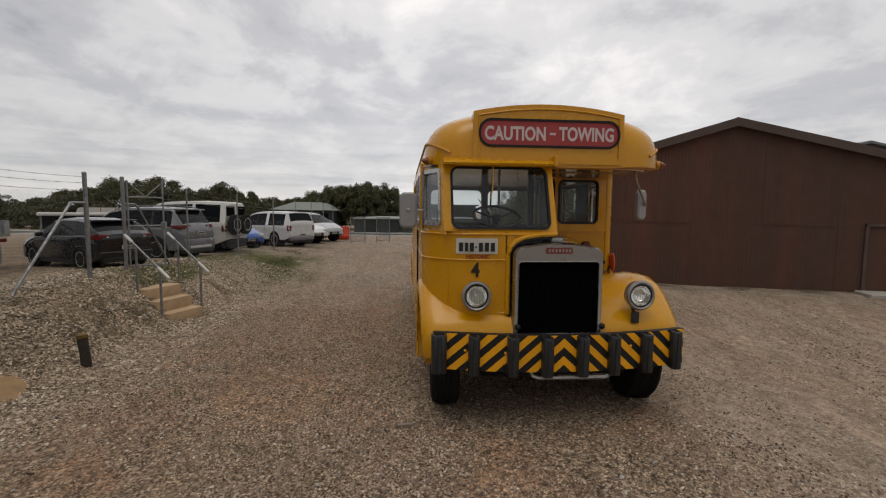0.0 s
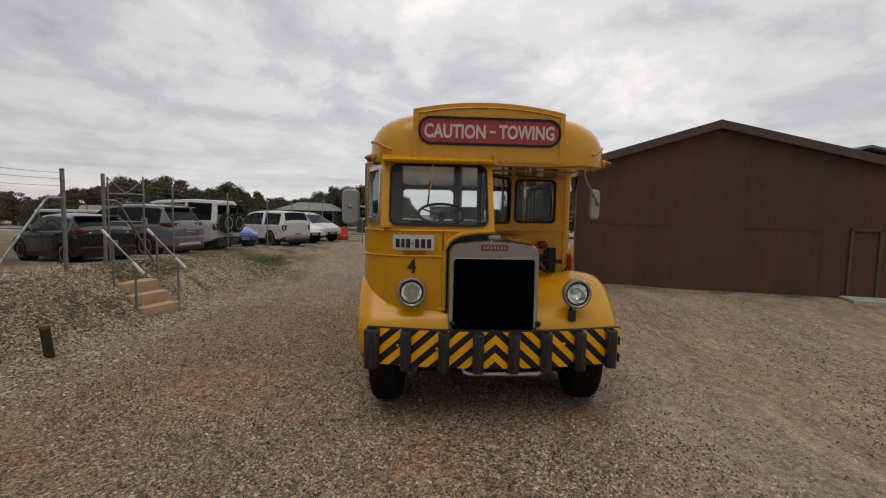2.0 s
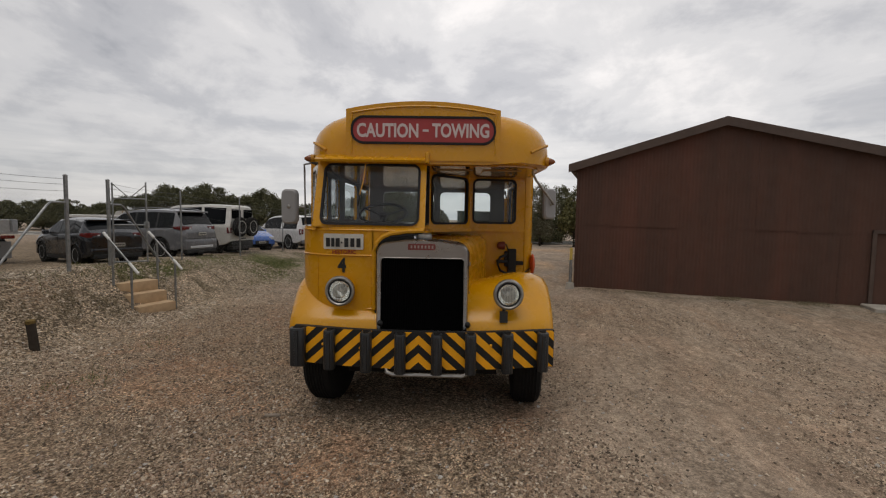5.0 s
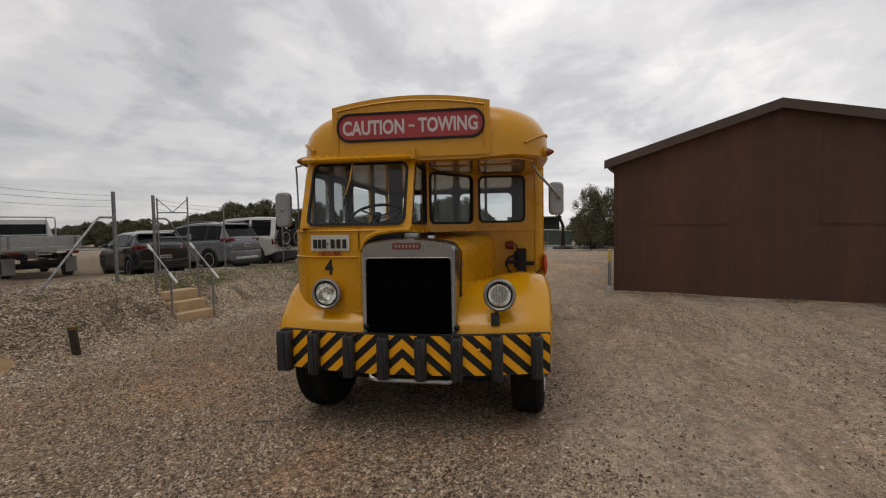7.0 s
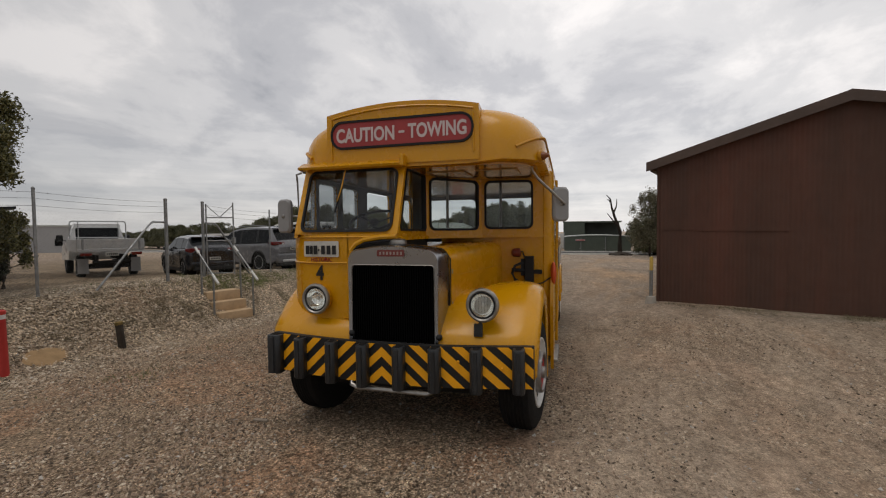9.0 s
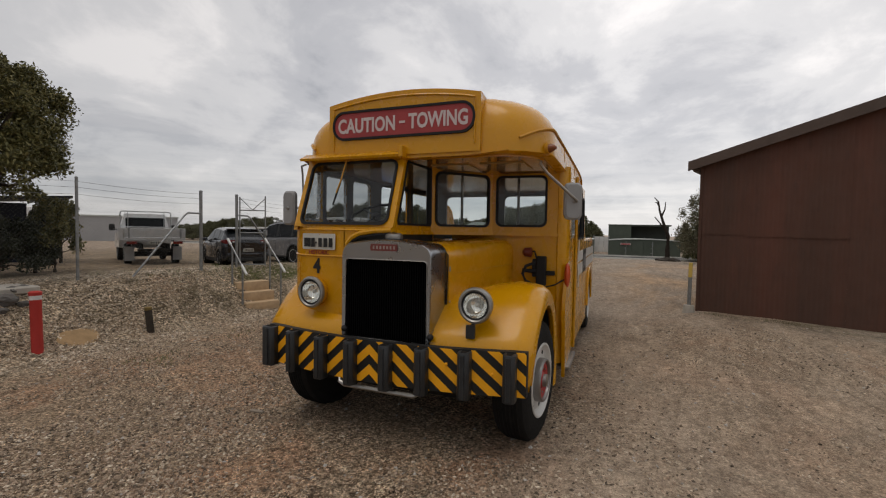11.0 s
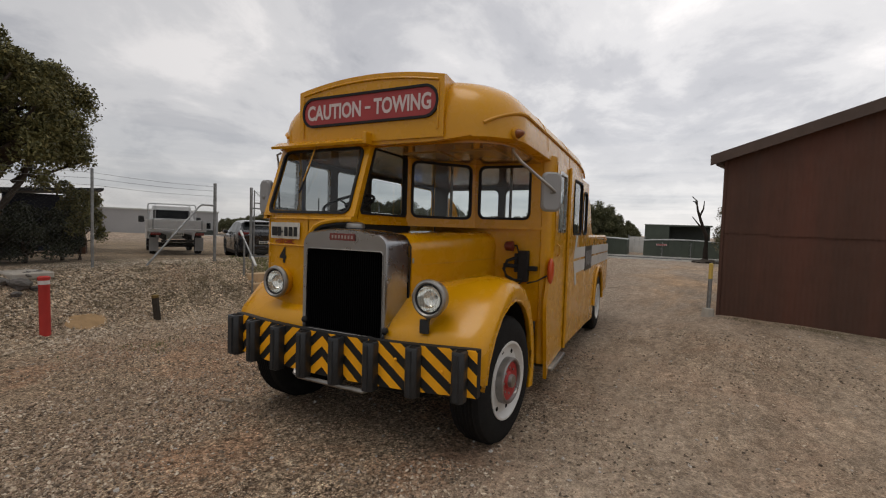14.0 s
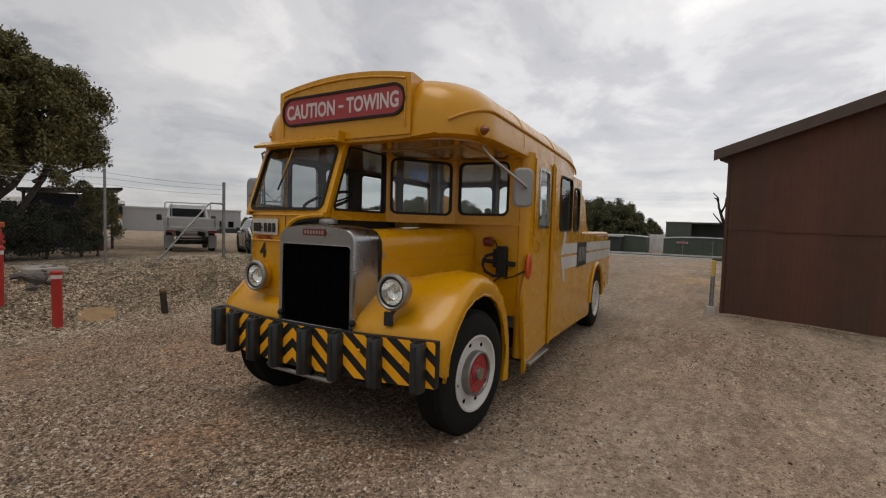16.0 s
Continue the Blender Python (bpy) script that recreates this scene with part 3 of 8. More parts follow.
M_SIGN = plain("sign_red", (0.36, 0.045, 0.045), 0.5, 0.4, 0.18, 5)
M_SIGNW = plain("sign_white", (0.60, 0.51, 0.50), 0.5, 0.4, 0.12, 9)
M_WHITE = paint("white_enamel", (0.66, 0.65, 0.62), 0.4, 0.12)
M_CREAM = plain("cream_reflection_and_rib", (0.36, 0.25, 0.13), 0.12, 0.5, 0.15, 3)
M_GREYIN = plain("grey_interior", (0.12, 0.12, 0.115), 0.6, 0.3, 0.2, 4)
M_AMBER = Mat("amber_lens", (0.20, 0.055, 0.012), 0.2).m
M_REDLENS = Mat("red_lens", (0.55, 0.075, 0.02), 0.22).m
M_GLASS = glass("clear_glass")
M_GLASS_T = glass("dusty_glass", (0.72, 0.76, 0.77))
M_GLASS_D = glass("dim_cab_glass", (0.42, 0.44, 0.45))
M_LENS = glass("headlamp_glass", (0.95, 0.95, 0.92), 0.05)
frost = M_LENS.node_tree.nodes.new("ShaderNodeBsdfDiffuse")
frost.inputs[0].default_value = (0.82, 0.82, 0.80, 1)
blend = M_LENS.node_tree.nodes.new("ShaderNodeMixShader")
blend.inputs[0].default_value = 0.06
M_LENS.node_tree.links.new(M_LENS.node_tree.nodes["Mix Shader"].outputs[0], blend.inputs[1])
M_LENS.node_tree.links.new(frost.outputs[0], blend.inputs[2])
M_LENS.node_tree.links.new(blend.outputs[0], M_LENS.node_tree.nodes["Material Output"].inputs[0])
M_INK = plain("black_paint", (0.012, 0.012, 0.012), 0.5, 0.4, 0.2, 10)
M_PLATE = plain("plate_white", (0.60, 0.58, 0.52), 0.5, 0.4, 0.2, 18)
M_DARK = plain("dark_underside", (0.018, 0.016, 0.014), 0.9, 0.1, 0.4, 5)

BUS = thing("tow_bus", pose(0.965, 0, 0), "yellow vintage half-cab bus converted for towing, parked on gravel", "bus")
BUS.scale = (1.065, 1.15, 1.096)
W = 1.19
WR = 1.262
WS = {1: WR, -1: W}


def arc_points(c, r, a0, a1, n):
    return [(c[0] + r * math.cos(radians(a0 + (a1 - a0) * i / n)), c[1] + r * math.sin(radians(a0 + (a1 - a0) * i / n))) for i in range(n + 1)]


def sheet(bm, rows, thick=0.0):
    """A grid of points as a surface."""
    vs = [[bm.verts.new(p) for p in r] for r in rows]
    for a, b in zip(vs, vs[1:]):
        bridge(bm, a, b, False)
    return bm


def solid_sheet(bm, rows, shift):
    """A grid of points with a second skin shifted by a vector, closed at its borders."""
    a = [[bm.verts.new(p) for p in r] for r in rows]
    b = [[bm.verts.new(Vector(p) + Vector(shift)) for p in r] for r in rows]
    for g in (a, b):
        for p, q in zip(g, g[1:]):
            bridge(bm, p, q, False)
    border = lambda g: g[0] + [r[-1] for r in g[1:]] + g[-1][-2::-1] + [r[0] for r in g[-2:0:-1]]
    bridge(bm, border(a), border(b))
    bmesh.ops.recalc_face_normals(bm, faces=bm.faces[:])
    return bm


# --- cab front, curved at the outer corner
def cab_plan(x):
    """How far the cab's face stands back at a distance across."""
    return 0.0 if x > -0.72 else 0.42 * (1 - math.sqrt(max(0.0, 1 - ((-x - 0.72) / 0.494) ** 2)))


WL = 1.222
CAB_X = [-1.212, -1.207, -1.195, -1.165, -1.125, -1.07, -1.01, -0.93, -0.85, -0.72, -0.6, -0.46]


def lean(z):
    return 0.0 if z < 1.69 else (z - 1.69) * 0.34


bm = bm_new()
rows = []
for z in (0.94, 1.1, 1.3, 1.5, 1.69):
    row = [Vector((-WL, 1.62, z)), Vector((-WL, 1.0, z))]
    row += [Vector((x, cab_plan(x), z)) for x in CAB_X]
    rows.append(row)
solid_sheet(bm, rows, (0, 0.03, 0))
part("cab_front_panel", bm, M_YEL, BUS)
bm = bm_new()
prism(bm, [(-0.47, 1.28), (-0.47, 1.69), (0.0, 1.69), (0.0, 1.655), (-0.16, 1.655), (-0.30, 1.635), (-0.40, 1.58), (-0.44, 1.50), (-0.445, 1.28)], lambda u, v, w: Vector((u, w, v)), 0.05)
part("cab_scuttle", bm, M_YEL, BUS)
bm = bm_new()
tube(bm, [(-0.45, -0.008, 0.96), (-0.45, -0.008, 1.48), (-0.43, -0.008, 1.55), (-0.38, -0.008, 1.605), (-0.30, -0.008, 1.64), (-0.16, -0.008, 1.662), (0.0, -0.008, 1.668)], 0.022, 8)
part("scuttle_bead", bm, M_YEL, BUS)
# mouldings
for z, x1 in ((1.665, -0.02), (1.44, -0.46)):
    bm = bm_new()
    tube(bm, [Vector((-WL - 0.006, 1.5, z))] + [Vector((x, cab_plan(x) - 0.004, z)) for x in CAB_X[1:-1]] + [Vector((x1, -0.004, z))], 0.009, 6)
    part("moulding", bm, M_YEL, BUS)
bm = bm_new()
tube(bm, [(-0.985, cab_plan(-0.985) - 0.001, 0.96), (-0.985, cab_plan(-0.985) - 0.001, 1.42)], 0.0035, 5)
tube(bm, [(-0.985, cab_plan(-0.985) - 0.003, 0.965), (-0.47, -0.003, 0.965)], 0.006, 5)
part("panel_seam", bm, M_YEL, BUS)
# windscreen frame, leaning back
lean_front = lambda u, v, w: Vector((u, cab_plan(u) * 0.35 + (v - 1.69) * 0.34 + w, v))
hole = rounded(-0.955, -0.055, 1.715, 2.262, 0.065, 5)
bm = bm_new()
pierced(bm, [(-1.03, 1.69), (0.005, 1.69), (0.005, 2.33), (-1.03, 2.33)], [hole], lean_front, 0.035)
frame_ob = part("windscreen_frame", bm, M_YEL, BUS)
bm = bm_new()
band_ring(bm, rounded(-0.962, -0.048, 1.708, 2.269, 0.072, 5), rounded(-0.940, -0.070, 1.730, 2.248, 0.052, 5), lean_front, -0.014, 0.012)
part("windscreen_gasket", bm, M_BLACK, frame_ob)
bm = bm_new()
bm.faces.new([bm.verts.new(lean_front(u, v, 0.006)) for u, v in rounded(-0.945, -0.065, 1.725, 2.252, 0.055, 5)])
glass_ob = part("windscreen_glass", bm, M_GLASS, frame_ob)
glass_ob.visible_shadow = False
bm = bm_new()
cyl(bm, (-0.56, 0.175, 2.285), (-0.56, 0.205, 2.285), 0.02, seg=8)
tube(bm, [(-0.565, 0.165, 2.28), (-0.575, 0.10, 2.1), (-0.60, 0.065, 1.98)], 0.006, 5)
part("wiper_arm", bm, M_YEL_OLD, BUS, "thin tan windscreen wiper arm")
bm = bm_new()
tube(bm, [(-0.585, 0.12, 2.11), (-0.61, 0.035, 1.88)], 0.008, 5)
part("wiper_blade", bm, M_BLACK, BUS)
# slanted quarter light and the driver's side windows
def quarter(u, v, w):
    """From the windscreen edge back to the flank, leaning with the screen."""
    front = Vector((-1.03, 0.04 + (v - 1.69) * 0.34, v))
    back = Vector((-WL + 0.02, 0.60, v))
    d = (back - front).normalized()
    return front.lerp(back, u) + Vector((d.y, -d.x, 0)) * w


bm = bm_new()
pierced(bm, [(0, 1.66), (1, 1.66), (1, 2.33), (0, 2.33)], [[(0.16, 1.75), (0.88, 1.75), (0.92, 1.79), (0.92, 2.20), (0.88, 2.24), (0.16, 2.24), (0.12, 2.20), (0.12, 1.79)]], quarter, 0.03)
ql = part("quarter_light", bm, M_YEL, BUS)
bm = bm_new()
band_ring(bm, [(0.14, 1.73), (0.90, 1.73), (0.95, 1.78), (0.95, 2.21), (0.90, 2.26), (0.14, 2.26), (0.09, 2.21), (0.09, 1.78)], [(0.20, 1.77), (0.85, 1.77), (0.88, 1.80), (0.88, 2.19), (0.85, 2.22), (0.20, 2.22), (0.17, 2.19), (0.17, 1.80)], quarter, -0.012, 0.02)
part("window_frame", bm, M_CHROME, ql)
bm = bm_new()
bm.faces.new([bm.verts.new(quarter(u, v, 0.012)) for u, v in [(0.12, 1.75), (0.92, 1.75), (0.92, 2.24), (0.12, 2.24)]])
p = part("pane", bm, M_GLASS_D, ql)
p.visible_shadow = False
side_l = lambda u, v, w: Vector((-WL + w, u, v))
bm = bm_new()
pierced(bm, [(0.58, 1.66), (1.64, 1.66), (1.64, 2.33), (0.58, 2.33)], [rounded(0.66, 1.06, 1.74, 2.24, 0.05), rounded(1.14, 1.55, 1.74, 2.24, 0.05)], side_l, 0.04)
cs = part("cab_side", bm, M_YEL, BUS)
for a, b in ((0.66, 1.06), (1.14, 1.55)):
    bm = bm_new()
    band_ring(bm, rounded(a - 0.02, b + 0.02, 1.72, 2.26, 0.06), rounded(a + 0.015, b - 0.015, 1.755, 2.225, 0.04), side_l, -0.012, 0.02)
    part("window_frame", bm, M_CHROME, cs)
    bm = bm_new()
    bm.faces.new([bm.verts.new(side_l(u, v, 0.01)) for u, v in rounded(a, b, 1.74, 2.24, 0.05)])
    p = part("pane", bm, M_GLASS_D, cs)
    p.visible_shadow = False
bm = bm_new()
box(bm, -WL, -WL + 0.04, 1.60, 3.62, 0.32, 1.66)
box(bm, -WL, -WL + 0.04, 0.95, 1.60, 0.62, 0.95)

part("side_panel", bm, M_YEL, BUS)
bm = bm_new()
pierced(bm, [(1.62, 1.66), (3.55, 1.66), (3.55, 2.33), (1.62, 2.33)], [rounded(1.76, 2.52, 1.70, 2.24, 0.06), rounded(2.66, 3.40, 1.70, 2.22, 0.06)], side_l, 0.04)
lw = part("left_window_wall", bm, M_YEL, BUS)
for a, b in ((1.76, 2.52), (2.66, 3.40)):
    bm = bm_new()
    bm.faces.new([bm.verts.new(side_l(u, v, 0.01)) for u, v in rounded(a, b, 1.70, 2.22, 0.05)])
    p = part("pane", bm, M_GLASS_T, lw)
    p.visible_shadow = False
for wall, span, holes in ((cs, (0.60, 1.64), ((0.66, 1.06), (1.14, 1.55))), (lw, (1.64, 3.40), ((1.76, 2.52), (2.66, 3.40 - 0.01)))):
    bm = bm_new()
    pierced(bm, [(span[0], 1.68), (span[1], 1.68), (span[1], 2.27), (span[0], 2.27)], [rounded(a + 0.004, b - 0.03, 1.744, 2.226, 0.05) for a, b in holes], lambda u, v, w: side_l(u, v, 0.043 + w), 0.006)
    part("lining", bm, M_GREYIN, wall)
# inner cab side and slanted window over the bonnet
inner = lambda u, v, w: Vector((-0.005 + w, u if u < 0.3 else 0.3 + (u - 0.3) * 0.8, v))
bm = bm_new()
pierced(bm, [(0.03, 1.55), (0.93, 1.55), (0.93, 2.33), (0.235, 2.33)], [[(0.105, 1.72), (0.85, 1.72), (0.872, 1.75), (0.872, 2.24), (0.85, 2.272), (0.285, 2.272), (0.258, 2.245), (0.092, 1.75)]], inner, -0.035)
ci = part("cab_inner_side", bm, M_YEL, BUS)
bm = bm_new()
pierced(bm, [(0.05, 1.55), (0.88, 1.55), (0.88, 2.31), (0.25, 2.31)], [[(0.11, 1.725), (0.84, 1.725), (0.86, 1.76), (0.86, 2.235), (0.84, 2.265), (0.29, 2.265), (0.265, 2.24), (0.10, 1.76)]], lambda u, v, w: inner(u, v, w - 0.039), -0.006)
part("lining", bm, M_GREYIN, ci)
bm = bm_new()
band_ring(bm, [(0.10, 1.712), (0.853, 1.712), (0.878, 1.745), (0.878, 2.246), (0.853, 2.279), (0.28, 2.279), (0.252, 2.248), (0.086, 1.745)], [(0.115, 1.730), (0.845, 1.730), (0.864, 1.754), (0.864, 2.238), (0.845, 2.262), (0.29, 2.262), (0.268, 2.240), (0.102, 1.754)], inner, -0.04, 0.010)
part("window_gasket", bm, M_BLACK, ci)
bm = bm_new()
bm.faces.new([bm.verts.new(inner(u, v, -0.012)) for u, v in [(0.105, 1.725), (0.86, 1.725), (0.86, 2.26), (0.28, 2.26)]])
p = part("pane", bm, M_GLASS, ci)
p.visible_shadow = False


def slanted(a, b):
    a, b = Vector(a), Vector(b)
    d = (b - a).normalized()
    n = Vector((d.y, -d.x, 0))
    return lambda u, v, w: Vector((a.x, a.y, 0)) + d * u - n * w + Vector((0, 0, v))


def bulk_window(name, a, b, u0, u1, low, high):
    place = slanted(a, b)
    length = (Vector(b) - Vector(a)).length
    bm = bm_new()
    pierced(bm, [(0, 1.66), (length, 1.66), (length, 2.34), (0, 2.34)], [rounded(u0, u1, low, high, 0.06, 5)], place, 0.035)
    body = part(name, bm, M_YEL, BUS)
    bm = bm_new()
    pierced(bm, [(0.02, 1.66), (length - 0.02, 1.66), (length - 0.02, 2.34), (0.02, 2.34)], [rounded(u0 - 0.005, u1 + 0.005, low - 0.005, high + 0.005, 0.06, 5)], place, -0.006)
    bm.transform(Matrix.Translation(place(0, 0, 0.046) - place(0, 0, 0)))
    part("lining", bm, M_GREYIN, body)
    bm = bm_new()
    band_ring(bm, rounded(u0 - 0.010, u1 + 0.010, low - 0.010, high + 0.010, 0.067, 5), rounded(u0 + 0.013, u1 - 0.013, low + 0.013, high - 0.013, 0.05, 5), place, -0.012, 0.02)
    part("window_gasket", bm, M_BLACK, body)
    bm = bm_new()
    bm.faces.new([bm.verts.new(place(u, v, 0.012)) for u, v in rounded(u0, u1, low, high, 0.06, 5)])
    q = part("pane", bm, M_GLASS, body)
    q.visible_shadow = False


A0, A1, A2 = (-0.005, 0.775, 0), (0.47, 1.31, 0), (1.17, 1.3767, 0)
bulk_window("slanted_bulkhead", A0, A1, 0.05, 0.665, 1.725, 2.245)
bulk_window("front_bulkhead", A1, A2, 0.045, 0.565, 1.735, 2.245)
bm = bm_new()
prism(bm, [(-0.02, 0.05), (-0.02, 1.42), (1.16, 1.42), (1.16, 1.367), (0.49, 1.28), (0.04, 0.73), (0.03, 0.05)], lambda u, v, w: Vector((u, v, 1.635 + w)), 0.03)
part("window_ledge", bm, M_YEL, BUS)
bm = bm_new()
box(bm, -0.02, 1.17, 1.378, 1.41, 0.75, 1.66)
part("lower_bulkhead", bm, M_YEL, BUS)
# black block that stands in for the shadow gap below the window ledge
bm = bm_new()
box(bm, -0.06, 0.0, 0.04, 0.80, 1.2, 1.64)
part("scuttle_side", bm, M_BLACK, BUS)
# rounded corner between bulkhead and side
bm = bm_new()
pts = arc_points((WR - 0.105, 1.475), 0.105, -90, 0, 6)
solid_sheet(bm, [[Vector((x, y, z)) for x, y in pts] for z in (0.34, 1.2, 1.7, 2.34)], (-0.03, 0.02, 0))
part("corner_post", bm, M_YEL, BUS)

# --- passenger side: sliding door, windows, tray
side_r = lambda u, v, w: Vector((WR - w, u, v))
bm = bm_new()
pierced(bm, [(1.385, 0.20), (1.46, 0.30), (2.06, 0.34), (2.06, 2.30), (1.52, 2.30), (1.52, 1.62), (1.48, 1.42), (1.38, 1.2), (1.27, 0.97), (1.27, 0.85), (1.34, 0.5)], [rounded(1.64, 2.0, 1.63, 2.22, 0.03)], side_r, 0.035)
dr = part("sliding_door", bm, M_YEL, BUS)
bm = bm_new()
band_ring(bm, rounded(1.625, 2.015, 1.615, 2.235, 0.04), rounded(1.66, 1.98, 1.65, 2.20, 0.02), side_r, -0.006, 0.02)
part("window_frame", bm, M_CHROME, dr)
bm = bm_new()
bm.faces.new([bm.verts.new(side_r(u, v, 0.012)) for u, v in rounded(1.64, 2.0, 1.63, 2.22, 0.03)])
p = part("pane", bm, M_GLASS_T, dr)
p.visible_shadow = False
bm = bm_new()
prism(bm, rounded(1.80, 1.93, 1.64, 1.92, 0.02), lambda u, v, w: side_r(u, v, 0.018 + w), 0.002)
part("window_sticker", bm, M_PLATE, dr, "pale round sticker behind the door glass")
bm = bm_new()
tube(bm, [(WR + 0.003, 1.59, 1.50), (WR + 0.03, 1.59, 1.48), (WR + 0.03, 1.61, 1.40), (WR + 0.004, 1.61, 1.38)], 0.008, 6)
part("door_handle", bm, M_YEL_OLD, dr)
bm = bm_new()
box(bm, WR - 0.035, WR - 0.012, 2.055, 2.09, 0.36, 2.31)
part("door_gap", bm, M_BLACK, BUS)
bm = bm_new()
tube(bm, [(WR + 0.012, 2.10, 0.34), (WR + 0.012, 2.10, 2.32)], 0.018, 8)
tube(bm, [(WR + 0.004, 2.20, 0.36), (WR + 0.004, 2.20, 2.30)], 0.008, 6)
part("door_post", bm, M_YEL, BUS)
bm = bm_new()
pierced(bm, [(2.09, 0.34), (3.72, 0.30), (3.72, 1.55), (3.66, 1.8), (3.55, 2.30), (2.09, 2.30)], [rounded(2.45, 3.02, 1.60, 2.24, 0.07, 5), rounded(3.13, 3.46, 1.60, 2.16, 0.09, 5)], side_r, 0.035)
rs = part("body_side", bm, M_YEL, BUS)
for (a, b, c, d, r) in ((2.45, 3.02, 1.60, 2.24, 0.07), (3.13, 3.46, 1.60, 2.16, 0.09)):
    bm = bm_new()
    band_ring(bm, rounded(a - 0.010, b + 0.010, c - 0.010, d + 0.010, r + 0.01, 5), rounded(a + 0.012, b - 0.012, c + 0.012, d - 0.012, r - 0.012, 5), side_r, -0.010, 0.02)
    part("window_gasket", bm, M_BLACK, rs)
    bm = bm_new()
    bm.faces.new([bm.verts.new(side_r(u, v, 0.01)) for u, v in rounded(a, b, c, d, r, 5)])
    p = part("pane", bm, M_GLASS_T, rs)
    p.visible_shadow = False
bm = bm_new()
pierced(bm, [(2.10, 1.50), (3.40, 1.50), (3.40, 2.27), (2.10, 2.27)], [rounded(2.454, 3.016, 1.604, 2.236, 0.07, 5), rounded(3.134, 3.39, 1.604, 2.156, 0.06, 5)], lambda u, v, w: side_r(u, v, 0.040 + w), 0.006)
part("lining", bm, M_GREYIN, rs)
# tray with wheel arch, on both sides
ARCH = [(4.98 + 0.53 * math.cos(radians(a)), 0.46 + 0.60 * math.sin(radians(a))) for a in range(180, -1, -15)]
for sgn in (1, -1):
    bm = bm_new()
    outline = [(3.72, 0.30)] + [(4.38, 0.27)] + [(4.45, 0.30)] + ARCH[1:-1] + [(5.56, 0.5), (6.30, 0.56), (6.36, 1.2), (6.28, 1.38), (5.95, 1.50), (3.72, 1.56)]
    prism(bm, outline, lambda u, v, w: Vector((sgn * (WS[sgn] - w), u, v)), 0.04)
    part("tray_side", bm, M_YEL, BUS)
    bm = bm_new()
    tube(bm, [(sgn * (WS[sgn] + 0.01), u, v) for u, v in ARCH], 0.028, 8)
    part("wheel_arch_lip", bm, M_YEL, BUS)
    bm = bm_new()
    tube(bm, [(sgn * (WS[sgn] - 0.03), 3.7, 1.565), (sgn * (WS[sgn] - 0.03), 5.92, 1.565), (sgn * (WS[sgn] - 0.03), 6.16, 1.51)], 0.03, 8)
    part("tray_rail", bm, M_YEL, BUS)
    bm = bm_new()
    prism(bm, [(3.56, 2.14), (3.82, 2.10), (3.95, 2.02), (4.03, 1.88), (4.10, 1.72), (4.22, 1.62), (4.45, 1.572), (3.56, 1.572)], lambda u, v, w: Vector((sgn * (WS[sgn] - 0.025 - w), u, v)), 0.12)
    part("cab_buttress", bm, M_YEL, BUS)
bm = bm_new()
box(bm, -W + 0.04, WR - 0.04, 3.66, 6.28, 0.92, 0.98)
box(bm, -W + 0.04, WR - 0.04, 6.26, 6.30, 0.55, 1.40)
part("tray_floor", bm, M_YEL_OLD, BUS)
# white arrow stripes with a dark panel
bm = bm_new()
for pts in ([(2.56, 1.305), (2.70, 1.60), (2.80, 1.60), (2.75, 1.44), (6.33, 1.43), (6.33, 1.29)], [(2.56, 1.275), (6.33, 1.265), (6.33, 1.12), (2.75, 1.12), (2.81, 0.97), (2.70, 0.97)]):
    prism(bm, pts, lambda u, v, w: Vector((WR + 0.002 + w, u, v)), 0.003)
part("side_stripe", bm, M_WHITE, BUS, "white arrow-tailed stripe along the flank")
bm = bm_new()
box(bm, WR + 0.004, WR + 0.010, 3.42, 4.02, 1.10, 1.44)
pl = part("crest_panel", bm, M_INK, BUS, "dark panel with faded pale marks")
bm = bm_new()
for i in range(5):
    box(bm, WR + 0.010, WR + 0.012, 3.50 + 0.1 * i, 3.545 + 0.1 * i, 1.16 + 0.02 * (i % 2), 1.37)
part("crest_mark", bm, M_GREYP, pl)
# step under the door and sill
bm = bm_new()
box(bm, WR - 0.22, WR + 0.045, 1.43, 2.06, 0.265, 0.30, 0.008)
stp = part("door_step", bm, M_STEEL, BUS, "ribbed bare metal door step")
bm = bm_new()
for i in range(9):
    box(bm, WR - 0.2 + 0.024 * i, WR - 0.192 + 0.024 * i, 1.44, 2.05, 0.30, 0.305)
part("tread_rib", bm, M_STEEL, stp)
# oval red trafficator domes on both flanks
for sgn in (1, -1):
    bm = bm_new()
    bmesh.ops.create_uvsphere(bm, u_segments=16, v_segments=10, radius=1.0, matrix=Matrix.Translation((sgn * WS[sgn], 1.38, 1.245)) @ Matrix.Diagonal((0.032, 0.06, 0.125, 1)))
    part("trafficator", bm, M_REDLENS, BUS, "red oval trafficator dome")
    bm = bm_new()
    side = sgn * (W * (1.03 if sgn > 0 else 1.0) - 0.035)
    lathe(bm, [(0, 0.036), (0.02, 0.036), (0.05, 0.022), (0.068, 0.010), (0.07, 0)], (side, 0.40, 2.335), (sgn, -0.35, 0), 14)
    mk = part("marker_lamp", bm, M_AMBER, BUS, "amber roof marker lamp")
    bm = bm_new()
    lathe(bm, [(-0.02, 0.043), (0.006, 0.043), (0.010, 0.036), (0.010, 0)], (side, 0.40, 2.335), (sgn, -0.35, 0), 14)
    part("lamp_base", bm, M_YEL_OLD, mk)


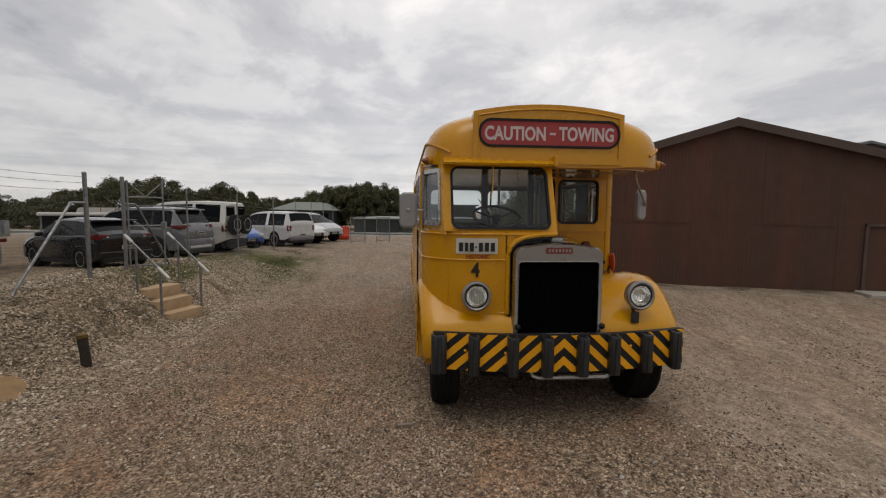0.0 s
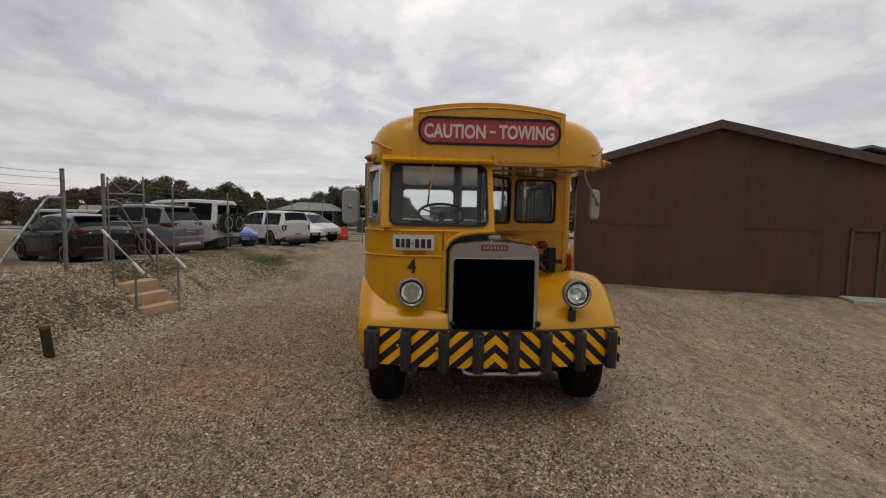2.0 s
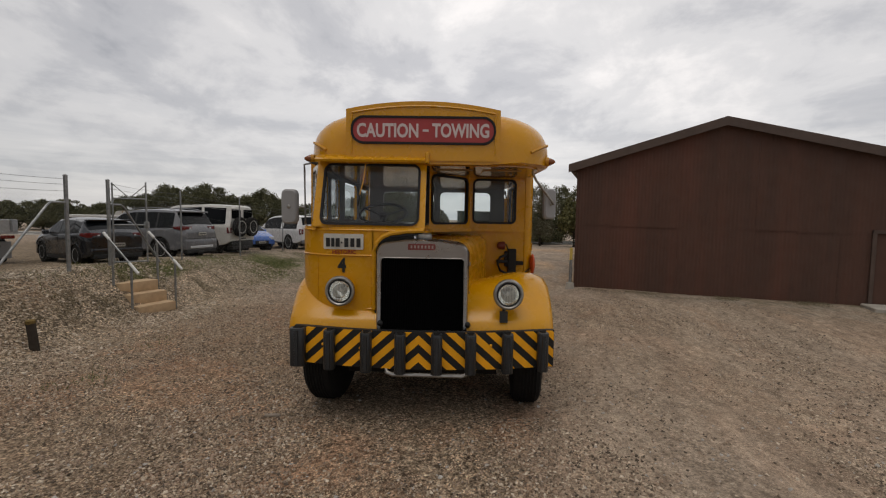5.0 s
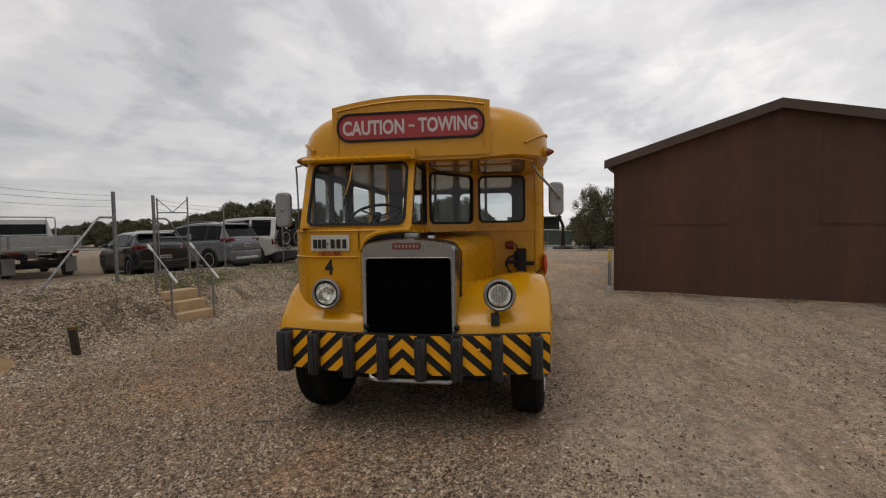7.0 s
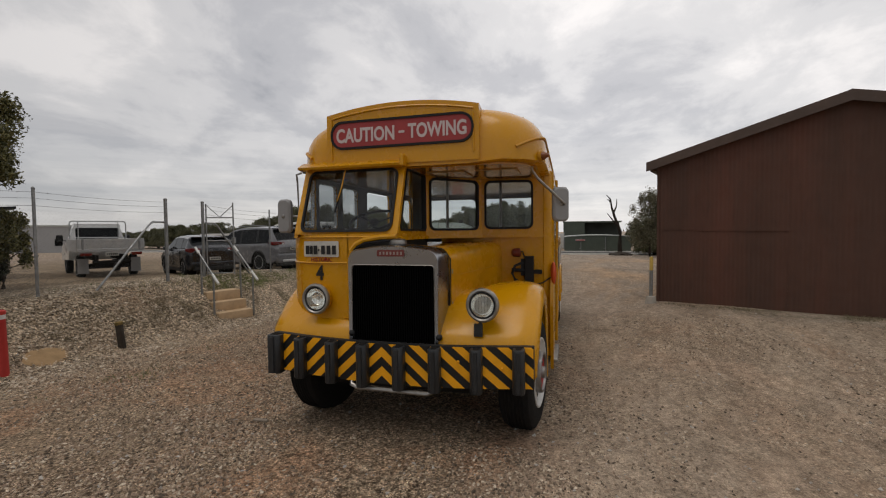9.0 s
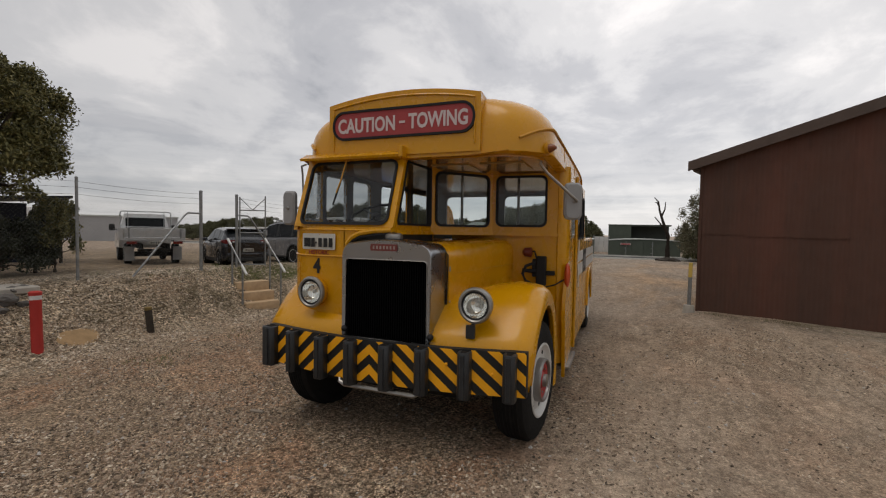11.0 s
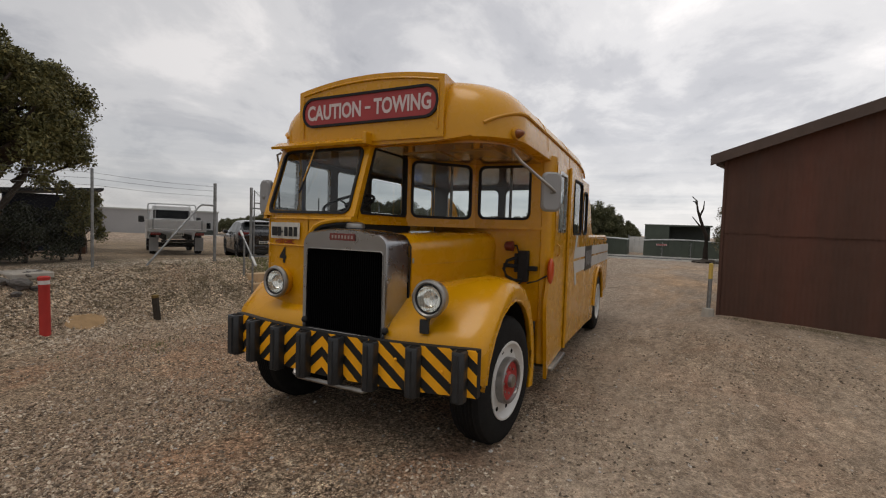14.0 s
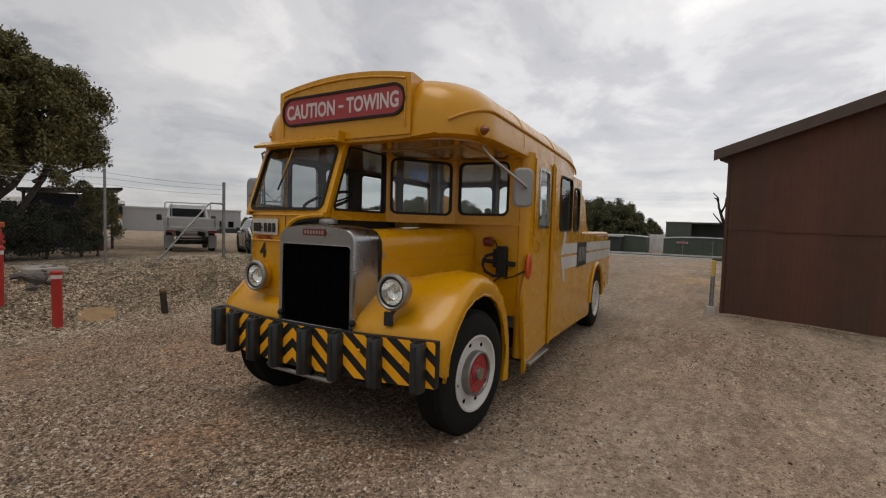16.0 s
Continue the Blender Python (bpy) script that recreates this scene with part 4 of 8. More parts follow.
# --- roof: a dome with rounded corners over cab and bonnet
def plan(half, y0, y1, rf, rr, n=8):
    out = []
    out += [(half - rr + rr * math.cos(radians(a)), y1 - rr + rr * math.sin(radians(a))) for a in [90 * i / n for i in range(n + 1)]]
    out += [(-half + rr + rr * math.cos(radians(a)), y1 - rr + rr * math.sin(radians(a))) for a in [90 + 90 * i / n for i in range(n + 1)]]
    out += [(-half + rf + rf * math.cos(radians(a)), y0 + rf + rf * math.sin(radians(a))) for a in [180 + 90 * i / n for i in range(n + 1)]]
    out += [(half - rf + rf * math.cos(radians(a)), y0 + rf + rf * math.sin(radians(a))) for a in [270 + 90 * i / n for i in range(n + 1)]]
    return out


def roof_ring(d, z, lift=0.0):
    return [Vector((x * (1.035 if x > 0 else 1.0), y, z + lift)) for x, y in plan(W - 0.01 - d, 0.19 + d * 0.55, 3.50 - d * 0.30, max(0.40 - 0.2 * d, 0.08), max(0.30 - 0.2 * d, 0.06))]


bm = bm_new()
rings = [roof_ring(0.03, 2.285), roof_ring(0.0, 2.295), roof_ring(0.0, 2.36)]
for i in range(1, 11):
    a = radians(9 * i)
    rings.append(roof_ring(0.93 * (1 - max(math.cos(a), 0) ** 0.54), 2.36 + 0.445 * math.sin(a) ** 0.80))
loft(bm, rings, cap=True)
part("roof", bm, M_YEL, BUS, smooth=50)


def roof_d(z):
    """How far the roof stands in from its widest line at a height."""
    q = min(1.0, max(0.0, (z - 2.36) / 0.445)) ** 1.25
    return 0.93 * (1 - math.sqrt(1 - q * q) ** 0.54)


EAVE = {1: 1.035, -1: 1.0}
for sgn in (1, -1):
    path = []
    for k in range(2, 9):
        t = k / 8
        a, z = radians(-86 + 86 * t), 2.305 + 0.205 * math.sin(t * math.pi / 2) ** 0.85
        d = roof_d(z) - 0.006
        rf = 0.40 - 0.2 * d
        path.append(Vector((sgn * EAVE[sgn] * (W - 0.01 - d - rf + rf * math.cos(a)), 0.19 + d * 0.55 + rf + rf * math.sin(a), z)))
    for y, z in ((0.9, 2.508), (1.5, 2.508), (2.2, 2.50), (2.9, 2.485), (3.15, 2.46), (3.26, 2.42), (3.30, 2.36)):
        path.append(Vector((sgn * EAVE[sgn] * (W - 0.004 - roof_d(z)), y, z)))
    bm = bm_new()
    tube(bm, path, 0.013, 6)
    part("drip_moulding", bm, M_YEL_OLD, BUS)
bm = bm_new()
for y in (1.25, 2.3):
    pts = []
    for i in range(-10, 11):
        a = radians(9 * (10 - abs(i)))
        d = 0.93 * (1 - max(math.cos(a), 0) ** 0.54)
        pts.append(Vector(((W - 0.009 - d) * (1.035 if i > 0 else -1) if i else 0.0, y, 2.36 + 0.448 * math.sin(a) ** 0.80)))
    tube(bm, pts, 0.0035, 5)
part("roof_seam", bm, M_YEL, BUS)
# canopy underside
bm = bm_new()
loft(bm, [[Vector((x, y, z)) for x, y in plan(W - 0.06, 0.26, 3.44, 0.36, 0.25)] for z in (2.266, 2.284)])
part("canopy_ceiling", bm, paint("canopy_gloss_yellow", (0.50, 0.225, 0.006), 0.12, 0.12, 0.5, 0.8), BUS)
bm = bm_new()
prism(bm, [(-0.92, 2.27), (W - 0.62, 2.272), (W - 0.30, 2.296), (W - 0.28, 2.30), (-0.92, 2.30)], lambda u, v, w: Vector((u, 0.18 + w, v)), 0.05)
part("brow_edge", bm, M_YEL, BUS)
# pale panels put in for the window sky mirrored in the glossy canopy
for x0, x1 in ((0.08, 0.46), (0.56, 0.96)):
    bm = bm_new()
    box(bm, x0, x1, 0.55, 0.98, 2.256, 2.267, 0.004)
    part("ceiling_hatch", bm, M_CREAM, BUS, "pale panel standing for a sky reflection under the canopy")
# visor over the windscreen
bm = bm_new()
prism(bm, [(0.11, 2.275), (0.10, 2.295), (0.19, 2.345), (0.24, 2.345), (0.24, 2.30)], lambda u, v, w: Vector((-1.03 + w, u, v)), 1.045)
vis = part("visor", bm, M_YEL, BUS)
bm = bm_new()
box(bm, -0.005, 0.03, 0.09, 0.24, 2.27, 2.365, 0.006)
part("visor_bracket", bm, M_YEL, vis)

# --- destination box
def box_top(x):
    t = (x + 0.03) / 0.72
    return 2.755 + 0.075 * (1 - t * t)


bm = bm_new()
us = [-0.752 + 1.44 * i / 14 for i in range(15)]
front_loop = [(u, box_top(u)) for u in us]
rows = []
outline = [(-0.752, 2.30)] + front_loop + [(0.688, 2.30)]
a = [bm.verts.new((u, 0.165, v)) for u, v in outline]
b = [bm.verts.new((u * 0.99, 0.205, v + 0.012)) for u, v in outline]
c = [bm.verts.new((u * 0.97, 0.80, v if v < 2.5 else v - 0.05)) for u, v in outline]
bm.faces.new(a)
bridge(bm, a, b)
bridge(bm, b, c)
bm.faces.new(c[::-1])
dest = part("destination_box", bm, M_YEL, BUS)
bm = bm_new()
inner_loop = [(-0.70, 2.36)] + [(-0.70 + 1.34 * i / 12, box_top(-0.70 + 1.34 * i / 12) - 0.045) for i in range(13)] + [(0.64, 2.36)]
tube(bm, [Vector((u, 0.160, v)) for u, v in inner_loop[1:-1]], 0.008, 6)
tube(bm, [Vector((-0.70, 0.160, v)) for v in (2.36, 2.5, 2.70)], 0.008, 6)
tube(bm, [Vector((0.64, 0.160, v)) for v in (2.36, 2.5, 2.70)], 0.008, 6)
part("box_bead", bm, M_YEL, dest)
bm = bm_new()
prism(bm, rounded(-0.695, 0.635, 2.455, 2.685, 0.105, 6), lambda u, v, w: Vector((u, 0.163 - w, v)), 0.006)
part("sign_board", bm, M_SIGN, dest, "red sign board with worn white letters")
bm = bm_new()
band_ring(bm, rounded(-0.706, 0.646, 2.444, 2.696, 0.117, 6), rounded(-0.686, 0.626, 2.464, 2.676, 0.10, 6), lambda u, v, w: Vector((u, 0.165 - w, v)), -0.005, 0.016)
part("sign_gasket", bm, M_BLACK, dest)
lettering("sign_word", "CAUTION", 0.2, M_SIGNW, dest, pose(-0.362, 0.155, 2.566, 90), 0.001, "CENTER", 0.006, 1.0, (0.575, 0.128))
lettering("sign_word", "TOWING", 0.2, M_SIGNW, dest, pose(0.318, 0.155, 2.570, 90), 0.001, "CENTER", 0.006, 1.0, (0.53, 0.128))
bm = bm_new()
box(bm, -0.035, 0.020, 0.154, 0.157, 2.558, 2.577)
part("sign_dash", bm, M_SIGNW, dest)

# --- radiator and bonnet
def rad_loop(x0, x1, zb, zt, r, rise, n=6):
    """A radiator outline: straight foot, rounded shoulders, bowed top."""
    pts = [(x0, zb), (x1, zb)]
    cx = (x0 + x1) / 2
    top = lambda x: zt + rise * (1 - ((x - cx) / ((x1 - x0) / 2)) ** 2)
    for i in range(n + 1):
        a = radians(90 * i / n)
        x = x1 - r + r * math.cos(a)
        pts.append((x, top(x1 - r) - r + r * math.sin(a)))
    for i in range(1, 8):
        x = x1 - r - (x1 - x0 - 2 * r) * i / 8
        pts.append((x, top(x)))
    for i in range(n + 1):
        a = radians(90 + 90 * i / n)
        pts.append((x0 + r + r * math.cos(a), top(x0 + r) - r + r * math.sin(a)))
    return pts


RAD = lambda u, v, w: Vector((u, w, v))
outer, inner_l = rad_loop(-0.415, 0.405, 0.775, 1.545, 0.10, 0.05), rad_loop(-0.375, 0.365, 0.80, 1.435, 0.03, 0.0)
bm = bm_new()
a0 = [bm.verts.new(RAD(u, v, -0.105)) for u, v in rad_loop(-0.405, 0.395, 0.78, 1.533, 0.095, 0.05)]
a1 = [bm.verts.new(RAD(u, v, -0.085)) for u, v in outer]
a2 = [bm.verts.new(RAD(u, v, 0.20)) for u, v in outer]
i0 = [bm.verts.new(RAD(u, v, -0.100)) for u, v in inner_l]
i1 = [bm.verts.new(RAD(u, v, -0.055)) for u, v in inner_l]
for p, q in ((i1, i0), (i0, a0), (a0, a1), (a1, a2)):
    bridge(bm, p, q)
bm.faces.new(a2)
M_RAD = Mat("radiator_alloy", (0.36, 0.37, 0.385), 0.25, 1.0)
M_RAD.rough(M_RAD.ramp(M_RAD.noise(4, 4), (0.3, 0.20), (0.7, 0.34)))
M_RAD = M_RAD.m
rad = part("radiator_shell", bm, M_RAD, BUS, "dull polished radiator surround", smooth=40)
bm = bm_new()
tube(bm, [RAD(u, v, -0.101) for u, v in inner_l], 0.0045, 6, True)
part("inner_rim", bm, M_STEEL, rad)
bm = bm_new()
prism(bm, rad_loop(-0.374, 0.364, 0.80, 1.434, 0.03, 0.0), lambda u, v, w: Vector((u, -0.058 + w, v)), 0.02)
part("radiator_core", bm, M_GRILLE, rad)
bm = bm_new()
for i in range(36):
    x = -0.363 + 0.72 * i / 35
    box(bm, x - 0.004, x + 0.004, -0.078, -0.058, 0.805, 1.43)
part("grille_slat", bm, M_GRILLE, rad)
bm = bm_new()
prism(bm, [(-0.13, 1.505), (0.105, 1.505), (0.11, 1.525), (0.105, 1.558), (-0.13, 1.558), (-0.135, 1.525)], lambda u, v, w: Vector((u, -0.112 + w, v)), 0.012)
badge = part("maker_badge", bm, plain("worn_red_enamel", (0.19, 0.040, 0.034), 0.4, 0.4, 0.3, 30), rad, "red enamel maker badge with pale marks")
bm = bm_new()
for i in range(7):
    x = -0.112 + 0.031 * i
    box(bm, x + 0.002, x + 0.017, -0.1145, -0.112, 1.519, 1.544)
part("badge_mark", bm, plain("worn_pale_enamel", (0.36, 0.30, 0.27), 0.5, 0.4, 0.3, 40), badge)
bm = bm_new()
lathe(bm, [(0, 0.07), (0.012, 0.075), (0.035, 0.07), (0.045, 0.05), (0.05, 0.0)], (-0.0, 0.03, 1.60), (0, 0, 1), 18)
part("radiator_cap", bm, M_STEEL, rad)
for x in (-0.375, 0.405):
    bm = bm_new()
    lathe(bm, [(0, 0.024), (0.02, 0.026), (0.035, 0.014), (0.04, 0)], (x, -0.10, 0.865), (0, -1, 0), 12)
    part("crank_knob", bm, M_BLACK, rad)
bm = bm_new()
pts_s = [(-0.38, 1.55), (0.28, 1.565), (0.36, 1.545), (0.405, 1.49), (0.425, 1.41), (0.43, 0.90), (-0.38, 0.90)]
pts_e = [(-0.38, 1.585), (0.55, 1.595), (0.625, 1.58), (0.675, 1.535), (0.69, 1.46), (0.685, 0.90), (-0.38, 0.90)]
loft(bm, [[Vector((u, y, v)) for u, v in (pts_s if y < 1 else pts_e)] for y in (0.2, 1.374)])
bon = part("bonnet", bm, M_YEL, BUS, smooth=40)
bm = bm_new()
tube(bm, [(0.426, 0.22, 1.32), (0.687, 1.36, 1.34)], 0.004, 5)
tube(bm, [(0.36, 0.24, 1.546), (0.625, 1.36, 1.581)], 0.004, 5)
tube(bm, [(0.435, 0.22, 1.0), (0.63, 1.1, 1.0)], 0.004, 5)
part("bonnet_seam", bm, M_YEL_OLD, bon)
for z in (1.08, 1.36):
    bm = bm_new()
    cyl(bm, (0.425, 0.215, z - 0.02), (0.425, 0.215, z + 0.02), 0.012, seg=6)
    part("bonnet_hinge", bm, M_STEEL, bon)
bm = bm_new()
tube(bm, [(0.405, 0.19, 0.80), (0.42, 0.19, 1.47), (0.38, 0.19, 1.53), (0.30, 0.19, 1.56), (0.0, 0.19, 1.59), (-0.3, 0.19, 1.56)], 0.006, 6)
# rubber at the left edge; over the top the black draws the radiator's shadow
tube(bm, [(-0.43, -0.01, 0.78), (-0.435, -0.01, 1.47), (-0.40, -0.01, 1.56), (-0.30, -0.01, 1.61), (0.0, -0.01, 1.64)], 0.012, 6)
part("bonnet_rubber", bm, M_BLACK, BUS)

# --- front wings
CROWN = [(-0.33, 0.63), (-0.325, 0.74), (-0.30, 0.85), (-0.20, 0.925), (-0.06, 0.99), (0.12, 1.085), (0.32, 1.185), (0.54, 1.245), (0.76, 1.255), (0.96, 1.205), (1.12, 1.09), (1.24, 0.92), (1.32, 0.70), (1.365, 0.45), (1.385, 0.23)]
REACH = [0.955, 0.965, 0.975, 0.985, 0.99, 0.995, 1.0, 1.0, 1.0, 1.0, 1.0, 1.0, 1.0, 1.0, 1.0]
HUB_Y = 0.49


def wing_y(y):
    """Sets the wing's outline round the front axle."""
    return HUB_Y + (y - 0.70) * (0.60 if y < 0.70 else 1.0)


for sgn in (1, -1):
    bm = bm_new()
    rows, under = [], []
    for i, (y, z) in enumerate(CROWN):
        a = 200 - (200 + 22) * i / (len(CROWN) - 1)
        y = wing_y(y)
        lip = Vector((0, HUB_Y + 0.535 * math.cos(radians(a)), 0.47 + 0.61 * math.sin(radians(a))))
        if i < 3:
            lip = lip.lerp(Vector((0, y + 0.17, 0.66)), 0.9 - 0.2 * i)
        if i < 5:
            lip.z -= 0.10 * (1 - i / 5)
        crown = Vector((0, y, z))
        inner_x = 0.40
        drop = 0.07 * smoothstep(-0.1, 0.5, y)
        row = [Vector((sgn * 1.165 * REACH[i], lip.y, lip.z))]
        for s, x in ((0.0, 1.195), (0.35, 1.215), (0.65, 1.20), (0.85, 1.155), (0.96, 1.07), (1.0, 0.95)):
            p = lip.lerp(crown, s)
            row.append(Vector((sgn * (x + (0.035 if sgn < 0 else 0.0)) * REACH[i], p.y, p.z)))
        row.append(Vector((sgn * 0.80, y + 0.005, z - drop * 0.3)))
        row.append(Vector((sgn * 0.62, y + 0.01, z - drop)))
        row.append(Vector((sgn * inner_x, y + 0.02, z - drop * 1.3)))
        rows.append(row)
    sheet(bm, rows)
    wing = part("front_wing", bm, M_YEL, BUS, smooth=60)
    bm = bm_new()
    tube(bm, [r[1] for r in rows[2:]], 0.012, 6)
    part("wing_lip", bm, M_YEL, wing)
    bm = bm_new()
    sheet(bm, [[Vector((r[0].x * 0.99, r[0].y, r[0].z)), Vector((sgn * 0.5, r[0].y, r[0].z + 0.02))] for r in rows])
    part("wheel_well", bm, M_DARK, wing, smooth=0)

# --- headlamps
def headlamp(x, pod):
    bm = bm_new()
    lathe(bm, [(0.0, 0.02), (0.03, 0.085), (0.09, 0.120), (0.135, 0.127), (0.15, 0.126), (0.15, 0.10), (0.075, 0.095), (0.06, 0.0)], (x, 0.085, 1.133), (0, -1, 0), 28)
    lamp = part("headlamp", bm, M_YEL if pod else M_STEEL, BUS)
    bm = bm_new()
    prof = [(0.143, 0.130), (0.160, 0.135), (0.176, 0.128), (0.180, 0.116), (0.172, 0.106), (0.150, 0.100)]
    rings = [ring(bm, (x, 0.085 - a, 1.133), Vector((1, 0, 0)), Vector((0, 0, 1)), r, 32) for a, r in prof]
    for p, q in zip(rings, rings[1:]):
        bridge(bm, p, q)
    part("rim", bm, M_STEEL, lamp, "worn metal headlamp rim", fix=True)
    bm = bm_new()
    rings = [ring(bm, (x, 0.085 - a, 1.133), Vector((1, 0, 0)), Vector((0, 0, 1)), r, 28) for a, r in ((0.168, 0.112), (0.172, 0.100), (0.164, 0.092))]
    for p, q in zip(rings, rings[1:]):
        bridge(bm, p, q)
    part("lamp_gasket", bm, M_BLACK, lamp)
    bm = bm_new()
    rings = [ring(bm, (x, 0.085 - a, 1.133), Vector((1, 0, 0)), Vector((0, 0, 1)), r, 28) for a, r in ((0.160, 0.094), (0.13, 0.085), (0.10, 0.062), (0.085, 0.02))]
    for p, q in zip(rings, rings[1:]):
        bridge(bm, p, q)
    bm.faces.new(rings[-1])
    part("reflector", bm, M_REFLECT, lamp)
    bm = bm_new()
    prof = [(0.163, 0.095), (0.180, 0.075), (0.190, 0.04), (0.193, 0.006)]
    rings = [ring(bm, (x, 0.085 - a, 1.133), Vector((1, 0, 0)), Vector((0, 0, 1)), r, 28) for a, r in prof]
    for p, q in zip(rings, rings[1:]):
        bridge(bm, p, q)
    bm.faces.new(rings[-1])
    q = part("lens", bm, M_LENS, lamp)
    q.visible_shadow = False
    bm = bm_new()
    for i in range(-3, 4):
        h = math.sqrt(0.088 ** 2 - (0.024 * i) ** 2)
        tube(bm, [(x + 0.024 * i, -0.10, 1.133 - h * 0.9), (x + 0.024 * i, -0.107, 1.133), (x + 0.024 * i, -0.10, 1.133 + h * 0.9)], 0.003, 4)
    part("lens_flute", bm, M_LENS, lamp)
    bm = bm_new()
    bmesh.ops.create_uvsphere(bm, u_segments=10, v_segments=6, radius=0.018, matrix=Matrix.Translation((x, -0.035, 1.133)))
    part("bulb", bm, M_WHITE, lamp)
    return lamp


lp = headlamp(-0.745, True)
bm = bm_new()
prism(bm, rounded(-0.86, -0.64, 0.985, 1.23, 0.04), lambda u, v, w: Vector((u, 0.02 + w, v)), 0.06)
part("lamp_pod", bm, M_YEL, lp)
lp = headlamp(0.762, False)
lp.location.y = -0.03
bm = bm_new()
tube(bm, [(0.742, 0.04, 1.03), (0.735, -0.01, 0.99), (0.725, -0.05, 0.955)], 0.016, 6)
box(bm, 0.69, 0.76, -0.075, -0.05, 0.885, 0.985, 0.004)
part("lamp_bracket", bm, M_POST, lp)

# --- striped bumper board with upright channels
BX0, BX1, BZ0, BZ1, BY = -1.13, 1.165, 0.525, 0.842, -0.145
bm = bm_new()
# the board bows forward in the middle
bow = lambda x: -0.145 * max(0.0, 1 - ((x - 0.02) / 1.10) ** 2)
loft(bm, [[Vector((x, BY + bow(x) + d, z)) for d, z in ((0, BZ0), (0, BZ1), (0.05, BZ1), (0.05, BZ0))] for x in [BX0 + (BX1 - BX0) * i / 32 for i in range(33)]])
bump = part("bumper_board", bm, M_BOARD, BUS, "black board with slanting orange hazard stripes")


def clip(poly, u0, u1, v0, v1):
    for axis, limit, keep in ((0, u0, 1), (0, u1, -1), (1, v0, 1), (1, v1, -1)):
        out = []
        for i in range(len(poly)):
            p, q = poly[i - 1], poly[i]
            a, b = keep * (p[axis] - limit), keep * (q[axis] - limit)
            if a * b < 0:
                t = a / (a - b)
                out.append((p[0] + t * (q[0] - p[0]), p[1] + t * (q[1] - p[1])))
            if b >= 0:
                out.append(q)
        poly = out
        if len(poly) < 3:
            return []
    return poly


POSTS = [-1.085, -0.789, -0.463, -0.170, 0.138, 0.425, 0.742, 1.055]
CHEVRON = -0.017
pw, sw = 0.092, 0.105
face = lambda u, v, w: Vector((u, BY + bow(u) - 0.003 - w, v))
for k in range(24):
    for side in (-1, 1):
        c0 = CHEVRON + side * (-0.115 + 0.17 * (k - 6))
        poly = [(c0 - side * 0.0, BZ1), (c0 + side * sw * 0.80, BZ1), (c0 + side * (sw * 0.80 + 0.36), BZ0), (c0 + side * 0.36, BZ0)]
        lim = (BX0 + 0.004, CHEVRON) if side < 0 else (CHEVRON, BX1 - 0.004)
        for a, b in zip([BX0 - 0.1] + POSTS, POSTS + [BX1 + 0.1]):
            u0, u1 = max(a + pw / 2 - 0.01, lim[0]), min(b - pw / 2 + 0.01, lim[1])
            if u1 - u0 > 0.01:
                pc = clip(poly, u0, u1, BZ0 + 0.003, BZ1 - 0.003)
                if pc:
                    bm = bm_new()
                    prism(bm, pc, face, 0.003)
                    part("hazard_stripe", bm, M_STRIPE, bump, smooth=0)
for i, x in enumerate(POSTS):
    bm = bm_new()
    t = 0.022
    d = 0.085
    hw = pw / 2 + (0.02 if i == 0 else 0.0)
    prism(bm, [(x - hw, 0), (x + hw, 0), (x + hw, -d * 0.75), (x + hw - 0.02, -d), (x - hw + 0.02, -d), (x - hw, -d * 0.75)], lambda u, v, w: Vector((u, BY + bow(x) + v, 0.505 + w)), 0.33)
    ch = part("channel_post", bm, M_POST, bump, "dark grey upright rubber buffer", bevel=0.006)
    # thin dark plate on the solid post, for the shade inside its open top
    bm = bm_new()
    prism(bm, [(x - hw + 0.018, -0.012), (x + hw - 0.018, -0.012), (x + hw - 0.03, -d + 0.018), (x - hw + 0.03, -d + 0.018)], lambda u, v, w: Vector((u, BY + bow(x) + v, 0.8355 + w)), 0.0015)
    part("hollow", bm, M_DARK, ch)
    bm = bm_new()
    prism(bm, [(x - 0.018, -d - 0.001), (x + 0.018, -d - 0.001), (x + 0.014, -d - 0.010), (x - 0.014, -d - 0.010)], lambda u, v, w: Vector((u, BY + bow(x) + v, 0.52 + w)), 0.30)
    part("rib", bm, M_POST, ch)
for u, v in ((-0.52, 0.69), (-0.53, 0.60), (0.60, 0.73), (0.70, 0.60), (-0.86, 0.70), (0.93, 0.68)):
    bm = bm_new()
    lathe(bm, [(0, 0.012), (0.006, 0.012), (0.010, 0.006), (0.011, 0)], (u, BY + bow(u) - 0.006, v), (0, -1, 0), 8)
    part("bolt_head", bm, M_STRIPE, bump)
bm = bm_new()
BY -= 0.13
tube(bm, [(-0.30, BY + 0.02, 0.54), (-0.29, BY - 0.01, 0.50), (-0.24, BY - 0.015, 0.48), (0.36, BY - 0.015, 0.475), (0.41, BY - 0.01, 0.50), (0.42, BY + 0.02, 0.54)], 0.017, 8)
part("tow_bar", bm, M_STEEL, bump, "bent steel tow bar under the board")
bm = bm_new()
for x in (-0.45, 0.45):
    box(bm, x - 0.05, x + 0.05, BY + 0.05, 6.2, 0.60, 0.78)
box(bm, -0.95, 0.95, 0.42, 0.57, 0.36, 0.46)
box(bm, -0.9, 0.9, 4.90, 5.06, 0.38, 0.54)
# wide dark blocks, added to keep light out from under the bus
box(bm, -1.0, 1.0, 1.7, 4.40, 0.34, 0.60)
box(bm, -0.68, 0.68, -0.02, 1.05, 0.40, 0.8)
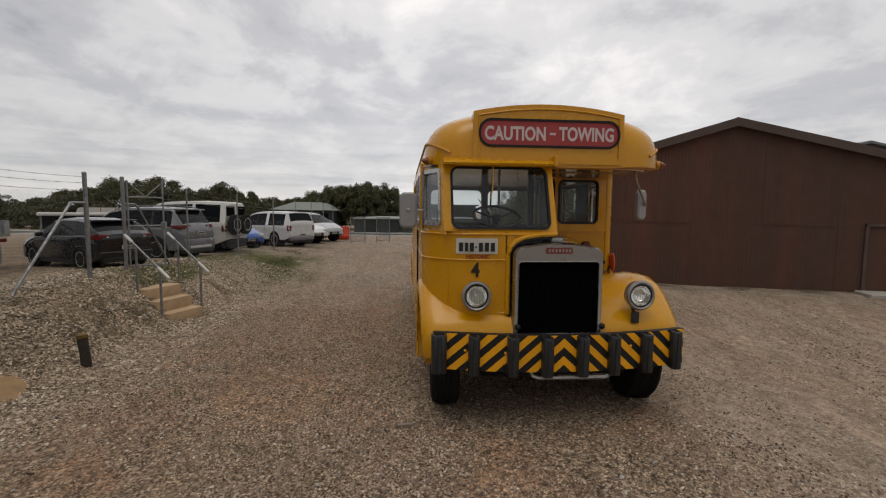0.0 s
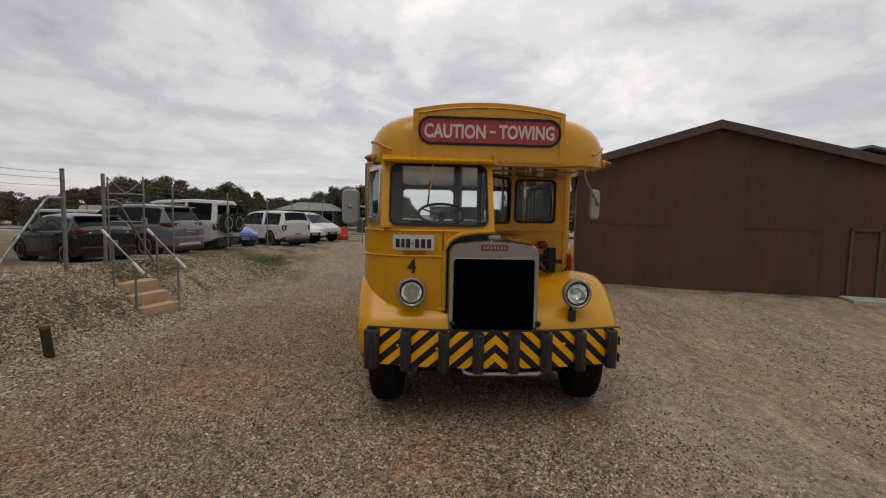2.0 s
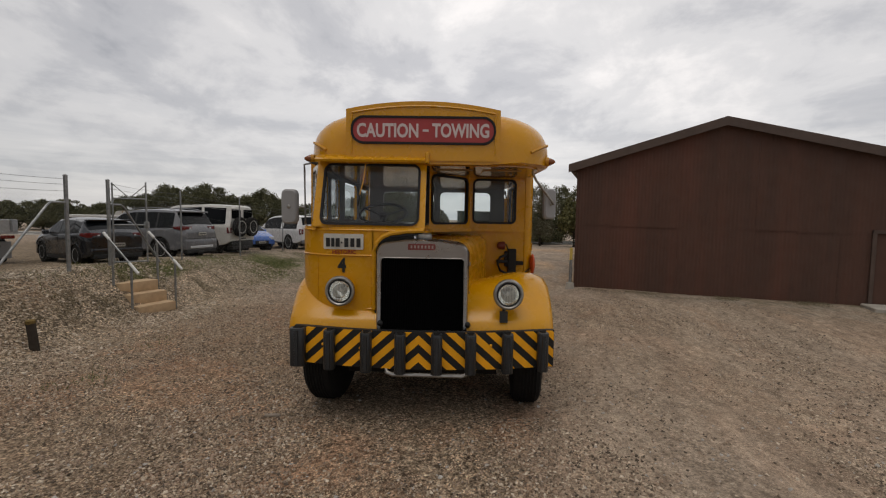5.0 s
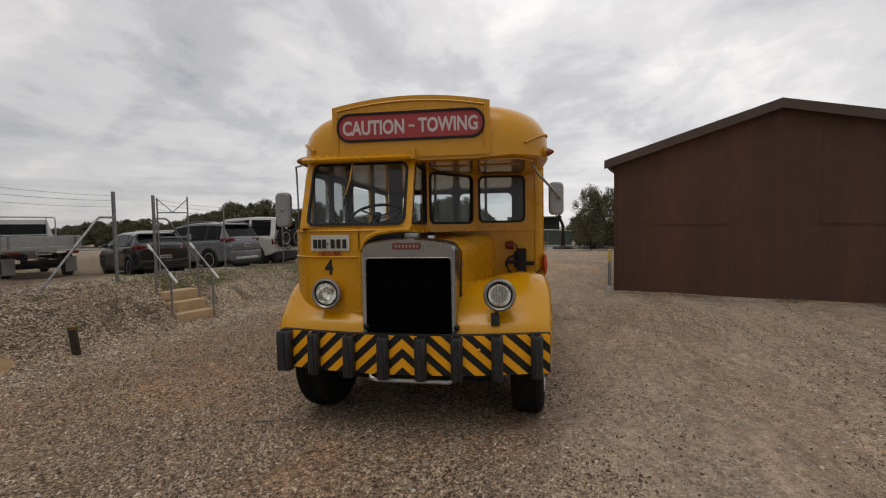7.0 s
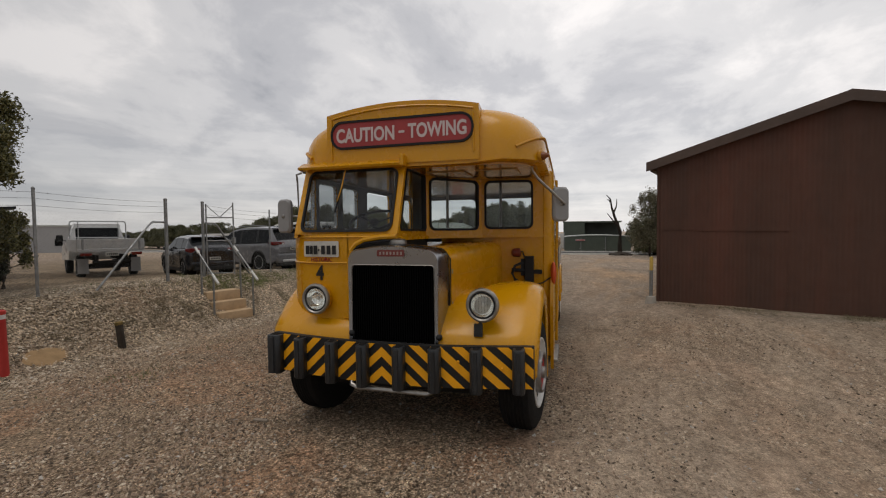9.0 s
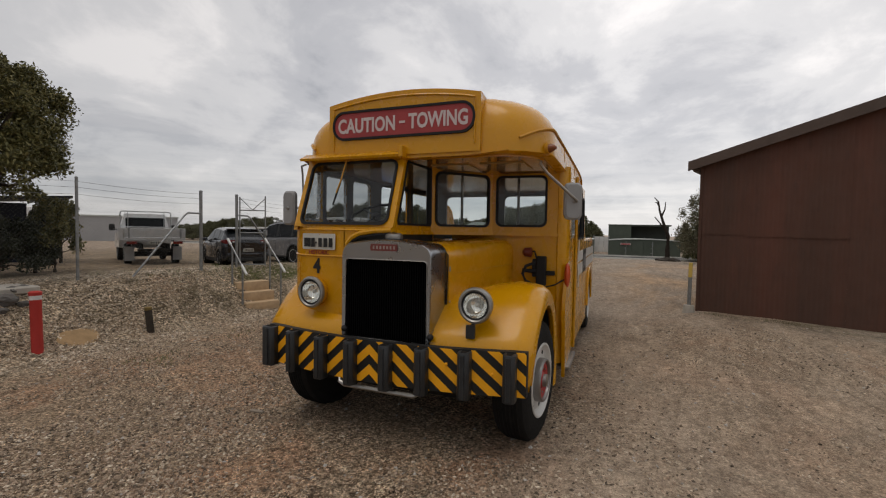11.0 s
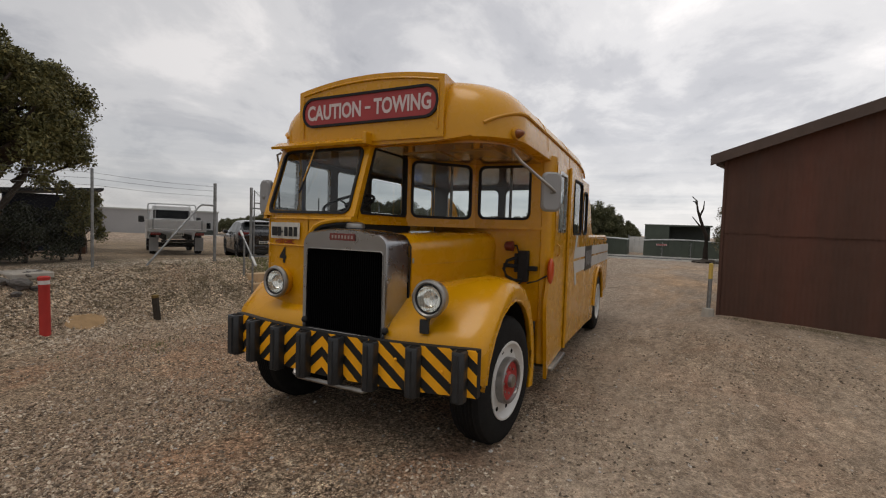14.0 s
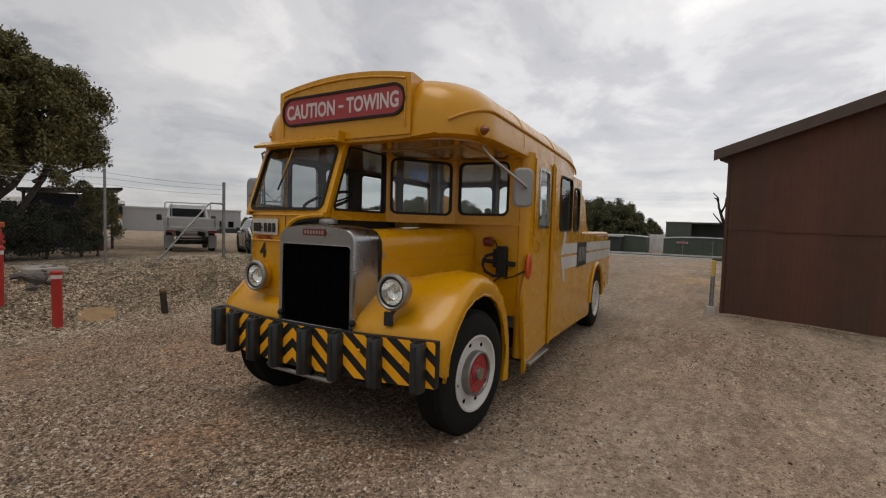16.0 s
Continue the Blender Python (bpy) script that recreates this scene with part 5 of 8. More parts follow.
box(bm, -1.02, 1.02, 1.05, 1.7, 0.40, 0.62)
part("chassis", bm, M_DARK, BUS)

# --- wheels
def wheel(x, y, out, group_label, rear=False):
    """out: +1 or -1, the side on which the outer face lies."""
    r, low = 0.485, 0.458
    STEER = 0.0 if rear else radians(-6.5)

    def rounder(b):
        for v in b.verts:
            v.co.y = y + (v.co.y - y) * 0.953
        bmesh.ops.rotate(b, verts=b.verts[:], cent=(x, y, low), matrix=Matrix.Rotation(STEER, 3, "Z"))

    bm = bm_new()
    prof = [(-0.165, 0.30), (-0.17, 0.36), (-0.165, 0.43), (-0.145, 0.47), (-0.11, r), (0.06, r), (0.095, 0.47), (0.115, 0.43), (0.12, 0.36), (0.115, 0.30), (0.0, 0.296)]
    lathe(bm, prof, (x, y, low), (out, 0, 0), 40)
    rounder(bm)
    ty = part("wheel", bm, M_TYRE, BUS, group_label, smooth=30)
    bm = bm_new()
    for k in range(-3, 3):
        tube(bm, [Vector((x + out * k * 0.030, y + (r + 0.002) * math.cos(a), low + (r + 0.002) * math.sin(a))) for a in [i * math.pi / 20 for i in range(40)]], 0.007, 4, True)
    rounder(bm)
    part("tread_rib", bm, M_TYRE, ty)
    bm = bm_new()
    prof = [(0.03, 0.296), (0.118, 0.302), (0.124, 0.300), (0.124, 0.285), (0.096, 0.270), (0.082, 0.25), (0.082, 0.21), (0.088, 0.18), (0.08, 0.10), (0.07, 0.0)]
    lathe(bm, prof, (x, y, low), (out, 0, 0), 36)
    rounder(bm)
    rim = part("rim", bm, M_WHITE, ty, "white painted steel disc wheel")
    # dark discs laid on the unpierced rim as the shade of its hand holes
    for i in range(8):
        bm = bm_new()
        a = 2 * math.pi * (i + 0.3) / 8
        c = Vector((x + out * 0.079, y + 0.232 * math.cos(a), low + 0.232 * math.sin(a)))
        cyl(bm, c, c + Vector((out * 0.006, 0, 0)), 0.018, seg=10)
        rounder(bm)
        part("hand_hole", bm, M_DARK, rim)
    if rear:
        return
    bm = bm_new()
    lathe(bm, [(0.07, 0.176), (0.128, 0.178), (0.145, 0.174), (0.152, 0.165), (0.148, 0.154), (0.128, 0.148), (0.075, 0.147)], (x, y, low), (out, 0, 0), 32)
    rounder(bm)
    part("hub_ring", bm, M_GALVD, rim, "bare metal wheel nut ring")
    bm = bm_new()
    lathe(bm, [(0.08, 0.149), (0.126, 0.149), (0.130, 0.138), (0.116, 0.07), (0.134, 0.058), (0.140, 0.0)], (x, y, low), (out, 0, 0), 24)
    rounder(bm)
    hub = part("hub", bm, M_RED, rim, "red painted hub")
    bm = bm_new()
    lathe(bm, [(0.134, 0.052), (0.162, 0.048), (0.168, 0.026), (0.160, 0.0)], (x, y, low), (out, 0, 0), 16)
    rounder(bm)
    part("hub_cap", bm, M_STEEL, hub)
    for i in range(8):
        bm = bm_new()
        a = 2 * math.pi * i / 8
        c = Vector((x + out * 0.118, y + 0.100 * math.cos(a), low + 0.100 * math.sin(a)))
        cyl(bm, c, c + Vector((out * 0.012, 0, 0)), 0.010, seg=6)
        rounder(bm)
        part("hub_nut", bm, M_STEEL, hub)


for sgn in (1, -1):
    wheel(1.055 if sgn > 0 else -0.985, HUB_Y, sgn, "black ribbed tyre on a white wheel")
    wheel(1.15 if sgn > 0 else -1.06, 4.98, sgn, "black ribbed rear tyre on a white wheel", True)
    bm = bm_new()
    prism(bm, [(5.54, 0.18), (5.58, 0.18), (5.58, 0.70), (5.54, 0.70)], lambda u, v, w: Vector((sgn * (0.92 + w), u, v)), 0.22)
    part("mud_flap", bm, M_BLACK, BUS)

# --- plate, words and number
bm = bm_new()
prism(bm, rounded(-0.921, -0.547, 1.493, 1.630, 0.012, 3), lambda u, v, w: Vector((u, cab_plan(u) - 0.012 - w, v)), 0.004)
plate = part("number_plate", bm, M_PLATE, BUS, "white plate with plain dark bars")
bm = bm_new()
for i, x in enumerate((-0.895, -0.843, -0.80)):
    box(bm, x, x + (0.036 if i != 1 else 0.028), cab_plan(x) - 0.0195, cab_plan(x) - 0.0165, 1.515, 1.592)
for x in (-0.735 + 0.015, -0.665, -0.61):
    box(bm, x, x + 0.036, -0.0195, -0.0165, 1.515, 1.592)
box(bm, -0.752, -0.738, -0.0195, -0.0165, 1.545, 1.560)
part("plate_bar", bm, M_INK, plate)
lettering("historic_word", "HISTORIC", 0.049, plain("dark_red_lettering", (0.23, 0.018, 0.016), 0.5, 0.3, 0.2, 20), BUS, pose(-0.725, -0.0065, 1.468, 90), 0.001, "CENTER", 0.0012, 1.0)
lettering("fleet_number", "4", 0.172, M_INK, BUS, pose(-0.745, -0.004, 1.345, 90), 0.001, "CENTER", 0.006, 0.85)

# --- mirrors
def mirror(c, yaw, arms, name_label):
    m = pose(*c, 0, 0, yaw)
    bm = bm_new()
    loop = rounded(-0.085, 0.085, -0.165, 0.165, 0.05, 5)
    a = [bm.verts.new(m @ Vector((u * 0.8, -0.03, v * 0.9))) for u, v in loop]
    b = [bm.verts.new(m @ Vector((u, -0.015, v))) for u, v in loop]
    c_ = [bm.verts.new(m @ Vector((u, 0.012, v))) for u, v in loop]
    bm.faces.new(a)
    bridge(bm, a, b)
    bridge(bm, b, c_)
    bm.faces.new(c_[::-1])
    mir = part("mirror", bm, M_GREYP, BUS, name_label)
    bm = bm_new()
    bm.faces.new([bm.verts.new(m @ Vector((u * 0.93, 0.014, v * 0.95))) for u, v in loop])
    part("mirror_glass", bm, M_MIRROR, mir)
    bm = bm_new()
    for pts, rr in arms:
        tube(bm, pts, rr, 7)
    lathe(bm, [(0, 0.018), (0.006, 0.019), (0.010, 0.012), (0.011, 0)], m @ Vector((0, -0.03, 0)), m.to_3x3() @ Vector((0, -1, 0)), 12)
    part("mirror_arm", bm, M_STEEL, mir)


mirror((1.34, 0.93, 1.955), 30, [([(1.08, 0.62, 2.30), (1.09, 0.63, 2.25), (1.14, 0.68, 2.18), (1.385, 0.905, 1.955), (1.36, 0.93, 1.95)], 0.013)], "grey backed door mirror on a bent arm")
mirror((-1.345, 0.33, 1.87), -8, [([(-1.13, 0.30, 2.28), (-1.20, 0.32, 2.27), (-1.205, 0.34, 2.2), (-1.205, 0.36, 1.70), (-1.15, 0.36, 1.68)], 0.010), ([(-1.205, 0.34, 1.87), (-1.33, 0.34, 1.87)], 0.010)], "grey backed driver mirror on a tube frame")

# --- tow-light bracket on the bulkhead
bm = bm_new()
box(bm, 0.80, 0.90, 1.30, 1.38, 1.13, 1.43, 0.008)
box(bm, 0.76, 0.80, 1.31, 1.37, 1.22, 1.40, 0.006)
box(bm, 0.90, 0.99, 1.31, 1.36, 1.24, 1.285, 0.006)
br = part("cable_box", bm, M_BLACK, BUS, "black cable socket box on the bulkhead")
bm = bm_new()
tube(bm, [(0.78, 1.32, 1.36), (0.70, 1.28, 1.33), (0.67, 1.27, 1.25), (0.70, 1.27, 1.18), (0.78, 1.29, 1.14), (0.85, 1.30, 1.15)], 0.016, 7)
tube(bm, [(0.66, 1.29, 1.285), (0.80, 1.31, 1.275)], 0.02, 7)
tube(bm, [(0.86, 1.31, 1.14), (0.80, 1.26, 1.09), (0.64, 1.26, 1.07), (0.50, 1.29, 1.065)], 0.009, 6)
tube(bm, [(0.90, 1.31, 1.12), (1.0, 1.30, 1.15), (1.08, 1.36, 1.20)], 0.008, 6)
part("hose", bm, M_BLACK, br)
bm = bm_new()
lathe(bm, [(0, 0.02), (0.02, 0.045), (0.09, 0.05), (0.10, 0.03), (0.10, 0.0)], (0.66, 1.30, 1.47), (1, 0, 0), 14)
part("bayonet_cap", bm, plain("dull_red_cap", (0.16, 0.028, 0.018), 0.4, 0.4, 0.4, 20), br, "small red cap lamp")
bm = bm_new()
tube(bm, [(0.70, 1.31, 1.47), (0.78, 1.32, 1.48), (0.80, 1.32, 1.42)], 0.009, 6)
part("cap_lead", bm, M_BLACK, br)
br.location.x += 0.15

# --- inside of the cab
bm = bm_new()
box(bm, -W + 0.05, W - 0.05, 1.44, 3.4, 0.62, 0.68)
box(bm, -W + 0.05, -0.42, 0.12, 1.72, 0.88, 0.93)
part("cab_floor", bm, M_GREYIN, BUS)
bm = bm_new()
pierced(bm, [(-W + 0.03, 0.6), (W - 0.03, 0.6), (W - 0.03, 2.30), (-W + 0.03, 2.30)], [rounded(-0.93, -0.055, 1.66, 2.22, 0.08), rounded(0.055, 0.92, 1.66, 2.22, 0.08)], lambda u, v, w: Vector((u, 3.40 + w, v)), 0.04)
bk = part("rear_cab_wall", bm, M_GREYIN, BUS)
for a in (-0.935, 0.05):
    bm = bm_new()
    bm.faces.new([bm.verts.new((u, 3.41, v)) for u, v in rounded(a, a + 0.88, 1.66, 2.22, 0.08)])
    p = part("pane", bm, M_GLASS_T, bk)
    p.visible_shadow = False
bm = bm_new()
box(bm, -W + 0.06, W - 0.06, 1.44, 3.4, 2.27, 2.29)
box(bm, -W + 0.06, -0.05, 0.32, 1.72, 2.28, 2.295)
box(bm, -W - 0.005, -W + 0.07, 0.66, 3.42, 2.268, 2.33)
part("cab_lining", bm, plain("dark_roof_lining", (0.075, 0.070, 0.062), 0.8, 0.2, 0.25, 3), BUS, "dark grey roof lining")
bm = bm_new()
box(bm, -0.95, -0.12, 0.06, 0.30, 1.62, 1.69, 0.02)
box(bm, -1.0, -0.10, 0.08, 0.12, 1.0, 1.62)
part("dashboard", bm, M_GREYIN, BUS)
bm = bm_new()
c, n = Vector((-0.45, 0.48, 1.82)), Vector((0, -0.42, 0.9)).normalized()
u, v = Vector((1, 0, 0)), n.cross(Vector((1, 0, 0)))
tube(bm, [c + u * 0.235 * math.cos(a) + v * 0.235 * math.sin(a) for a in [i * math.pi / 16 for i in range(32)]], 0.014, 8, True)
sw_ob = part("steering_wheel", bm, M_BLACK, BUS)
bm = bm_new()
for a in (0.5, 2.64, 4.71):
    tube(bm, [c - n * 0.03, c + u * 0.23 * math.cos(a) + v * 0.23 * math.sin(a)], 0.009, 6)
lathe(bm, [(-0.05, 0.04), (0.0, 0.045), (0.01, 0.03), (0.012, 0)], c, n, 14)
tube(bm, [c, c - n * 0.8], 0.025, 8)
part("spoke", bm, M_BLACK, sw_ob)
bm = bm_new()
box(bm, -0.80, -0.30, 0.80, 1.27, 1.18, 1.32, 0.05, 2)
box(bm, -0.79, -0.31, 1.25, 1.37, 1.25, 1.74, 0.05, 2)
box(bm, -0.75, -0.35, 0.85, 1.25, 0.93, 1.18)
part("driver_seat", bm, M_BLACK, BUS)
bm = bm_new()
box(bm, -1.0, 1.0, 2.9, 3.4, 0.68, 1.10, 0.04)
box(bm, -1.0, 1.0, 3.36, 3.49, 1.1, 1.58, 0.04)
part("bench_seat", bm, M_BLACK, BUS)
bm = bm_new()
tube(bm, [(-0.1, 1.9, 0.68), (-0.1, 1.9, 2.31)], 0.018, 8)
tube(bm, [(0.55, 2.2, 0.68), (0.55, 2.2, 2.31)], 0.018, 8)
part("grab_pole", bm, M_STEEL, BUS)

# ---------------------------------------------------------------- bank: steps, rails, fence
M_GALV = metal("galvanised_pipe", (0.33, 0.34, 0.34), 0.5, 0.6)
M_TAN = plain("tan_timber_step", (0.54, 0.385, 0.235), 0.8, 0.2, 0.3, 7, 0.3)
M_SLEEVE = plain("white_rail_sleeve", (0.66, 0.66, 0.64), 0.5, 0.4, 0.2, 12)
M_WIRE = metal("fence_wire", (0.24, 0.25, 0.25), 0.55, 0.5)
UP, ACROSS = Vector((-0.938, 0.347, 0)), Vector((0.347, 0.938, 0))
S0 = Vector((-4.66, 3.94, -0.02))
stair = thing("garden_steps", pose(0, 0, 0), "three tan timber steps set in the gravel bank", "steps")
for i in range(3):
    bm = bm_new()
    a = S0 + UP * (0.25 * i)
    loop = [a, a + ACROSS * 0.76, a + ACROSS * 0.76 + UP * 0.34, a + UP * 0.34]
    lo = [bm.verts.new(p + Vector((0, 0, 0.205 * i - 0.06))) for p in loop]
    hi = [bm.verts.new(p + Vector((0, 0, 0.205 * (i + 1)))) for p in loop]
    bm.faces.new(lo[::-1])
    bm.faces.new(hi)
    bridge(bm, lo, hi)
    part("step", bm, M_TAN, stair, bevel=0.012)
for k, side in enumerate((-0.05, 0.84)):
    rail = thing("handrail", pose(0, 0, 0), "grey pipe handrail with white sleeves beside the steps", "handrail", "handrails of the steps")
    a, b = S0 + ACROSS * side + UP * 0.10, S0 + ACROSS * side + UP * 0.62
    rail_at = lambda s: S0 + ACROSS * side + UP * s + Vector((0, 0, 0.85 + 0.78 * (s + 0.1)))
    for p, s in ((a, 0.10), (b, 0.62)):
        bm = bm_new()
        cyl(bm, (p.x, p.y, land(p.x, p.y) - 0.15), rail_at(s), 0.021, seg=10)
        part("post", bm, M_GALV, rail)
    bm = bm_new()
    tube(bm, [rail_at(-0.08), rail_at(0.84)], 0.017, 8)
    part("rail", bm, M_GALV, rail)
    for s0, s1 in ((-0.10, 0.14), (0.70, 0.86)):
        bm = bm_new()
        tube(bm, [rail_at(s0), rail_at(s1)], 0.026, 10)
        part("sleeve", bm, M_SLEEVE, rail, "white plastic sleeve")

FX = lambda y: -5.83 + 0.03 * max(0.0, y - 5)
fence = thing("wire_fence", pose(0, 0, 0), "galvanised chain-link fence with barbed wire along the bank", "fence")
POST_Y = [-4.0, -1.3, 1.34, 3.78, 4.78, 7.13, 10.15, 13.6, 16.8, 19.8, 22.8, 25.8]
for y in POST_Y:
    x, z = FX(y), land(FX(y), y)
    r = 0.034 if y in (3.78, 4.78) else 0.024 if y < 4 else 0.020
    top = 1.76 + 0.8 * max(0.0, 0.78 - z)
    bm = bm_new()
    cyl(bm, (x, y, z - 0.2), (x, y, z + top), r, seg=10)
    lathe(bm, [(0, r * 1.12), (0.012, r * 1.12), (0.03, r * 0.5), (0.032, 0)], (x, y, z + top - 0.005), (0, 0, 1), 10)
    part("fence_post", bm, M_GALV, fence)
for y, dy in ((3.78, -1.55), (4.78, 1.55)):
    x, z = FX(y), land(FX(y), y)
    s = 1 if dy > 0 else -1
    x2 = FX(y + dy)
    bm = bm_new()
    tube(bm, [(x, y, z + 1.27), (x + 0.01, y + s * 0.33, z + 1.27), (x + 0.02, y + s * 0.42, z + 1.21), (x2, y + dy, land(x2, y + dy) - 0.05)], 0.020, 8)
    part("stay_pipe", bm, M_GALV, fence)


def wires(bm, y0, y1, low, high):
    """Two crossing sets of slanting wires between two posts."""
    gap, h = 0.066, high - low
    n = int((y1 - y0 + h) / gap)
    for k in range(n):
        for sgn in (1, -1):
            a, b = y0 - h + k * gap, y0 + k * gap
            p, q = max(a, y0), min(b, y1)
            if q - p < 0.02:
                continue
            za, zb = low + (p - a), low + (q - a)
            if sgn < 0:
                za, zb = high - (p - a), high - (q - a)
            ga, gb = land(FX(p), p), land(FX(q), q)
            va, vb = Vector((FX(p), p, ga + za)), Vector((FX(q), q, gb + zb))
            u = Vector((0.0006, 0, 0))
            v = (vb - va).normalized().cross(u).normalized() * 0.0006
            ring_a = [bm.verts.new(va + d) for d in (u, v, -u, -v)]
            ring_b = [bm.verts.new(vb + d) for d in (u, v, -u, -v)]
            bridge(bm, ring_a, ring_b)


for y0, y1 in zip(POST_Y, POST_Y[1:]):
    if y0 == 3.78 or y0 > 18:
        continue
    bm = bm_new()
    wires(bm, y0, y1, 0.03, 1.42 if y0 < 5 else 1.15)
    m = part("chain_link_mesh", bm, M_WIRE, fence, "slanting chain-link wires", smooth=0, fix=False)
    m["kind"] = "stuff"
for k, h in enumerate((1.48, 1.60, 1.70)):
    for ys in ([-4.0, -1.3, 1.34, 3.78], [4.78, 7.13, 10.15, 13.6, 16.8, 19.8, 22.8]):
        bm = bm_new()
        pts = []
        for y0, y1 in zip(ys, ys[1:]):
            for i in range(6):
                y = y0 + (y1 - y0) * i / 6
                pts.append(Vector((FX(y), y, land(FX(y0), y0) * (1 - i / 6) + land(FX(y1), y1) * i / 6 + h - 0.03 * math.sin(math.pi * i / 6))))
        pts.append(Vector((FX(ys[-1]), ys[-1], land(FX(ys[-1]), ys[-1]) + h)))
        tube(bm, pts, 0.0028, 4)
        for i in range(0, len(pts) - 1):
            p = pts[i].lerp(pts[i + 1], 0.5)
            tube(bm, [p + Vector((0.01, -0.008, 0.014)), p + Vector((-0.01, 0.008, -0.014))], 0.002, 3)
        part("barbed_wire", bm, M_WIRE, fence, smooth=0)
# narrow gate standing ajar beside the opening
gx, gy, gz = FX(4.78) + 0.05, 4.83, land(FX(4.78), 4.78)
ga = Vector((gx, gy, gz))
gd = Vector((0.80, 0.6, 0)) * 0.58
gate = thing("pipe_gate", pose(0, 0, 0), "narrow galvanised pipe gate with braced top", "gate")
for p, h in ((ga, 1.72), (ga + gd, 1.76)):
    bm = bm_new()
    cyl(bm, p + Vector((0, 0, 0.04)), p + Vector((0, 0, h)), 0.016, seg=8)
    part("stile", bm, M_GALV, gate)
for h in (0.07, 0.85, 1.40):
    bm = bm_new()
    cyl(bm, ga + Vector((0, 0, h)), ga + gd + Vector((0, 0, h)), 0.015, seg=8)
    part("rail", bm, M_GALV, gate)
for a, b in ((0.0, 0.5), (1.0, 0.5)):
    bm = bm_new()
    cyl(bm, ga + gd * a + Vector((0, 0, 1.70)), ga + gd * b + Vector((0, 0, 1.41)), 0.010, seg=6)
    part("brace", bm, M_GALV, gate)
bm = bm_new()
box(bm, -0.05, 0.05, -0.03, 0.03, 0.78, 0.92, 0.01)
lk = part("latch_box", bm, M_GALV, gate)
lk.matrix_local = Matrix.Translation(ga + gd)

# ---------------------------------------------------------------- posts and small things in the yard
M_REDP = plain("faded_red_bollard", (0.46, 0.035, 0.028), 0.6, 0.4, 0.2, 5)
M_TAPE = plain("reflective_tape", (0.62, 0.60, 0.58), 0.4, 0.4, 0.15, 20)
M_RUST = plain("rusty_iron", (0.10, 0.05, 0.03), 0.9, 0.2, 0.5, 14, 0.4)
M_OLDWOOD = plain("weathered_post", (0.060, 0.050, 0.040), 0.9, 0.2, 0.5, 12, 0.5)
M_SAND = plain("pale_sand", (0.36, 0.24, 0.13), 0.95, 0.1, 0.3, 8, 0.4)
M_ROCK = plain("grey_rock", (0.15, 0.14, 0.13), 0.95, 0.2, 0.5, 6, 0.6)


def bollard(x, y, lean_deg, label):
    z = land(x, y)
    t = thing("bollard", pose(x, y, z - 0.05, 0, lean_deg, 0), label, "bollard", "red bollards")
    bm = bm_new()
    lathe(bm, [(0, 0.066), (0.82, 0.066), (0.85, 0.075), (0.875, 0.075), (0.89, 0.05), (0.892, 0)], (0, 0, 0), (0, 0, 1), 20)
    part("tube", bm, M_REDP, t)
    bm = bm_new()
    lathe(bm, [(0.77, 0.0675), (0.845, 0.0685), (0.846, 0.0)], (0, 0, 0), (0, 0, 1), 20)
    part("tape_band", bm, M_TAPE, t, "white and red tape band")
    return t


bollard(-4.62, 0.16, -2, "red plastic bollard with a reflective band on gravel")
bollard(-5.12, -0.36, 1, "red plastic bollard beside a concrete pad")
t = thing("stump_post", pose(-4.55, 1.72, land(-4.55, 1.72) - 0.05, 3, -4, 20), "short weathered timber post with an ochre top", "post")
bm = bm_new()
lathe(bm, [(0, 0.058), (0.2, 0.055), (0.44, 0.057), (0.47, 0.045), (0.48, 0.0)], (0, 0, 0), (0, 0, 1), 9)
part("stake", bm, M_OLDWOOD, t)
bm = bm_new()
lathe(bm, [(0.43, 0.059), (0.47, 0.060), (0.482, 0.04), (0.483, 0)], (0, 0, 0), (0, 0, 1), 9)
part("painted_top", bm, plain("ochre_paint", (0.22, 0.15, 0.05), 0.8, 0.2, 0.6, 14), t)
# pillar hydrant
t = thing("hydrant", pose(-5.95, -0.12, land(-5.95, -0.12)), "red fire hydrant standpipe on the bank", "hydrant")
bm = bm_new()
lathe(bm, [(-0.05, 0.07), (0.4, 0.07), (0.42, 0.10), (0.45, 0.10), (0.47, 0.06), (0.62, 0.06), (0.66, 0.03), (0.67, 0)], (0, 0, 0), (0, 0, 1), 16)
part("standpipe", bm, M_REDP, t)
bm = bm_new()
cyl(bm, (-0.16, 0, 0.52), (0.16, 0, 0.52), 0.045, seg=12)
part("outlet", bm, M_REDP, t)
bm = bm_new()
box(bm, -0.14, 0.14, -0.06, 0.06, 0.66, 0.75, 0.015)
part("valve_head", bm, plain("orange_cap", (0.45, 0.09, 0.03), 0.6, 0.4), t)
bm = bm_new()
box(bm, -6.15, -5.5, 0.1, 0.65, land(-5.8, 0.3) - 0.08, land(-5.8, 0.3) + 0.03, 0.02)
tagged(part("concrete_pad", bm, M_CONC), "weathered pale concrete pad by the hydrant", "slab")


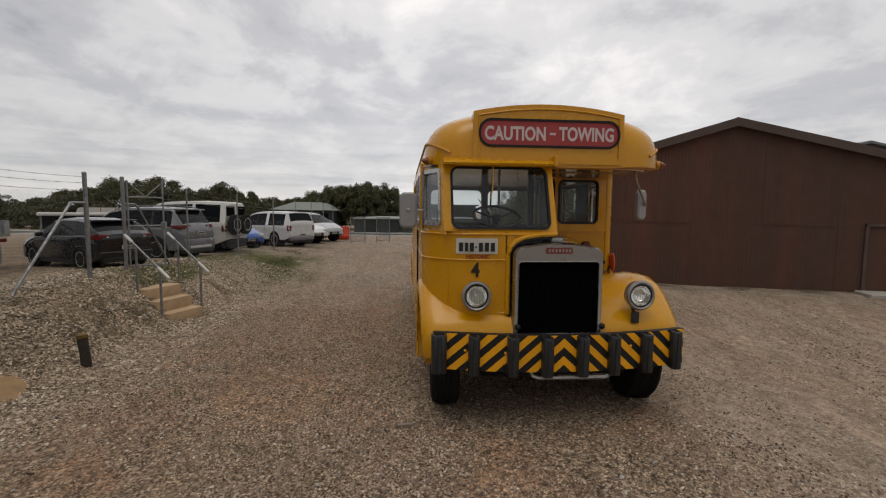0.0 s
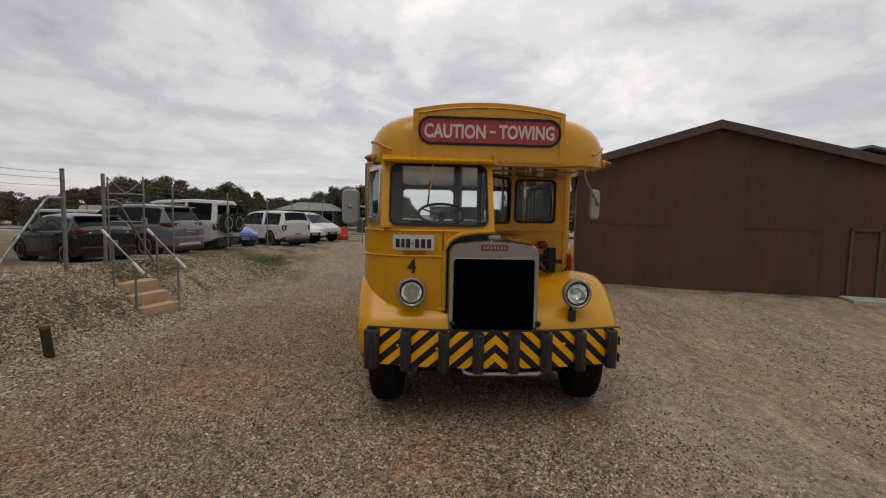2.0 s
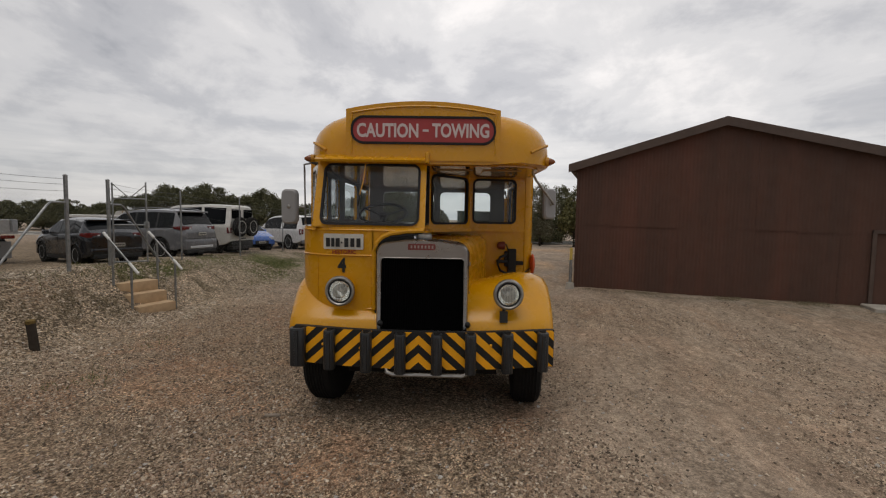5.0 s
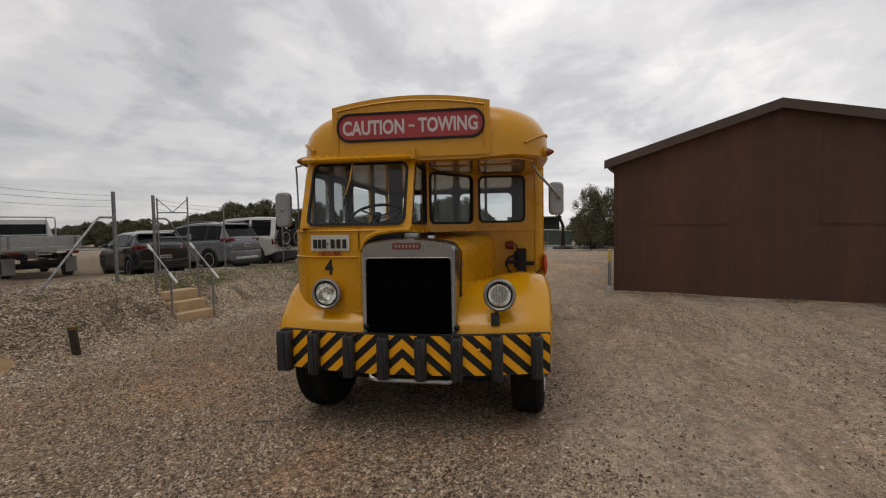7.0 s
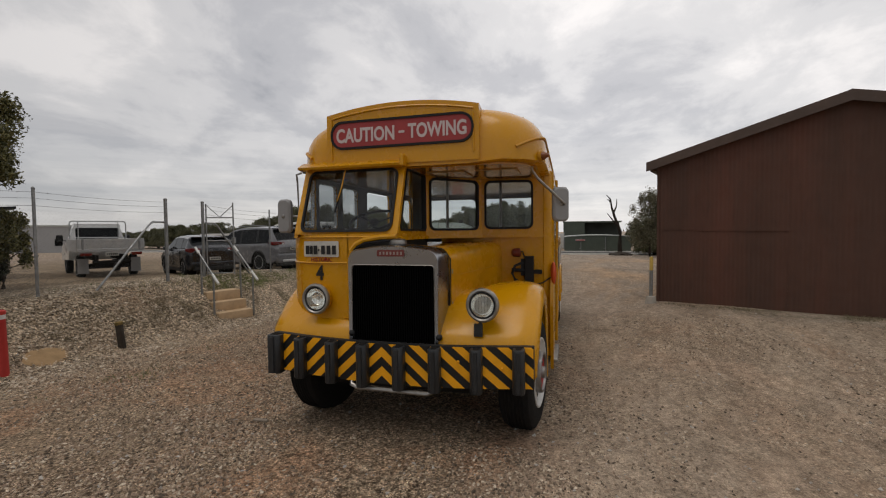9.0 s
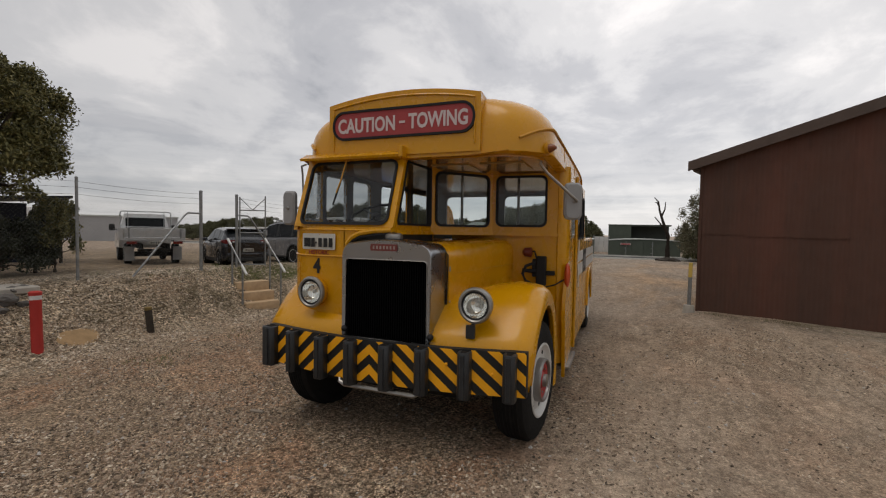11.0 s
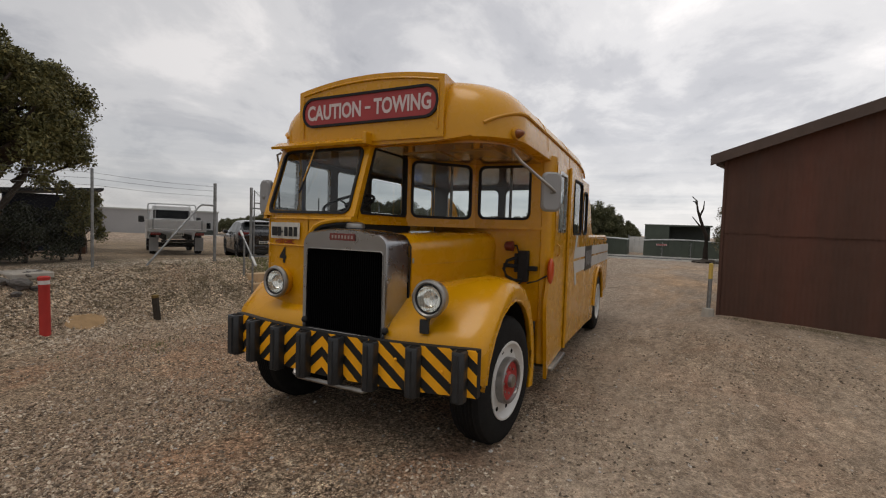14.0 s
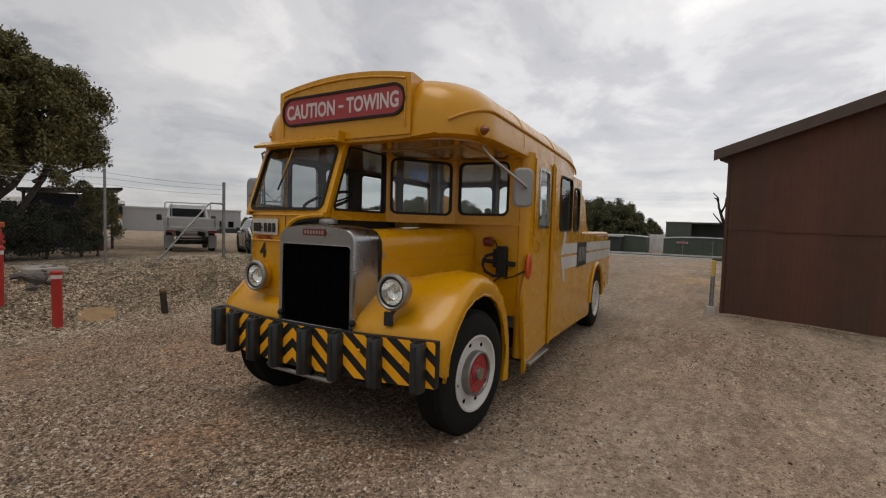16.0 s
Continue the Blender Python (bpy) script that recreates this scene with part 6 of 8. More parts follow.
def rock(x, y, r, flat=0.6):
    bm = bm_new()
    bmesh.ops.create_icosphere(bm, subdivisions=3, radius=1.0)
    for v in bm.verts:
        v.co *= 1 + 0.55 * noise.noise(v.co * 1.3 + Vector((x * 3, y * 3, 0))) + 0.22 * noise.noise(v.co * 3.7 + Vector((x, y, 4)))
        v.co = Vector((v.co.x * r, v.co.y * r * 0.8, v.co.z * r * flat))
    ob = part("rock", bm, M_ROCK, smooth=0)
    ob.location = (x, y, land(x, y) + r * flat * 0.25)
    ob.rotation_euler = (0, 0, x * 7 % 3)
    return tagged(ob, "rough dark grey rock on the bank", "rock", "rocks on the bank")


for x, y, r in ((-5.42, 0.18, 0.15), (-5.62, 0.34, 0.12), (-5.35, 0.36, 0.08), (-5.5, -0.02, 0.10), (-5.28, 0.08, 0.07), (-5.7, 0.52, 0.09)):
    rock(x, y, r)
bm = bm_new()
rows = []
for i in range(9):
    rr = 1.0 - i / 8.0
    row = []
    for j in range(28):
        a = 2 * math.pi * j / 28
        k = rr * (1 + 0.25 * noise.noise((math.cos(a) * 1.5, math.sin(a) * 1.5, 5)))
        x, y = -4.72 + 0.20 * k * math.cos(a), 0.72 + 0.32 * k * math.sin(a)
        row.append(Vector((x, y, land(x, y) - 0.012 + 0.05 * (1 - rr * rr) + 0.012 * noise.noise((x * 9, y * 9, 1)) * (1 - rr))))
    rows.append(row)
loft(bm, rows, cap=True)
ob = part("sand_mound", bm, M_SAND, smooth=80)
tagged(ob, "low mound of pale orange sand", "sand mound")
bm = bm_new()
box(bm, -0.075, 0.075, -0.018, 0.018, 0, 0.022, 0.006)
ob = part("wood_offcut", bm, plain("grey_offcut", (0.30, 0.25, 0.20), 0.9, 0.2, 0.3, 16))
ob.matrix_world = pose(-0.50, -0.06, land(-0.50, -0.06) + 0.002, 0, 2, 8)
tagged(ob, "short pale wooden offcut lying on gravel", "offcut")
# marker post by the shed
t = thing("marker_post", pose(4.22, 6.74, land(4.22, 6.74), -1.0, 0.8, 0), "steel marker post with a yellow top in concrete", "post")
bm = bm_new()
cyl(bm, (0, 0, 0), (0, 0, 0.72), 0.036, seg=14)
part("pipe", bm, M_GALV, t)
bm = bm_new()
cyl(bm, (0, 0, 0.72), (0, 0, 1.0), 0.037, seg=14)
lathe(bm, [(1.0, 0.037), (1.015, 0.03), (1.02, 0)], (0, 0, 0), (0, 0, 1), 14)
part("yellow_top", bm, plain("yellow_cap", (0.60, 0.42, 0.10), 0.6, 0.4, 0.2, 12), t)
bm = bm_new()
lathe(bm, [(-0.05, 0.12), (0.08, 0.105), (0.15, 0.095), (0.16, 0)], (0, 0, 0), (0, 0, 1), 8)
part("concrete_foot", bm, M_CONC, t)

# ---------------------------------------------------------------- vehicles of the car park
M_CARGLASS = Mat("car_glass", (0.005, 0.006, 0.007), 0.04, 0.0, 0.10).m
M_TRIM = plain("black_trim", (0.018, 0.018, 0.018), 0.6, 0.4, 0.3, 8)
M_ALLOY = paint("alloy_rim", (0.58, 0.59, 0.60), 0.3, 0.10)
M_RIMDK = plain("dark_rim_well", (0.03, 0.03, 0.032), 0.6, 0.3, 0.2, 8)
M_TAIL = Mat("tail_lens", (0.13, 0.012, 0.012), 0.12).m
M_HEADL = Mat("car_headlamp", (0.60, 0.62, 0.64), 0.12).m
HEAD = Vector((-0.80, 0.60, 0))
HEAD_UTE = Vector((-0.88, 0.476, 0))


def car_wheel(name_parent, x, side, half, r, rim_mat):
    bm = bm_new()
    w = 0.11
    lathe(bm, [(-w, r * 0.66), (-w, r * 0.9), (-w * 0.7, r), (w * 0.7, r), (w, r * 0.9), (w, r * 0.66)], (x, side * (half - w), r), (0, side, 0), 24)
    ty = part("wheel", bm, M_TYRE, name_parent)
    bm = bm_new()
    lathe(bm, [(w * 0.6, r * 0.68), (w, r * 0.66), (w * 0.95, r * 0.58), (w * 0.45, r * 0.5), (w * 0.7, r * 0.18), (w * 0.75, 0.0)], (x, side * (half - w), r), (0, side, 0), 20)
    plain_rim = rim_mat is not M_ALLOY
    rim = part("rim", bm, rim_mat if plain_rim else M_RIMDK, ty)
    if plain_rim:
        return
    bm = bm_new()
    mid = Vector((x, side * (half - w), r))
    out = Vector((0, side, 0))
    lathe(bm, [(w * 0.86, r * 0.68), (w * 1.02, r * 0.67), (w * 0.98, r * 0.60), (w * 0.80, r * 0.60)], mid, out, 24)
    lathe(bm, [(w * 0.6, r * 0.17), (w * 0.96, r * 0.15), (w * 1.0, 0.0)], mid, out, 12)
    for k in range(5):
        a = 2 * math.pi * k / 5 + 0.3
        c, sn = math.cos(a), math.sin(a)
        p = lambda rr, off, d: mid + Vector((rr * c - off * sn, side * w * d, rr * sn + off * c))
        inner, outer = [[bm.verts.new(p(rr, off * q, d)) for off, d in ((-0.034, 0.75), (-0.028, dd), (0.028, dd), (0.034, 0.75))] for rr, dd, q in ((r * 0.10, 0.90, 0.9), (r * 0.63, 0.99, 1.35))]
        bridge(bm, inner, outer, False)
    part("spokes", bm, rim_mat, rim, smooth=0)


def along(keys, x):
    """A line through (x, value) keys, eased between them."""
    if x <= keys[0][0]:
        return keys[0][1]
    for (a, p), (b, q) in zip(keys, keys[1:]):
        if x <= b:
            return p + (q - p) * (x - a) / max(b - a, 1e-6)
    return keys[-1][1]


def car(name, label, at, heading, half, paint_mat, top, belt, sides, front_glass, rear_glass, wheels, r, tail, size_k=0.93, rim=None, sill=0.22, lean_in=0.32, trim=None, front_lamps=False, grille=False, round_ends=0.16):
    """A car from its side lines: top and belt are keys of (x, height), x forward; sides, front_glass and rear_glass are spans of x that are glazed."""
    x0, y0 = at
    root = thing(name, Matrix.Translation((x0, y0, land(x0, y0))) @ Matrix.Rotation(math.atan2(heading.y, heading.x), 4, "Z") @ Matrix.Diagonal((size_k, size_k, size_k * 1.05, 1)), label, "vehicle", "vehicles in the car park")
    xa, xb = top[0][0], top[-1][0]
    ra = r * 1.16
    rounds = [wx + ra * math.sin(math.pi * k / 16) for wx in wheels for k in range(-8, 9)]
    cuts = sorted({round(v, 3) for v in [xa + (xb - xa) * i / 54 for i in range(55)] + [k for k, _ in top] + [v for sp in sides for v in sp] + list(front_glass) + list(rear_glass) + rounds})

    def wide(x):
        return half * (1 - round_ends * max(0.0, 1 - min(x - xa, xb - x) / 0.55) ** 2.2)

    grid = []
    for x in cuts:
        e = min(x - xa, xb - x)
        w = wide(x)
        T, B = along(top, x), min(along(belt, x), along(top, x) - 0.02)
        low = sill + 0.16 * max(0.0, 1 - e / 0.5) ** 2
        for wx in wheels:
            if abs(x - wx) <= ra:
                low = max(low, r + math.sqrt(max(0.0, ra * ra - (x - wx) ** 2)))
        h = T - B
        d = B - low
        wr = w * 0.97 - lean_in * min(h, 0.75) - 0.02
        ring_ = [(w * 0.90, low), (w * 0.985, low + 0.02), (w * 0.99, low + d * 0.25), (w * 0.975, low + d * 0.48), (w, low + d * 0.74), (w * 0.985, B - 0.03), (w * 0.955, B)]
        ring_ += [(w * 0.955 + (wr - w * 0.955) * 0.9, B + h * 0.86), (wr - 0.035, T - 0.02 * min(1, h * 4)), (wr * 0.5, T + 0.015), (0.0, T + 0.022)]
        grid.append(ring_)
    body, glazing, pillars = bm_new(), [], {}
    n = len(grid[0])
    for side in (-1, 1):
        P = [[Vector((x, side * y, z)) for y, z in g] for x, g in zip(cuts, grid)]
        V = [[body.verts.new(p) for p in row] for row in P]
        for i in range(len(cuts) - 1):
            mx = (cuts[i] + cuts[i + 1]) / 2
            for j in range(n - 1):
                q = (P[i][j], P[i + 1][j], P[i + 1][j + 1], P[i][j + 1])
                if j == 6 and any(a < mx < b for a, b in sides):
                    k = [i2 for i2, (a, b) in enumerate(sides) if a < mx < b][0]
                    glazing.append((("side_window", side, k), q))
                elif j == 6 and any(a[1] < mx < b[0] and b[0] - a[1] < 0.11 for a, b in zip(sides, sides[1:])):
                    k = [i2 for i2, (a, _) in enumerate(sides) if a < mx][-1]
                    pillars.setdefault((side, k), []).append(q)
                elif j >= 8 and front_glass[0] < mx < front_glass[1]:
                    glazing.append((("windscreen", 0, 0), q))
                elif j >= 8 and rear_glass[0] < mx < rear_glass[1]:
                    glazing.append((("rear_window", 0, 0), q))
                else:
                    body.faces.new((V[i][j], V[i + 1][j], V[i + 1][j + 1], V[i][j + 1]))
        for row in (V[0], V[-1]):
            mid = [body.verts.new((row[0].co.x, 0, v.co.z)) for v in row]
            bridge(body, row, mid, False)
    bmesh.ops.remove_doubles(body, verts=body.verts[:], dist=0.001)
    part("body", body, paint_mat, root, smooth=38)
    for quads in pillars.values():
        bm = bm_new()
        for q in quads:
            bm.faces.new([bm.verts.new(p) for p in q])
        bmesh.ops.remove_doubles(bm, verts=bm.verts[:], dist=0.001)
        part("window_pillar", bm, M_TRIM, root)
    keys = []
    for key, _ in glazing:
        if key not in keys:
            keys.append(key)
    for key in keys:
        bm = bm_new()
        for k2, q in glazing:
            if k2 == key:
                bm.faces.new([bm.verts.new(p) for p in q])
        bmesh.ops.remove_doubles(bm, verts=bm.verts[:], dist=0.001)
        part(key[0], bm, M_CARGLASS, root, smooth=60)
    for side in (-1, 1):
        bm = bm_new()
        a, b = sides[0][0], sides[-1][1]
        steps = [a + (b - a) * k / 12 for k in range(13)]
        tube(bm, [(x, side * (wide(x) * 0.955 + 0.006), along(belt, x) + 0.004) for x in steps], 0.013, 5)
        part("window_strip", bm, tail.get("strip", M_TRIM), root)
        bm = bm_new()
        box(bm, wheels[1] + ra + 0.02, wheels[0] - ra - 0.02, side * half * 0.93 - 0.05, side * half * 0.93 + 0.05, sill - 0.05, sill + 0.10, 0.02)
        part("rocker_panel", bm, trim or M_TRIM, root)
        if tail.get("rails"):
            bm = bm_new()
            xs = [sides[0][0] + 0.1 + (sides[-1][1] - sides[0][0] - 0.7) * k / 8 for k in range(9)]
            tube(bm, [(x, side * (half * 0.97 - lean_in * 0.7 - 0.05), along(top, x) + (0.055 if 0 < k < 8 else 0.0)) for k, x in enumerate(xs)], 0.018, 6)
            part("roof_rail", bm, M_GUN, root)
    if tail.get("spoiler"):
        sx, sz = tail["spoiler"]
        bm = bm_new()
        box(bm, sx - 0.16, sx + 0.16, -half * 0.70, half * 0.70, sz - 0.015, sz + 0.035, 0.014, 2)
        part("roof_spoiler", bm, paint_mat, root)
    bm = bm_new()
    box(bm, xa + 0.35, xb - 0.35, -half * 0.78, half * 0.78, sill - 0.02, 0.62)
    part("underbody", bm, M_DARK, root)
    for x in wheels:
        for side in (-1, 1):
            bm = bm_new()
            tube(bm, [Vector((x + ra * math.cos(a), side * wide(x + ra * math.cos(a)) * 0.984, r + ra * math.sin(a))) for a in [math.pi * k / 14 for k in range(15)]], 0.024 if trim else 0.011, 6)
            part("arch_lip", bm, trim or paint_mat, root)
            bm = bm_new()
            lathe(bm, [(0.0, ra * 0.99), (0.34, ra * 0.99), (0.34, 0.0)], (x, side * half * 0.95, r), (0, -side, 0), 20)
            part("wheel_well", bm, M_DARK, root)
            car_wheel(root, x, side, half - 0.01, r, rim or M_ALLOY)
    bm = bm_new()
    box(bm, xa - 0.03, xa + 0.22, -half * 0.86, half * 0.86, 0.36, tail.get("bz", 0.56), 0.045, 2)
    part("rear_bumper", bm, tail.get("bumper", paint_mat), root)
    bm = bm_new()
    box(bm, xa - 0.035, xa + 0.25, -half * 0.8, half * 0.8, 0.24, 0.37, 0.02)
    part("bumper_skirt", bm, M_TRIM, root)
    bz = tail.get("bz", 0.56)
    bm = bm_new()
    tube(bm, [(xa - 0.012, -half * 0.72, bz + 0.03), (xa - 0.012, half * 0.72, bz + 0.03)], 0.007, 5)
    part("tailgate_seam", bm, M_TRIM, root)
    if tail.get("insert"):
        bm = bm_new()
        box(bm, xa - 0.045, xa + 0.05, -half * 0.62, half * 0.62, 0.40, 0.50, 0.02)
        part("bumper_insert", bm, M_ALLOY, root, "bright silver bumper insert")
    for side in (-1, 1):
        bm = bm_new()
        w, h, z, x = tail["w"], tail["h"], tail["z"], tail.get("x", xa)
        ls = tail.get("wrap", 0.26)
        outer = [(x - 0.022, wide(xa) - w, 0.18), (x - 0.022, wide(xa) * 0.96, 0.0), (x + 0.10, wide(x + 0.10) + 0.014, 0.0), (x + ls, wide(x + ls) + 0.010, 0.30)]
        rings = []
        for px, py, cut in outer:
            rings.append([Vector((px, side * py, z + h * cut)), Vector((px, side * py, z + h * (1 - cut * 0.4))), Vector((px + 0.10, side * (py - 0.06), z + h * (1 - cut * 0.4))), Vector((px + 0.10, side * (py - 0.06), z + h * cut))])
        loft(bm, rings)
        part("tail_lamp", bm, M_TAIL, root, "red tail lamp", bevel=0.012)
        bm = bm_new()
        box(bm, x - 0.030, x - 0.010, side * (wide(xa) - w * 0.78) - w * 0.13, side * (wide(xa) - w * 0.78) + w * 0.13, z + h * 0.28, z + h * 0.62, 0.006)
        part("clear_lens", bm, M_HEADL, root)
        if front_lamps:
            bm = bm_new()
            m = Matrix.Translation((xb - 0.17, side * (half * 0.72), tail.get("fz", 0.66))) @ Matrix.Rotation(side * -0.5, 4, "Z")
            bmesh.ops.create_cube(bm, size=1.0, matrix=m @ Matrix.Diagonal((0.30, 0.30, 0.14, 1)))
            part("headlamp", bm, M_HEADL, root, bevel=0.03)
        bm = bm_new()
        mx, mz = sides[-1][1] - 0.10, along(belt, sides[-1][1]) + 0.06
        box(bm, mx - 0.06, mx + 0.07, side * (half + 0.08) - 0.09, side * (half + 0.08) + 0.09, mz - 0.07, mz + 0.07, 0.03)
        part("door_mirror", bm, paint_mat, root)
        for a, b in sides[-2:]:
            bm = bm_new()
            hz = along(belt, a) - 0.14
            box(bm, a + 0.06, a + 0.24, side * half - 0.012, side * half + 0.016, hz, hz + 0.025, 0.004)
            part("door_handle", bm, paint_mat, root)
            bm = bm_new()
            tube(bm, [(a, side * half * 1.001, along(belt, a) - 0.06), (a, side * half * 1.001, sill + 0.14)], 0.005, 4)
            part("door_seam", bm, M_TRIM, root)
    if grille:
        bm = bm_new()
        box(bm, xb - 0.08, xb + 0.012, -half * 0.45, half * 0.45, 0.36, 0.56, 0.03)
        part("grille", bm, M_TRIM, root)
    zp = tail.get("plate", 0.72)
    for xx, s in ((xa - 0.02, -1), (xb, 1)):
        bm = bm_new()
        box(bm, xx + s * 0.03 - 0.008, xx + s * 0.03 + 0.008, -0.19, 0.19, zp, zp + 0.11)
        pl = part("number_plate", bm, M_PLATE, root, "white plate with plain bars")
        bm = bm_new()
        for k in range(6):
            box(bm, xx + s * 0.042 - 0.004, xx + s * 0.042 + 0.004, -0.16 + 0.056 * k, -0.125 + 0.056 * k, zp + 0.025, zp + 0.085)
        part("plate_bar", bm, M_INK, pl)
    return root


M_C_DARK = paint("charcoal_car_paint", (0.015, 0.0165, 0.020), 0.18, 0.01, 0.4, 0.5)
M_C_GREY = paint("grey_car_paint", (0.15, 0.153, 0.162), 0.2, 0.06, 0.5, 0.5)
M_C_WHITE = paint("white_car_paint", (0.66, 0.66, 0.65), 0.28, 0.06, 0.5, 0.5)
M_C_CREAM = paint("cream_car_paint", (0.60, 0.59, 0.55), 0.35, 0.08)
M_C_BLUE = paint("blue_car_paint", (0.02, 0.10, 0.38), 0.22, 0.05, 0.5, 0.6)
M_C_SILV = paint("silver_car_paint", (0.42, 0.43, 0.44), 0.28, 0.06, 0.5, 0.5)
M_GUN = metal("dull_silver_bumper", (0.30, 0.31, 0.32), 0.45, 0.3)

# charcoal hatchback
car("hatchback", "charcoal hatchback parked nose away behind the fence", (-7.52, 6.28), Vector((-0.872, 0.49, 0)), 0.88, M_C_DARK,
    [(-2.14, 0.90), (-2.10, 1.02), (-1.95, 1.10), (-1.45, 1.40), (-0.9, 1.46), (-0.2, 1.475), (0.3, 1.42), (1.15, 0.98), (1.6, 0.90), (2.05, 0.76), (2.22, 0.58)],
    [(-2.14, 0.88), (-1.6, 1.02), (1.2, 0.92), (2.22, 0.55)],
    [(-1.55, -1.05), (-0.98, -0.12), (-0.05, 0.78)], (0.34, 1.12), (-1.92, -1.50), (1.35, -1.30), 0.32, {"w": 0.27, "h": 0.15, "z": 0.88, "plate": 0.60, "x": -2.10, "wrap": 0.40, "spoiler": (-1.50, 1.40)}, 0.68)
# grey sport utility wagon
car("wagon", "grey sport utility wagon parked behind the fence", (-8.15, 9.45), Vector((-0.975, 0.222, 0)), 0.94, M_C_GREY,
    [(-2.46, 0.98), (-2.42, 1.12), (-2.34, 1.24), (-2.02, 1.72), (-1.9, 1.79), (-1.0, 1.83), (0.0, 1.80), (0.55, 1.70), (1.30, 1.17), (1.8, 1.12), (2.3, 1.0), (2.46, 0.78)],
    [(-2.46, 0.95), (-2.0, 1.16), (1.35, 1.08), (2.46, 0.75)],
    [(-1.98, -1.25), (-1.18, -0.22), (-0.14, 0.92)], (0.58, 1.27), (-2.32, -2.03), (1.45, -1.40), 0.39, {"w": 0.36, "h": 0.14, "z": 1.08, "plate": 0.88, "x": -2.40, "bz": 0.74, "rails": True, "wrap": 0.34, "insert": True, "spoiler": (-2.05, 1.74)}, 0.765, trim=M_TRIM, sill=0.34, lean_in=0.26)
# white long four-wheel drive with two spare wheels
root = car("four_wheel_drive", "white long-wheelbase four-wheel drive with two spare wheels", (-8.05, 11.65), Vector((-0.985, 0.173, 0)), 0.88, M_C_CREAM,
    [(-2.42, 1.30), (-2.41, 1.95), (-2.32, 2.03), (-1.2, 2.07), (0.3, 2.02), (0.55, 1.96), (0.98, 1.30), (1.9, 1.22), (2.3, 1.12), (2.40, 0.9)],
    [(-2.42, 1.27), (0.9, 1.24), (2.40, 0.88)],
    [(-2.20, -1.15), (-1.02, -0.10), (0.0, 0.72)], (0.58, 0.96), (-1.0, -1.0), (1.5, -1.45), 0.41, {"w": 0.13, "h": 0.24, "z": 0.90, "plate": 0.62, "bumper": M_TRIM, "wrap": 0.12}, 0.80, rim=M_WHITE, sill=0.42, lean_in=0.14, round_ends=0.05)
for y in (-0.40, 0.40):
    bm = bm_new()
    lathe(bm, [(-0.11, 0.26), (-0.11, 0.36), (-0.08, 0.40), (0.08, 0.40), (0.11, 0.36), (0.11, 0.26)], (-2.60, y, 1.16), (-1, 0, 0), 24)
    sp = part("spare_wheel", bm, M_TYRE, root)
    bm = bm_new()
    lathe(bm, [(0.06, 0.27), (0.115, 0.26), (0.10, 0.20), (0.07, 0.10), (0.10, 0.08), (0.10, 0.0)], (-2.60, y, 1.16), (-1, 0, 0), 20)
    part("rim", bm, M_C_CREAM, sp)
    bm = bm_new()
    box(bm, -2.44, -2.40, y - 0.30, y + 0.30, 1.50, 1.88, 0.02)
    part("rear_window", bm, M_CARGLASS, root)
    bm = bm_new()
    tube(bm, [(-2.40, y, 1.16), (-2.55, y, 1.16)], 0.05, 6)
    part("carrier_arm", bm, M_TRIM, root)
# blue hatchback, nose towards the fence
car("hatchback", "bright blue hatchback parked nose to the fence", (-7.7, 14.6), -HEAD, 0.85, M_C_BLUE,
    [(-1.95, 0.90), (-1.90, 1.02), (-1.78, 1.10), (-1.30, 1.38), (-0.7, 1.45), (-0.2, 1.46), (0.25, 1.40), (1.02, 0.97), (1.45, 0.88), (1.85, 0.74), (1.98, 0.56)],
    [(-1.95, 0.88), (-1.4, 1.0), (1.05, 0.91), (1.98, 0.53)],
    [(-1.40, -0.95), (-0.88, -0.12), (-0.05, 0.68)], (0.28, 1.0), (-1.75, -1.35), (1.2, -1.2), 0.31, {"w": 0.25, "h": 0.15, "z": 0.84, "plate": 0.42}, 0.80, front_lamps=True, grille=True)
# white dual-cab utility with a canopy
car("utility_truck", "white dual-cab utility with a fitted canopy", (-6.75, 17.3), HEAD, 0.94, M_C_WHITE,
    [(-2.64, 1.16), (-2.62, 1.30), (-2.40, 1.78), (-1.0, 1.82), (-0.4, 1.82), (0.2, 1.79), (0.65, 1.69), (1.38, 1.14), (1.9, 1.08), (2.45, 0.97), (2.62, 0.75)],
    [(-2.64, 1.13), (1.4, 1.08), (2.62, 0.72)],
    [(-2.25, -0.95), (-0.72, -0.02), (0.06, 0.98)], (0.68, 1.35), (-2.60, -2.42), (1.6, -1.5), 0.39, {"w": 0.15, "h": 0.28, "z": 0.84, "plate": 0.60, "bumper": M_GUN, "wrap": 0.14}, 0.82, sill=0.38, lean_in=0.24, round_ends=0.08)
# white sedan and silver people mover beyond
car("sedan", "white sedan parked nose to the fence", (-6.6, 19.9), -HEAD, 0.92, M_C_WHITE,
    [(-2.40, 0.85), (-2.30, 1.0), (-1.85, 1.04), (-1.15, 1.38), (-0.4, 1.45), (0.3, 1.38), (1.15, 0.97), (1.75, 0.87), (2.25, 0.72), (2.40, 0.55)],
    [(-2.40, 0.83), (-1.9, 0.98), (1.2, 0.91), (2.40, 0.52)],
    [(-1.25, -0.72), (-0.66, 0.02), (0.08, 0.80)], (0.34, 1.12), (-1.80, -1.2), (1.45, -1.4), 0.33, {"w": 0.35, "h": 0.14, "z": 0.84, "plate": 0.42}, front_lamps=True, grille=True)
